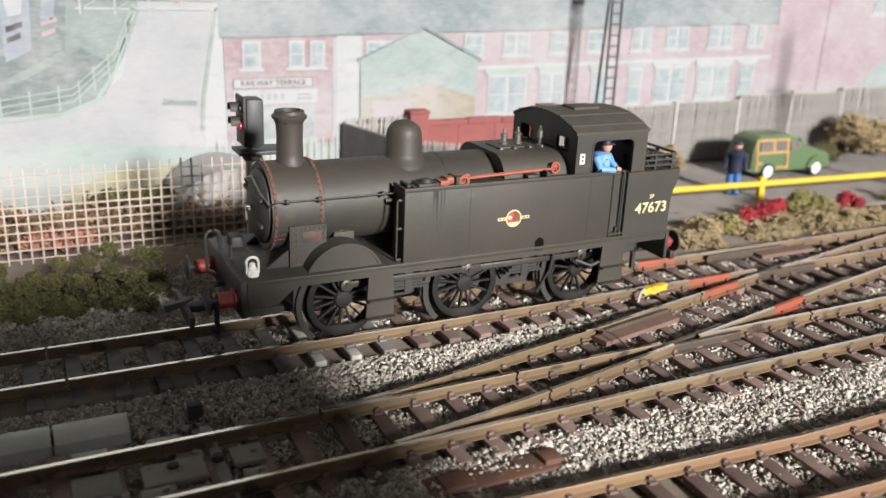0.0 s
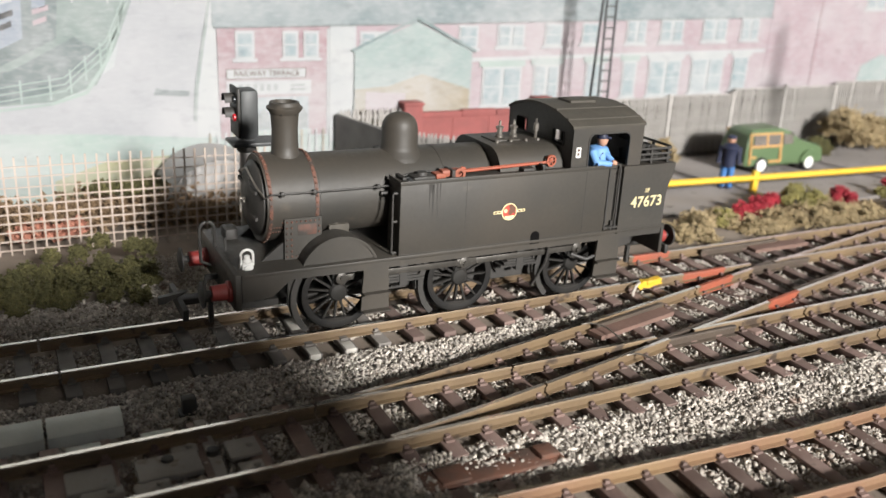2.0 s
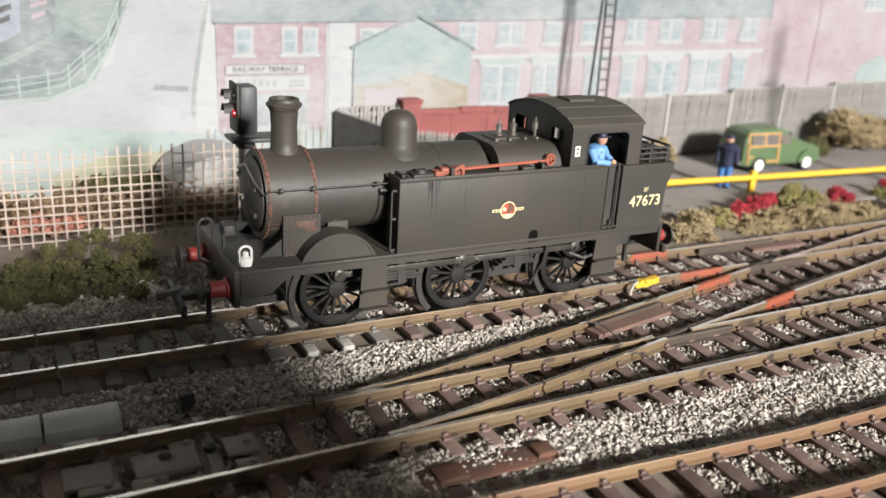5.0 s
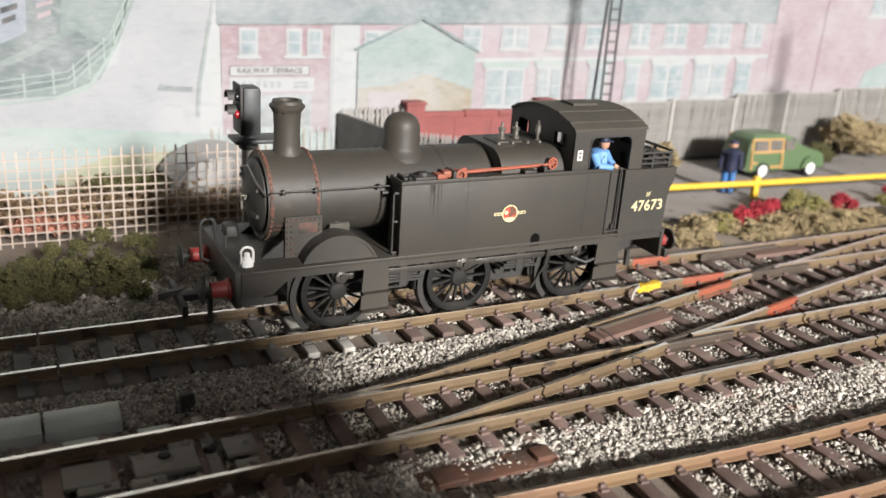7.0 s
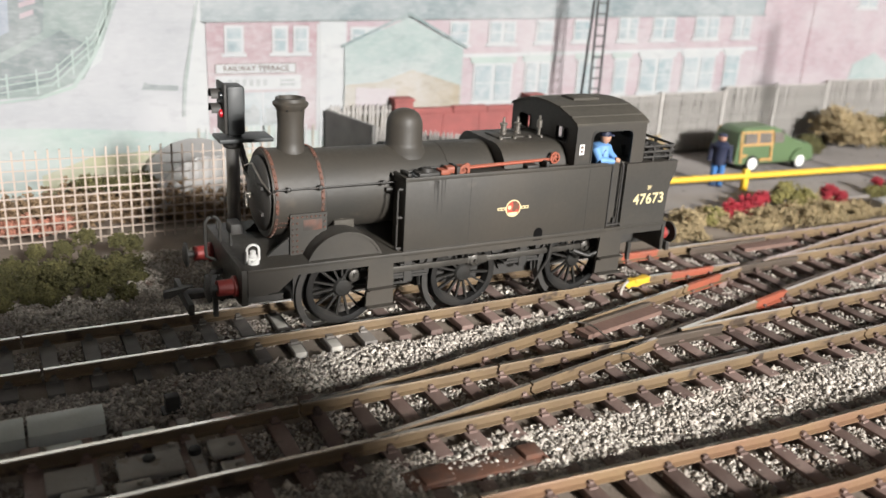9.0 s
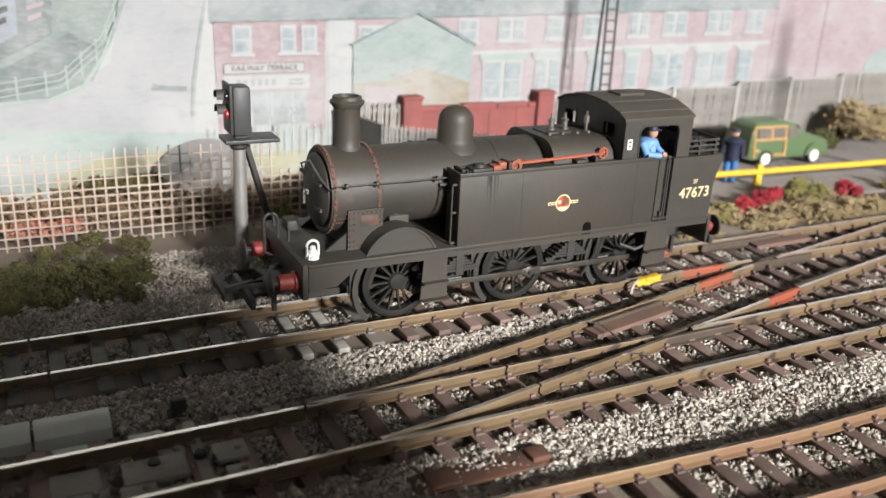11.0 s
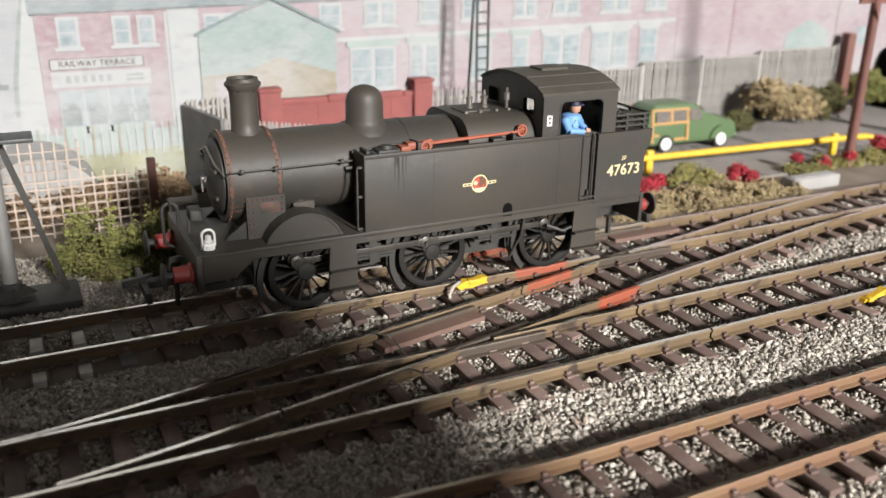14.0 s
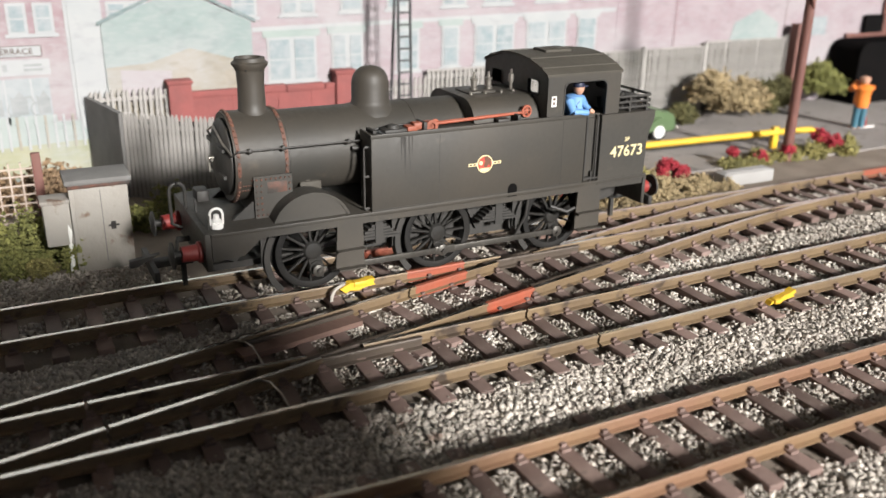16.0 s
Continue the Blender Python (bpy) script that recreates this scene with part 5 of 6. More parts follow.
    for x, w in ((18.6, 1.1), (20.5, 1.35), (23.0, 1.5), (25.4, 1.15)):
        s = (x - 10) * 0.022
        window(x, x + w, 4.7 + s, 5.75 + s, bars=2)
    for x, w in ((11.4, 1.9), (13.9, 1.3), (16.6, 1.0), (18.6, 0.8), (20.1, 1.9), (22.6, 2.0), (25.2, 1.0)):
        s = (x - 10) * 0.022
        block("printed_bay_roof", x - 0.15, x + w + 0.15, 3.95 + s, 4.2 + s, INK_VERGE_PALE if x < 20 else INK_WHITE, 8)
        window(x, x + w, 2.3 + s, 3.95 + s, bars=2 if w > 1.2 else 1)
    ink("printed_gable_end", [(27.3, -0.5), (45, -0.5), (45, 9), (27.3, 9)], INK_BRICK_PALE, 5)
    for x in (30.6, 37.6):
        block("printed_drainpipe", x, x + 0.1, 1.5, 9, INK_BRICK, 7)
    window(33.8, 35.2, 6.6, 8.4, bars=2)
    ink("printed_green_door", [(34.0, 2.4), (37.2, 2.4), (37.2, 3.6), (35.8, 4.3), (34.3, 3.7)], INK_SHED, 7)
    block("printed_window", 39.2, 40.6, 2.9, 3.8, INK_GLASS, 7)
    ink("printed_far_wall", [(45, -0.5), (75, -0.5), (75, 9), (45, 9)], INK_BRICK, 5)


def build_fences():
    # dusty pink mesh fence beside the line
    fence = thing("mesh_fence", "dusty pink plastic mesh fence of thin bars", "fence", (0, 7.9, 0))
    i, x = 0, -13.0
    while x < 3.0:
        tall = 2.5 - 0.01 * (i % 5) if x < 1.2 else 1.5
        part("fence_bar", Shape().box(x - 0.024, x + 0.024, -0.03, 0.03, -0.5, tall), MESH_PAINT, fence)
        x += 0.312
        i += 1
    for z in (-0.25, 0.02, 0.29, 0.56, 0.83, 1.1, 1.32):
        part("fence_wire", Shape().box(-13.1, 3.0, -0.045, -0.015, z - 0.022, z + 0.022), MESH_PAINT, fence)
    for z in (1.6, 1.9, 2.2):
        part("fence_wire", Shape().box(-13.1, 1.2, -0.045, -0.015, z, z + 0.028), MESH_PAINT, fence)
    part("end_post", Shape().box(2.9, 3.15, -0.1, 0.1, -0.5, 1.75, bevel=0.03), BROWN_POST, fence, "leaning brown end post")
    # grey paling fence in a return beside the shop
    pal = thing("paling_fence", "pale grey picket fence returning round a corner", "fence", (0, 0, 0))
    part("side_panel", Shape().prism([(4.92, 12.95), (5.06, 12.95), (5.75, 9.85), (5.60, 9.8)], "z", -0.6, 2.3), PANEL, pal, "dark grey boarded side panel")
    one = Shape().prism([(-0.05, -0.45), (0.05, -0.45), (0.05, 2.22), (0.0, 2.34), (-0.05, 2.22)], "y", -0.03, 0.03).mesh("picket", PALING)

    def row(x0, y0, x1, y1, n, owner, rail_z, lift=0.0):
        angle = math.degrees(math.atan2(y1 - y0, x1 - x0))
        for i in range(n):
            k = i / (n - 1)
            ob = new("picket", one)
            ob.parent = owner
            ob.matrix_basis = pose((x0 + (x1 - x0) * k) * U, (y0 + (y1 - y0) * k) * U, lift * U, 0, random.uniform(-1, 1), angle)
        long = math.hypot(x1 - x0, y1 - y0)
        for z in rail_z:
            s = Shape().box(0, long, 0.035, 0.09, z - 0.06, z + 0.06)
            rail = part("fence_rail", s, PALING, owner)
            rail.matrix_basis = pose(x0 * U, y0 * U, lift * U, 0, 0, angle)

    row(5.75, 9.8, 9.6, 6.9, 33, pal, (0.2, 1.9))
    long = math.hypot(3.85, 2.9)
    # sheet added behind the pickets; its grey stands for the shade in the gaps
    back = part("backing_board", Shape().box(0, long, 0.10, 0.14, -0.5, 2.12), PANEL, pal, "grey sheet added to darken the gaps between pickets")
    back.matrix_basis = pose(5.75 * U, 9.8 * U, 0, 0, 0, math.degrees(math.atan2(-2.9, 3.85)))
    row(5.1, 12.85, 7.6, 12.85, 15, pal, (0.3, 2.0), 0.15)
    row(14.8, 12.85, 17.9, 12.85, 16, pal, (0.3, 1.9), -0.1)
    right = thing("slatted_fence", "weathered grey vertical slatted fence panels in steps", "fence", (0, 12.85, 0))
    slat = Shape().box(-0.058, 0.058, -0.04, 0.04, -0.5, 2.3).mesh("slat", PALING)
    panels = [(17.8, 21.3, 0.13), (21.4, 25.2, 0.2), (25.3, 28.7, 0.42), (28.8, 32.3, 0.42), (32.4, 37.6, 0.60)]
    for x0, x1, lift in panels:
        x = x0 + 0.1
        while x < x1:
            ob = new("slat", slat)
            ob.parent = right
            ob.matrix_basis = pose(x * U, random.uniform(-0.01, 0.01) * U, lift * U, 0, random.uniform(-0.7, 0.7), 0)
            x += 0.205
        # added dark sheet: the gaps get their dark from its colour
        part("backing_board", Shape().box(x0, x1, 0.11, 0.14, -0.5, 2.2 + lift), GAP, right, "dark sheet added to darken the gaps between slats")
        for z in (0.25, 1.15, 2.05):
            part("fence_rail", Shape().box(x0, x1, 0.035, 0.1, z + lift - 0.07, z + lift + 0.07), PALING, right)
        part("fence_cap", Shape().box(x0, x1, -0.05, 0.06, 2.28 + lift, 2.34 + lift), PALING, right)
        part("fence_post", Shape().box(x1 - 0.02, x1 + 0.12, -0.09, 0.1, -0.5, 2.44 + lift, bevel=0.02), PALING, right)
    single("gate_post", Shape().box(-0.26, 0.26, -0.25, 0.25, -0.5, 3.6, bevel=0.04), BROWN_POST, "square brown gate post at the fence end", "post", (37.95, 12.5, 0))
    # brick wall with two piers
    wall = thing("brick_wall", "low red brick wall between two square piers", "wall", (0, 12.8, 0))
    for x in (8.05, 14.25):
        part("pier", Shape().box(x - 0.4, x + 0.4, -0.3, 0.35, -0.5, 2.6, bevel=0.03), BRICK, wall, "red brick pier")
        part("pier_cap", Shape().box(x - 0.45, x + 0.45, -0.36, 0.38, 2.58, 2.72, bevel=0.04), BRICK, wall)
    part("wall_panel", Shape().box(8.44, 13.86, -0.1, 0.12, -0.5, 2.05), BRICK, wall)
    rng = random.Random(9)
    x = 8.46
    while x < 13.7:
        w = rng.uniform(1.5, 2.3)
        part("coping_stone", Shape().box(x, min(x + w - 0.02, 13.85), -0.15, 0.14, 2.04, 2.24 + rng.uniform(0, 0.09), bevel=0.03), BRICK, wall)
        x += w
    for x in (9.9, 11.6, 12.9):
        part("wall_pilaster", Shape().box(x, x + 0.12, -0.125, -0.1, 0.9, 2.05), BRICK, wall)


def build_yard():
    rail = thing("barrier_rail", "bright yellow painted low barrier rail on posts", "barrier", (0, 0, 0))
    part("rail", Shape().tube([(12.5, 7.5, 0.16), (16.8, 7.1, 0.18), (21.1, 6.75, 0.2), (30.2, 6.05, 0.26), (31.9, 5.8, 0.28), (32.3, 5.7, 0.2), (32.4, 5.65, -0.1), (32.4, 5.65, -0.45)], 0.13, 10), YELLOW_PAINT, rail)
    for x, y in ((13.6, 7.4), (21.1, 6.75), (30.25, 6.05)):
        part("post", Shape().box(x - 0.15, x + 0.15, y - 0.1, y + 0.1, -0.45, 0.5, bevel=0.03), YELLOW_PAINT, rail)
    single("pole", Shape().lathe([(0.2, -0.45), (0.19, 2), (0.17, 9)], (0, 0, 0), "z", 14).box(-0.9, 0.6, -0.05, 0.05, 5.9, 6.1).tube([(0, -0.2, 5.3), (-0.25, -0.2, 5.9), (-0.3, -0.2, 6.4)], 0.04), BROWN_POST, "tall slim brown telegraph pole", "pole", (29.4, 4.55, 0))
    # lattice yard lamp mast: a plain leg and a ladder side that lean together
    mast = thing("lattice_mast", "black lattice mast with a ladder side", "mast", (15.58, 11.25, 0))

    def lean(z, base, top=0.18):
        return base + (top - base) * (z + 0.5) / 8.3

    part("leg", Shape().tube([(lean(-0.5, -0.12, 0.22), 0, -0.5), (lean(7.8, -0.12, 0.22), 0, 7.8)], 0.055, 8), MAST, mast)
    part("ladder_side", Shape().tube([(0.16, -0.45, -0.5), (0.02, -0.45, 7.8)], 0.05, 6), MAST, mast)
    part("ladder_side", Shape().tube([(0.64, -0.45, -0.5), (0.50, -0.45, 7.8)], 0.05, 6), MAST, mast)
    for i in range(19):
        z = -0.2 + i * 0.43
        part("rung", Shape().box(0.16 - 0.14 * i / 19, 0.64 - 0.14 * i / 19, -0.48, -0.42, z - 0.032, z + 0.032), MAST, mast)
    part("lamp_bracket", Shape().box(-0.05, 0.62, -0.5, 0.1, 7.72, 7.82, bevel=0.02), MAST, mast)
    single("stone_trough", Shape().box(-1.15, 1.15, -0.3, 0.3, -0.45, 0.0, bevel=0.04).box(-1.0, 1.0, -0.18, 0.18, -0.05, 0.03), HUT, "long pale concrete cable trough beside the flowers", "trough", (25.6, 2.95, 0.0))
    dark = thing("goods_shed", "solid black shape for the shade of the yard-end shed mouth", "shed", (0, 0, 0))
    # closed block; the dark of the shed's inside is put into its colour
    mouth = [(41.1, -0.5)] + [(41.75 + 0.65 * math.cos(radians(a)), 2.05 + 0.65 * math.sin(radians(a))) for a in range(180, 89, -15)] + [(52, 2.7), (52, -0.5)]
    part("shed_body", Shape().prism(mouth, "y", 11.2, 13.0), OPENING_BLACK, dark)
    part("shed_window", Shape().box(43.2, 44.6, 12.9, 13.05, 2.9, 3.8), OPENING_BLACK, dark)
    part("shed_wall", Shape().box(42.0, 52, 12.95, 13.04, 2.6, 2.9).box(44.6, 52, 12.95, 13.04, 2.9, 4.6), BROWN_POST, dark, "dark red brick front of the shed")
    # half-round tunnel
    outline = [(1.95 * math.cos(radians(a)), 1.95 * 0.92 * math.sin(radians(a)) - 0.35) for a in range(0, 181, 9)]
    hut = thing("culvert_hut", "grey half-round concrete hut behind the mesh fence", "hut", (-0.15, 11.2, 0.1))
    part("shell", Shape().prism(outline, "y", -1.3, 1.3), HUT, hut)
    part("rim", Shape().ring([(x * 0.93, (z + 0.35) * 0.93 - 0.35) for x, z in outline], outline, "y", -1.36, -1.3), HUT, hut)


def figure(name, label, at, turn, coat, legs, hat, height=2.25, wide=1.0, raised=False):
    """A little painted figure as one plain mesh, standing."""
    s = Shape()
    h = height
    for side in (-1, 1):
        s.cyl((side * 0.13, 0, 0), (side * 0.12, 0, 0.48 * h), 0.11, 0.14, 10, 1)
        s.box(side * 0.13 - 0.09, side * 0.13 + 0.09, -0.22, 0.1, 0, 0.08, 3, bevel=0.02)
        if raised:
            s.cyl((side * 0.31, 0, 0.8 * h), (side * 0.4, -0.2, 0.74 * h), 0.11, 0.09, 8, 0)
            s.cyl((side * 0.4, -0.2, 0.74 * h), (side * 0.12, -0.24, 0.9 * h), 0.09, 0.07, 8, 0)
        else:
            s.cyl((side * 0.31, 0, 0.8 * h), (side * 0.36, -0.1, 0.48 * h), 0.10, 0.08, 8, 0)
    s.lathe([(0.24, 0.42 * h), (0.27, 0.55 * h), (0.26, 0.68 * h), (0.33, 0.78 * h), (0.22, 0.85 * h), (0.09, 0.87 * h)], (0, 0, 0), "z", 14, 0)
    s.lathe([(0.07, 0.86 * h), (0.14, 0.89 * h), (0.16, 0.94 * h), (0.12, 0.985 * h), (0.02, h)], (0, 0, 0), "z", 12, 2)
    s.lathe([(0.17, 0.955 * h), (0.18, 0.97 * h), (0.15, 1.0 * h), (0.03, 1.02 * h)], (0, 0, 0), "z", 12, 3)
    s.v = [(x * wide, y * wide, z) for x, y, z in s.v]
    ob = single(name, s, (coat, legs, SKIN, hat), label, "figurine", at, group="painted figures")
    ob.rotation_euler.z = radians(turn)
    return ob


def build_car():
    car = thing("estate_car", "green timber-framed toy estate car parked in the yard", "car", (23.0, 9.95, -0.41))
    side = [(-0.15, 0.42), (-0.12, 1.0), (0.05, 1.78), (0.35, 1.98), (2.0, 2.0), (2.55, 1.86), (3.05, 1.36), (4.2, 1.22), (4.62, 1.0), (4.72, 0.5), (4.6, 0.32), (0.0, 0.32)]
    b = bmesh.new()
    n = len(side)
    half = [0.85, 0.88, 0.74, 0.64, 0.64, 0.68, 0.8, 0.78, 0.76, 0.8, 0.8, 0.85]
    a = [b.verts.new((x, -w, z)) for (x, z), w in zip(side, half)]
    c = [b.verts.new((x, w, z)) for (x, z), w in zip(side, half)]
    for i in range(n):
        b.faces.new((a[i], a[(i + 1) % n], c[(i + 1) % n], c[i]))
    b.faces.new(a[::-1]), b.faces.new(c)
    bmesh.ops.bevel(b, geom=list(b.edges), offset=0.1, segments=3, affect="EDGES", profile=0.5)
    b.verts.index_update()
    s = Shape().add([v.co.copy() for v in b.verts], [[v.index for v in f.verts] for f in b.faces])
    b.free()
    body = part("body", s, CAR_GREEN, car)
    for o in (-1, 1):
        for x in (0.85, 3.75):
            y0, y1 = o * 0.66, o * 0.9
            w = part("wheel", Shape().lathe([(0.2, y0), (0.37, y0), (0.38, (y0 + y1) / 2), (0.36, y1), (0.26, y1)], (x, 0, 0.38), "y", 20), RUBBER, car)
            part("hub_cap", Shape().lathe([(0.27, y1 - o * 0.02), (0.26, y1 + o * 0.02), (0.1, y1 + o * 0.05)], (x, 0, 0.38), "y", 18), WHITE, w, "white wheel disc")
        part("front_wing", Shape().prism(arc(3.75, 0.42, 0.56, 0, 180, 12), "y", min(o * 0.6, o * 0.91), max(o * 0.6, o * 0.91)), CAR_GREEN, car)
        tilt = lambda z: 0.885 - 0.18 * max(0.0, z - 1.0)

        def strip(x0, x1, z0, z1, name, mat, proud=0.012):
            pts = [(x0, o * (tilt(z0) + proud), z0), (x1, o * (tilt(z0) + proud), z0), (x1, o * (tilt(z1) + proud), z1), (x0, o * (tilt(z1) + proud), z1)]
            back = [(x, y - o * 0.06, z) for x, y, z in pts]
            part(name, Shape().add(pts + back, [(0, 1, 2, 3), (7, 6, 5, 4), (0, 4, 5, 1), (1, 5, 6, 2), (2, 6, 7, 3), (3, 7, 4, 0)]), mat, car)

        for x0, x1 in ((0.3, 1.02), (1.12, 1.86), (2.05, 2.62)):
            strip(x0, x1, 1.3, 1.74, "side_window", CAR_GLASS, 0.02)
        for z0, z1 in ((1.2, 1.29), (1.75, 1.83)):
            strip(0.1, 1.98, z0, z1, "timber_rail", CAR_WOOD, 0.03)
        for x in (0.08, 1.03, 1.88):
            strip(x, x + 0.1, 0.45 if x != 1.03 else 1.2, 1.8, "timber_post", CAR_WOOD, 0.035)
        strip(0.12, 0.45, 0.72, 0.82, "timber_rail", CAR_WOOD, 0.03)
        strip(1.25, 1.9, 0.5, 0.6, "timber_rail", CAR_WOOD, 0.03)
    part("rear_window", Shape().box(-0.06, 0.02, -0.55, 0.55, 1.3, 1.7, turn=Matrix.Rotation(radians(12), 4, "Y")), GLASS_DARK, car)
    part("windscreen", Shape().box(-0.02, 0.03, -0.62, 0.62, -0.2, 0.22, turn=Matrix.Translation((2.86, 0, 1.62)) @ Matrix.Rotation(radians(-45), 4, "Y")), GLASS_DARK, car)
    part("bumper", Shape().box(4.68, 4.8, -0.8, 0.8, 0.38, 0.5, bevel=0.03), STEEL, car)
    part("bumper", Shape().box(-0.22, -0.12, -0.8, 0.8, 0.4, 0.52, bevel=0.03), STEEL, car)
    car.rotation_euler.z = radians(-2)


def build_signal():
    sig = thing("colour_light_signal", "dark two-aspect colour light signal showing red beside track", "signal", (-1.1, 3.0, 0))
    part("base_plate", Shape().box(-0.7, 1.5, -0.75, 0.7, -0.42, -0.16, bevel=0.04), DARK, sig, "black signal base plate")
    part("base_block", Shape().prism([(-0.42, -0.35), (0.42, -0.35), (0.42, 0.35), (-0.42, 0.35)], "z", -0.18, -0.04).lathe([(0.56, -0.06), (0.34, 0.1), (0.3, 0.16)], (0, 0, 0), "z", 4).lathe([(0.26, 0.1), (0.24, 0.24), (0.19, 0.26)], (0, 0, 0), "z", 16), DARK, sig)
    part("post", Shape().lathe([(0.175, -0.1), (0.17, 1.8), (0.165, 3.55)], (0, 0, 0), "z", 20), SIGNAL_POST, sig, "silver tubular post")
    part("collar", Shape().lathe([(0.2, 3.5), (0.24, 3.55), (0.24, 3.68), (0.2, 3.72)], (0, 0, 0), "z", 18), DARK, sig)
    part("platform", Shape().box(-0.42, 0.95, -0.45, 0.4, 3.70, 3.80, bevel=0.02), SIGNAL_GREY, sig, "dark grey maintenance platform")
    head = part("head", Shape().box(-0.18, 0.28, -0.30, 0.32, 3.86, 5.1, bevel=0.09).box(-0.1, 0.2, -0.12, 0.12, 3.78, 3.9), SIGNAL_GREY, sig, "dark grey lamp head")
    part("backing_board", Shape().box(-0.28, -0.2, -0.40, 0.42, 3.92, 5.16, bevel=0.03), DARK, head)
    for z in (4.88, 4.52):
        hood = [(0.2 * math.cos(radians(a)), 0.19 * math.sin(radians(a))) for a in range(-10, 191, 20)]
        inner = [(y * 0.9, q * 0.9) for y, q in hood]
        part("hood", Shape().prism([(y, z - 0.06 + q) for y, q in hood] + [(y, z - 0.06 + q) for y, q in inner[::-1]], "x", -0.54, -0.26), DARK, head, "black lamp hood")
    for z, mat in ((4.86, GLASS_DARK), (4.42, RED_LAMP)):
        part("lens", Shape().lathe([(0.1, -0.28), (0.1, -0.34), (0.05, -0.37)], (0, -0.18, z), "x", 14), mat, head, "glowing red lens" if mat is RED_LAMP else "")
    s = Shape()
    for y in (-0.12, 0.14):
        s.box(-0.06, 0.06, y - 0.05, y + 0.05, 0, 4.05, turn=Matrix.Translation((1.25, 0.25, -0.25)) @ Matrix.Rotation(radians(-15), 4, "Y"))
    part("ladder", s, DARK, sig, "thin black sloping ladder")
    for i in range(12):
        p = Matrix.Translation((1.25, 0.25, -0.25)) @ Matrix.Rotation(radians(-15), 4, "Y") @ Vector((0, 0.01, 0.2 + i * 0.32))
        part("rung", Shape().box(p.x - 0.02, p.x + 0.02, p.y - 0.11, p.y + 0.11, p.z - 0.02, p.z + 0.02), DARK, sig)


def build_lineside():
    hut = thing("relay_cabinet", "pale weathered concrete relay cabinet with a smaller box", "cabinet", (4.2, 4.02, 0.12))
    body = part("body", Shape().box(-0.62, 0.74, -0.5, 0.5, -0.55, 1.72, bevel=0.04), STEEL_BOX, hut)
    part("lid", Shape().box(-0.74, 0.84, -0.62, 0.58, 1.78, 1.92, bevel=0.03), PANEL, hut, "dark overhanging cabinet lid")
    part("lid_band", Shape().box(-0.68, 0.79, -0.56, 0.54, 1.68, 1.78, bevel=0.02), RUST_STREAK, hut, "rusty band under the lid")
    part("corner_post", Shape().box(-0.66, -0.55, -0.54, -0.44, -0.5, 1.66, bevel=0.02), STEEL_BOX, body)
    part("door_seam", Shape().box(0.06, 0.08, -0.512, -0.49, -0.3, 1.6), PANEL, body)
    part("hasp", Shape().box(0.18, 0.44, -0.53, -0.49, 0.62, 0.66).box(0.24, 0.36, -0.53, -0.49, 0.54, 0.74), DARK, body)
    part("side_box", Shape().box(-1.30, -0.66, -0.46, 0.2, 0.22, 1.34, bevel=0.05), STEEL_BOX, hut, "small grey side box")
    part("box_lid", Shape().box(-1.34, -0.64, -0.49, 0.22, 1.32, 1.42, bevel=0.03), STEEL_BOX, hut)
    part("leg", Shape().tube([(-0.78, -0.36, 1.1), (-0.74, -0.42, 0.6), (-0.78, -0.38, -0.5)], 0.06), WHITE, hut, "pale cable pipe below the box")
    # grey castings and black peg in the six-foot
    for x0, x1 in ((-9.8, -7.55), (-7.5, -6.53), (-6.47, -5.14)):
        cover = thing("cable_trunking", "grey green cast trunking cover beside the rails", "trunking", group="trunking covers")
        part("cover", Shape().prism([(-3.3, -0.36), (-2.5, -0.36), (-2.55, -0.1), (-2.7, -0.02), (-3.0, -0.02), (-3.27, -0.14)], "x", x0, x1), GREEN_GREY, cover)
        for x in (x0 + 0.12, x1 - 0.45):
            part("foot", Shape().box(x, x + 0.32, -3.62, -2.6, -0.5, -0.36, bevel=0.03), CONCRETE, cover, "pale supporting foot")
    single("ground_peg", Shape().box(-0.14, 0.14, -0.12, 0.12, -0.5, 0.0, bevel=0.03).box(-0.2, 0.2, -0.18, 0.18, -0.5, -0.32), DARK, "small black peg set in the ballast", "peg", (-3.85, -2.85, 0))
    motor = thing("point_motor", "dark point tie bar and motor between the rails", "point motor", (-4.4, -4.85, 0))
    part("motor_case", Shape().box(-0.75, 0.35, -0.4, 0.3, -0.27, -0.14, bevel=0.03), STEEL_BOX, motor)
    part("tie_bar", Shape().box(0.5, 0.72, -1.3, 1.4, -0.28, -0.2, bevel=0.02), STEEL_BOX, motor)
    part("tie_plate", Shape().box(-1.9, -1.1, -0.3, 0.4, -0.27, -0.18, bevel=0.03), STEEL_BOX, motor)
    for x, y, w, d in ((-0.55, -0.55, 0.3, 0.16), (0.15, 0.42, 0.24, 0.14), (-1.35, -0.45, 0.34, 0.12), (1.15, 0.1, 0.3, 0.3), (1.15, -0.6, 0.22, 0.2), (-0.05, -0.75, 0.4, 0.12)):
        part("bracket", Shape().box(x - w, x + w, y - d, y + d, -0.27, -0.17, bevel=0.03).lathe([(0.07, -0.18), (0.06, -0.11), (0.03, -0.1)], (x + w * 0.4, y, 0), "z", 10), STEEL_BOX, motor)
    for x in (-0.2, 0.6):
        part("pin", Shape().lathe([(0.12, -0.2), (0.11, -0.1), (0.05, -0.08)], (x, 0.1, 0), "z", 12), DARK, motor)
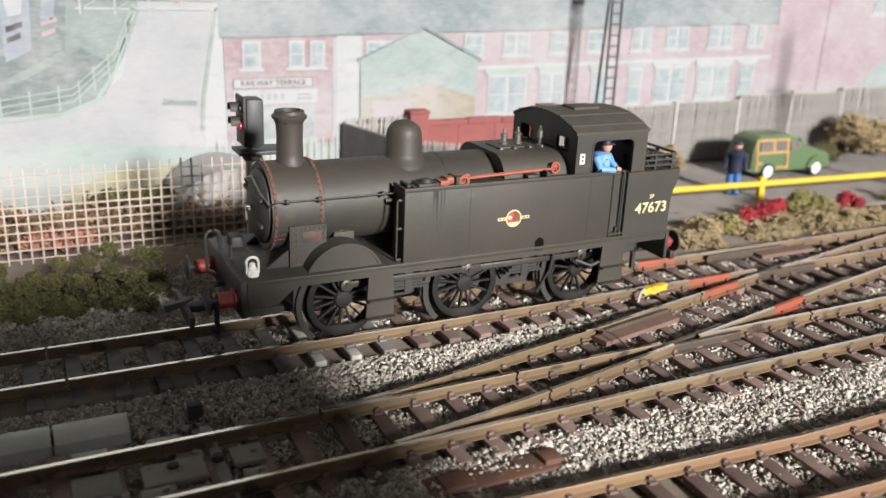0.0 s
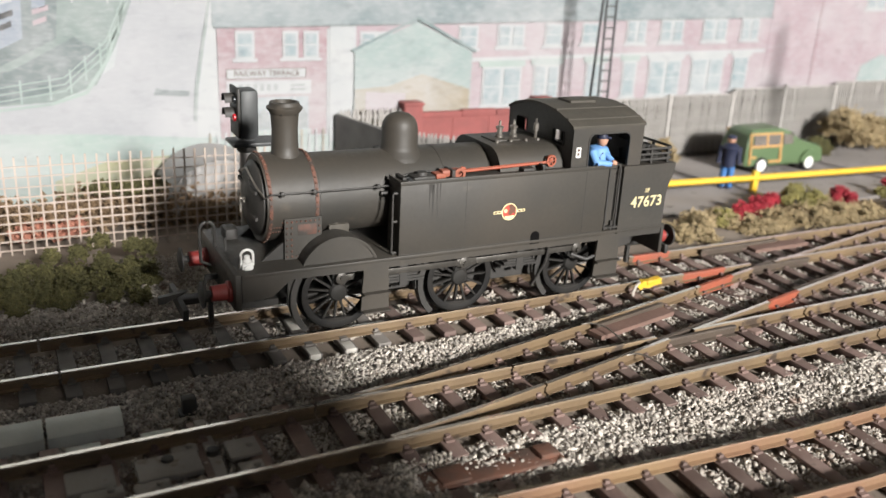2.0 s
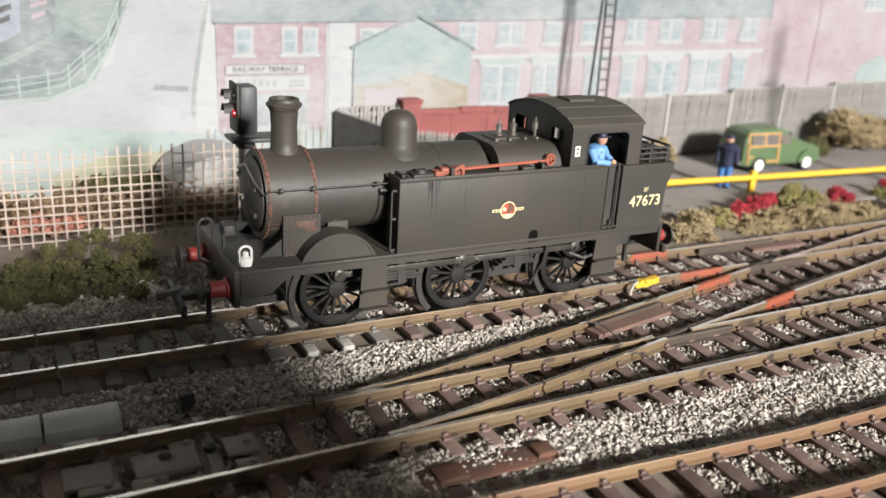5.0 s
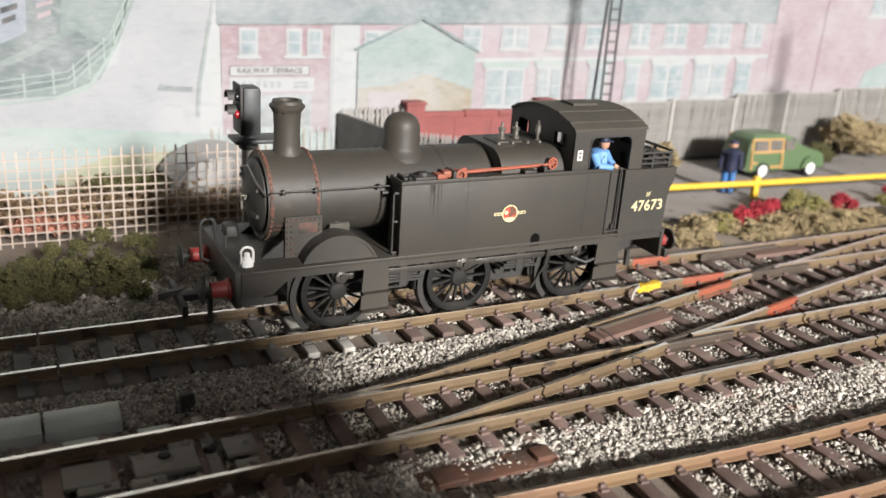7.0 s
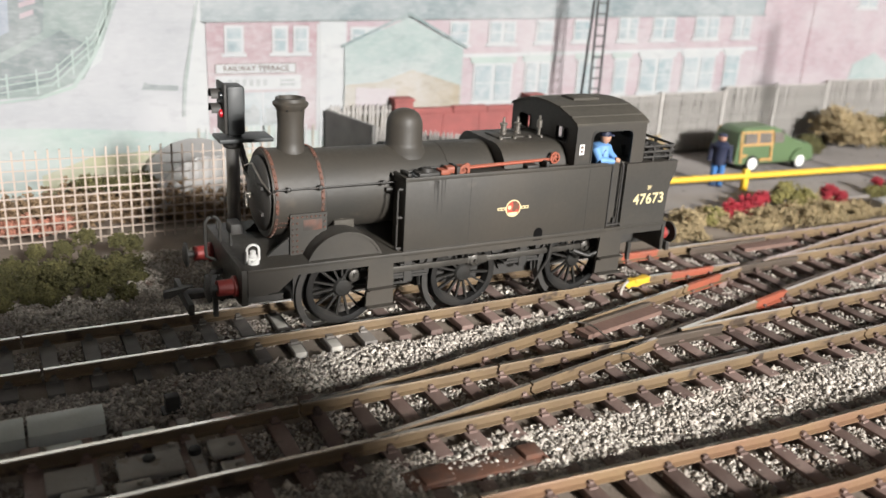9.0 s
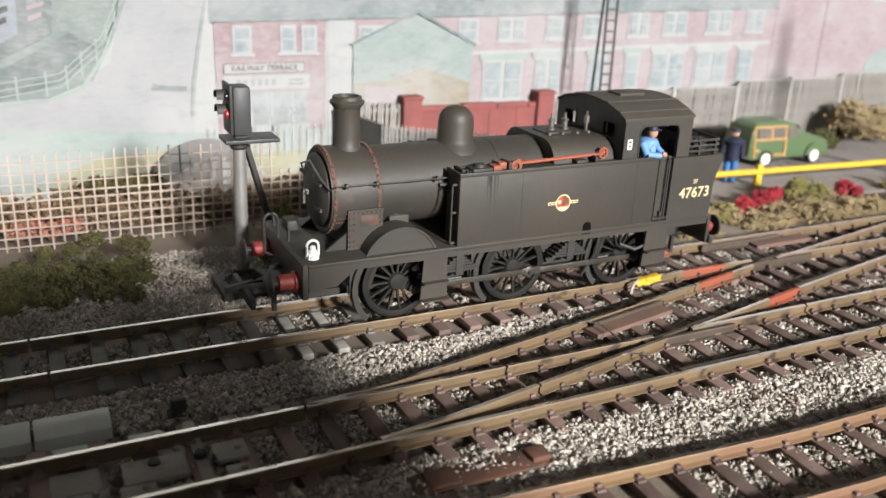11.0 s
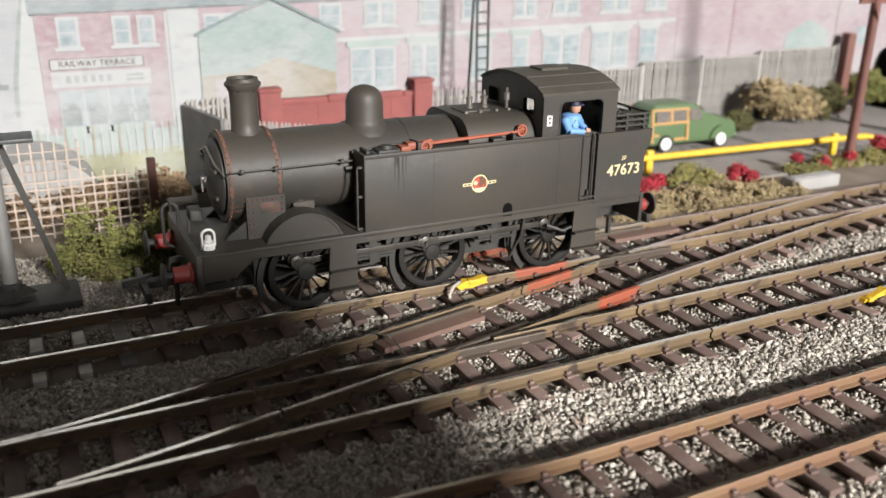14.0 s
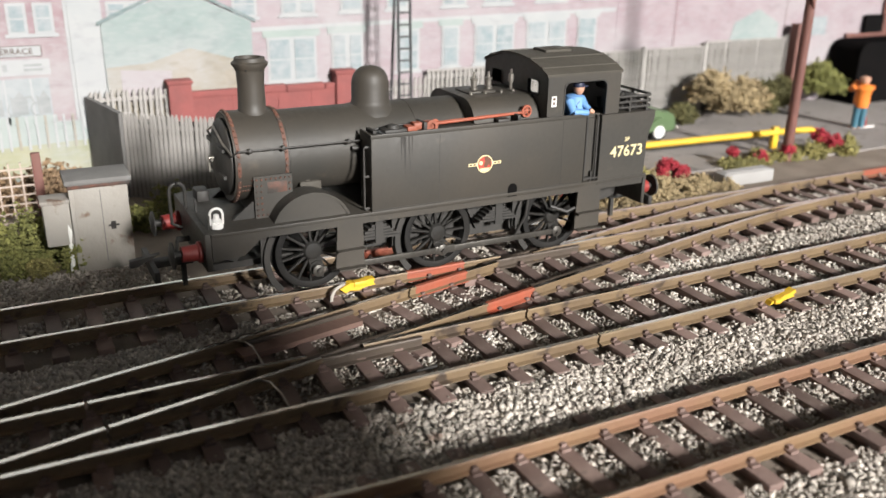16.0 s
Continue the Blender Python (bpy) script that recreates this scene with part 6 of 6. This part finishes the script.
    for x in (-5.9, -4.6):
        single("tie_plate", Shape().box(-0.3, 0.3, -0.2, 0.22, -0.32, -0.22, bevel=0.03).lathe([(0.06, -0.24), (0.05, -0.16)], (0.05, 0, 0), "z", 10), GREEN_GREY, "small grey plate at the rail's sleeper end", "plate", (x, -3.75, 0))
    single("rusty_plate", Shape().box(-1.5, 1.4, -0.32, 0.32, -0.5, -0.26, bevel=0.05).box(-1.2, -0.6, -0.25, 0.25, -0.3, -0.2, bevel=0.03).box(0.9, 1.3, -0.2, 0.2, -0.3, -0.16, bevel=0.03), RUST, "low rusty brown plate in the ballast", "plate", (0.9, -6.95, 0))
    single("loose_wire", Shape().tube([(7.7, -5.25, -0.2), (8.5, -5.18, -0.2), (9.45, -5.08, -0.2)], 0.035), DARK, "loose dark wire lying on the sleepers", "wire")
    for x in (5.95,):
        single("bond_wire", Shape().tube([(x - 0.2, centre_x(x) + 0.87, -0.02), (x + 0.02, centre_x(x) + 0.8, 0.03), (x + 0.2, centre_x(x) + 0.62, 0.04), (x + 0.3, centre_x(x) + 0.4, 0.02), (x + 0.33, centre_b(x) + 0.9, -0.08)], 0.02), STEEL, "thin bright bonding wire between two rails", "wire", group="bond wires")
        single("bond_wire", Shape().tube([(x - 0.2, centre_x(x) - 0.95, -0.02), (x + 0.05, centre_x(x) - 1.02, 0.03), (x + 0.2, centre_x(x) - 1.2, 0.04), (x + 0.27, (centre_x(x) - 1.2 + centre_b(x) - 0.8) / 2, 0.02), (x + 0.3, centre_b(x) - 0.85, -0.06)], 0.02), STEEL, "thin bright bonding wire between two rails", "wire", group="bond wires")
    # rail clips and paint
    splash = [(-0.45, -0.10), (-0.32, -0.03), (-0.2, 0.02), (0.05, 0.0), (0.28, 0.05), (0.44, 0.04), (0.40, -0.06), (0.46, -0.12), (0.2, -0.14), (0.02, -0.2), (-0.2, -0.17), (-0.3, -0.22), (-0.38, -0.16)]
    single("rail_clip", Shape().prism(splash, "y", -0.13, 0.07).box(-0.1, 0.3, -0.16, 0.05, -0.1, 0.03, bevel=0.03), YELLOW_PAINT, "yellow plastic clip on the rail edge", "clip", (9.4, centre_a(9.4) - HALF - 0.02, 0.0), group="yellow clips")
    single("rail_clip", Shape().prism([(-0.42, -0.22), (-0.36, -0.12), (-0.12, -0.1), (0.0, -0.04), (0.2, 0.0), (0.36, 0.06), (0.4, -0.02), (0.3, -0.06), (0.36, -0.12), (0.1, -0.15), (-0.1, -0.2), (-0.3, -0.18)], "y", -0.14, 0.06).box(-0.3, -0.1, -0.2, 0.0, -0.2, -0.08, bevel=0.03), YELLOW_PAINT, "yellow plastic clip on the rail edge", "clip", (18.3, centre_b(18.3) - HALF - 0.06, 0.0), group="yellow clips")
    single("feed_wire", Shape().tube([(9.05, centre_a(9) - HALF - 0.1, 0.0), (8.92, -1.02, 0.05), (8.76, -1.08, 0.0), (8.66, -1.12, -0.14), (8.62, -1.16, -0.42)], 0.042), CONCRETE, "pale curled feed wire at the rail", "wire")
    single("feed_block", Shape().box(8.95, 9.3, -1.4, -1.1, -0.45, -0.25, bevel=0.04), CONCRETE, "small pale block under the clip", "block")
    big = [(u * 1.12, z * 1.02 + (0.004 if z == 0 else 0)) for u, z in RAIL_OUTLINE]
    for centre, off, x0, x1 in ((centre_a, HALF, 10.3, 11.7), (centre_a, -HALF, 10.75, 12.35), (centre_x, HALF, 10.75, 12.3), (centre_x, -HALF, 11.45, 12.9), (centre_a, HALF, 29.5, 34)):
        single("paint_mark", rail_shape(offset_line(centre, off, x0, x1), 0, big), (ORANGE_PAINT, ORANGE_PAINT), "patch of orange-red paint on a rail", "paint mark", group="orange paint marks")
    for centre, off, x0, x1 in ((centre_x, HALF - 0.36, 6.1, 8.9), (centre_a, HALF - 0.36, 14.9, 17.3)):
        a, b = offset_line(centre, off - 0.22, x0, x1), offset_line(centre, off + 0.22, x0, x1)
        s = Shape().prism(a + b[::-1], "z", -0.26, -0.14)
        single("check_plate", s, PLATE, "brown moulded check plate between the rails", "plate", group="check plates")


def build_plants():
    rng = random.Random(3)
    hedge = thing("hedge", "dark green foam hedge in front of the mesh fence", "hedge")
    for n, x in enumerate(np.arange(-11.6, -3.3, 0.34)):
        top = rng.uniform(0.25, 0.95)
        y = 4.5 + rng.uniform(-0.7, 0.7)
        blobs = [(x, y, -0.3, 0.42, 0.45, 0.55), (x + rng.uniform(-0.2, 0.2), y + rng.uniform(-0.2, 0.4), top * 0.6, rng.uniform(0.24, 0.36), 0.3, rng.uniform(0.26, 0.42)), (x + rng.uniform(-0.3, 0.3), y - rng.uniform(0.4, 0.9), -0.3, 0.3, 0.3, rng.uniform(0.2, 0.4))]
        part("foliage_clump", lumps(blobs, 330, 0.045, 100 + n), LEAF, hedge)
    blobs = [(x + rng.uniform(-0.2, 0.2), 4.8 + rng.uniform(-1.1, 1.1), -0.4, rng.uniform(0.3, 0.65), 0.5, rng.uniform(0.5, 2.0)) for x in np.arange(0.4, 3.7, 0.22)]
    bush("shrub", "mossy green foam undergrowth beside the relay cabinet", "shrub", blobs, MOSS, 620, 0.055, 12)
    blobs = [(x, 6.4 + rng.uniform(-0.4, 0.4), -0.4, 0.55, 0.5, rng.uniform(0.7, 1.2)) for x in np.arange(5.2, 9.4, 0.5)]
    bush("shrub", "mossy green foam undergrowth below the picket fence", "shrub", blobs, MOSS, 460, 0.055, 13)
    blobs = [(x + rng.uniform(-0.3, 0.3), 10.0 + rng.uniform(-0.6, 0.6), -0.4, 1.0, 0.9, rng.uniform(0.9, 1.45)) for x in np.arange(-13, 5, 0.8)]
    bush("earth_bank", "dark brown scatter bank behind the mesh fence", "bank", blobs, BANK, 520, 0.08, 14, kind="stuff")
    blobs = [(x, 9.6, 0.85 + rng.uniform(-0.1, 0.15), 0.5, 0.4, 0.35) for x in (-4.0, -3.5, -3.0, -2.5)]
    bush("shrub", "dark green foam bush on the brown bank", "shrub", blobs, LEAF, 320, 0.06, 15)
    blobs = [(x, 8.6, -0.2 + rng.uniform(0, 0.15), 0.4, 0.3, 0.42) for x in (-6.4, -5.9, -5.4, -5.0)]
    bush("brick_mound", "mound of pinkish brick rubble behind the mesh fence", "rubble", blobs, PINKISH, 300, 0.07, 16)
    # flower bed between the track and the yard
    blobs = [(x + rng.uniform(-0.3, 0.3), 3.3 + rng.uniform(-1.0, 1.1), -0.45, rng.uniform(0.4, 0.8), rng.uniform(0.4, 0.7), rng.uniform(0.25, 0.65)) for x in np.arange(13.0, 24.4, 0.27)]
    bush("flower_bed", "tan and olive foam bed along the yard edge", "flower bed", blobs, TAN, 700, 0.040, 17, kind="stuff")
    for n, (x, y, z, r, mat, what) in enumerate(((18.6, 4.0, 0.0, 0.42, PETAL, "red"), (17.6, 3.9, -0.1, 0.36, PETAL, "red"), (19.5, 4.3, 0.05, 0.34, PETAL, "red"), (20.4, 4.2, 0.15, 0.45, OLIVE, "olive"), (21.3, 4.0, 0.0, 0.5, OLIVE, "olive"), (21.0, 4.6, 0.2, 0.36, OLIVE, "olive"), (23.1, 4.2, 0.05, 0.34, PETAL, "red"), (23.6, 4.0, -0.1, 0.28, PETAL, "red"), (16.6, 3.7, -0.2, 0.4, OLIVE, "olive"), (15.4, 3.5, -0.25, 0.4, TAN, "tan"))):
        bush("flowering_plant", {"red": "bright red flowering foam plant in the bed", "olive": "yellow olive foam shrub in the bed", "tan": "dry tan foam tuft in the bed"}[what], "plant", [(x, y, z, r * 1.25, r, r), (x + r * 1.0, y + 0.1, z - 0.1, r * 0.8, r * 0.8, r * 0.8), (x - r * 0.9, y - 0.2, z - 0.15, r * 0.7, r * 0.7, r * 0.7)], mat, 460, 0.042, 30 + n, "bed plants")
    blobs = [(x + rng.uniform(-0.2, 0.2), 4.7 + rng.uniform(-0.4, 0.4), -0.42, 0.45, 0.45, rng.uniform(0.35, 0.65)) for x in np.arange(26.6, 33.4, 0.45)]
    bush("flower_bed", "green foam bed round the brown pole", "flower bed", blobs, OLIVE, 380, 0.055, 18, kind="stuff")
    for n, (x, y, z, r) in enumerate(((31.3, 4.7, 0.2, 0.42), (31.9, 4.5, 0.0, 0.36), (29.4, 4.5, -0.05, 0.3), (26.9, 4.9, 0.0, 0.26), (27.9, 4.4, -0.1, 0.26))):
        bush("flowering_plant", "bright red flowering foam plant in the bed", "plant", [(x, y, z, r, r, r)], PETAL, 320, 0.05, 50 + n, "bed plants")
    for n, (x, y, z, r) in enumerate(((2.6, 3.6, -0.3, 0.35), (1.2, 3.9, -0.3, 0.4), (0.9, 4.4, -0.1, 0.5))):
        bush("grass_tuft", "pale yellow green foam tuft beside the line", "tuft", [(x, y, z, r, r, r * 1.2), (x + r * 0.7, y + 0.15, z, r * 0.7, r * 0.7, r)], OLIVE, 360, 0.045, 90 + n, "lineside tufts")
    # dry shrubs along the slatted fence
    for n, (x, y, z, r, mat, text) in enumerate(((31.9, 11.3, 0.3, 1.45, TAN, "dry tan foam bush against the fence"), (33.9, 11.4, 0.1, 1.2, TAN, "dry tan foam bush against the fence"), (30.0, 11.2, -0.2, 0.65, LEAF, "dark green foam bush against the fence"), (36.0, 11.6, 0.0, 1.1, LEAF, "dark green foam bush against the fence"), (39.6, 12.0, 0.3, 1.4, MOSS, "tall green foam bush beside the gate post"), (20.2, 11.6, -0.1, 0.75, TAN, "dry tan foam bush against the fence"))):
        blobs = [(x + rng.uniform(-0.6, 0.6) * r, y + rng.uniform(-0.3, 0.3), z + rng.uniform(-0.2, 0.6) * r, r * rng.uniform(0.4, 0.75), r * 0.6, r * rng.uniform(0.4, 0.7)) for _ in range(11)]
        bush("shrub", text, "shrub", blobs, mat, 330, 0.07, 60 + n, "yard shrubs")


def build_driver():
    """The painted driver figure that leans out of the cab, one plain mesh."""
    s = Shape()
    s.lathe([(0.25, 3.0), (0.28, 3.6), (0.33, 3.92), (0.24, 4.1), (0.08, 4.17)], (6.9, -1.2, 0.0), "z", 14, 0)
    s.cyl((6.92, -1.36, 4.0), (7.05, -1.62, 3.82), 0.09, 0.075, 10, 0)
    s.cyl((6.64, -1.32, 4.0), (6.66, -1.52, 3.74), 0.125, 0.1, 10, 0)
    s.cyl((6.66, -1.52, 3.76), (7.02, -1.64, 3.74), 0.1, 0.07, 10, 0)
    s.cyl((7.02, -1.66, 3.80), (7.14, -1.68, 3.76), 0.065, 0.055, 8, 1)
    s.lathe([(0.06, 4.14), (0.12, 4.2), (0.145, 4.3), (0.12, 4.4), (0.02, 4.44)], (6.93, -1.3, 0), "z", 14, 1)
    s.lathe([(0.15, 4.34), (0.155, 4.38), (0.13, 4.45), (0.02, 4.48)], (6.92, -1.29, 0), "z", 14, 2)
    s.box(6.98, 7.14, -1.4, -1.22, 4.33, 4.37, 2, bevel=0.01)
    s.prism([(6.72, 3.78), (6.94, 3.78), (6.92, 3.9), (6.84, 4.02), (6.74, 3.9)], "y", -1.49, -1.4, 2)
    return single("driver_figure", s, (BLUE_SHIRT, SKIN, NAVY), "painted driver figure in blue shirt leaning from cab", "figurine", group="painted figures")


def build_scenery():
    build_backdrop()
    build_fences()
    build_yard()
    build_car()
    build_signal()
    build_lineside()
    build_plants()
    figure("bystander_figure", "painted figure in dark coat and blue trousers", (20.4, 7.66, -0.41), -40, NAVY, BLUE_JEANS, NAVY, 2.22, 1.15)
    figure("worker_figure", "painted figure in orange jacket and blue trousers", (36.75, 7.3, -0.41), 160, ORANGE_COAT, TEAL_JEANS, SKIN, 2.3, 1.25, True)
    single("hand_tool", Shape().box(-0.45, 0.45, -0.06, 0.06, 0.0, 0.07, bevel=0.02).cyl((-0.1, 0, 0.05), (-0.15, 0.1, 0.8), 0.06, None, 8, 1), (WHITE, RED), "white and red hand tool on the tarmac", "tool", (37.25, 7.2, -0.40))


# Unseen phone behind the camera, its outline drawn to fit the layout's shade.
PHONE = thing("smartphone", "unseen dark smartphone behind the camera that shades the layout", "phone")
part("case", Shape().prism([(-3.5, -6.3), (-3.2, -6.6), (12.2, -6.6), (12.5, -6.3), (12.4, -0.6), (10.6, 1.6), (10.2, 2.0), (-3.4, 0.4), (-3.7, 0.1)], "z", 3.0, 3.8), DARK, PHONE)
# extra plate, no phone part: it extends the shade on the right
part("grip", Shape().prism([(10.7, 1.5), (12.0, 0.8), (12.8, -0.4), (12.95, -2.2), (12.52, -4.2), (12.42, -0.6)], "z", 3.1, 3.7), DARK, PHONE, "unseen black plate added to widen the phone's shade")


build_room()
build_ground()
build_ballast()
LOCO, WHEELS, RODS = build_locomotive()
build_scenery()
RIDER = build_driver()
build_tracks()


def motions():
    walk(LOCO, [(t, pose(d * U, centre_a(d) * U, 0, 0, 0, 0.46)) for t, d in RUN])
    for wheel, x in WHEELS:
        walk(wheel, [(t, pose(x * U, 0, AXLE_Z[x] * U, 0, math.degrees(d / WHEEL_R), 0)) for t, d in RUN])
    fine = [(t / 4, float(np.interp(t / 4, [r[0] for r in RUN], [r[1] for r in RUN]))) for t in range(65)]
    for rod in RODS:
        rows = []
        for t, d in fine:
            a = radians(CRANK_START) - d / WHEEL_R
            rows.append((t, pose(CRANK * math.cos(a) * U, 0, (0.935 + CRANK * math.sin(a)) * U)))
        walk(rod, rows)
    walk(RIDER, [(t, pose(d * U, centre_a(d) * U, 0, 0, 0, 0.46)) for t, d in RUN])
    # the phone also slides across the view to steer where its shade falls
    walk(PHONE, [(t, m @ Matrix.Translation(cm((float(np.interp(t, [0, 8, 12, 14, 16], [0.0, -0.2, -0.2, 0.2, -1.2])), float(np.interp(t, [0, 3, 7, 10.5, 14, 16], [0.0, -0.2, -0.35, -0.2, 0.25, 0.5])), 0)))) for t, m in CAMERA_ROWS])


motions()
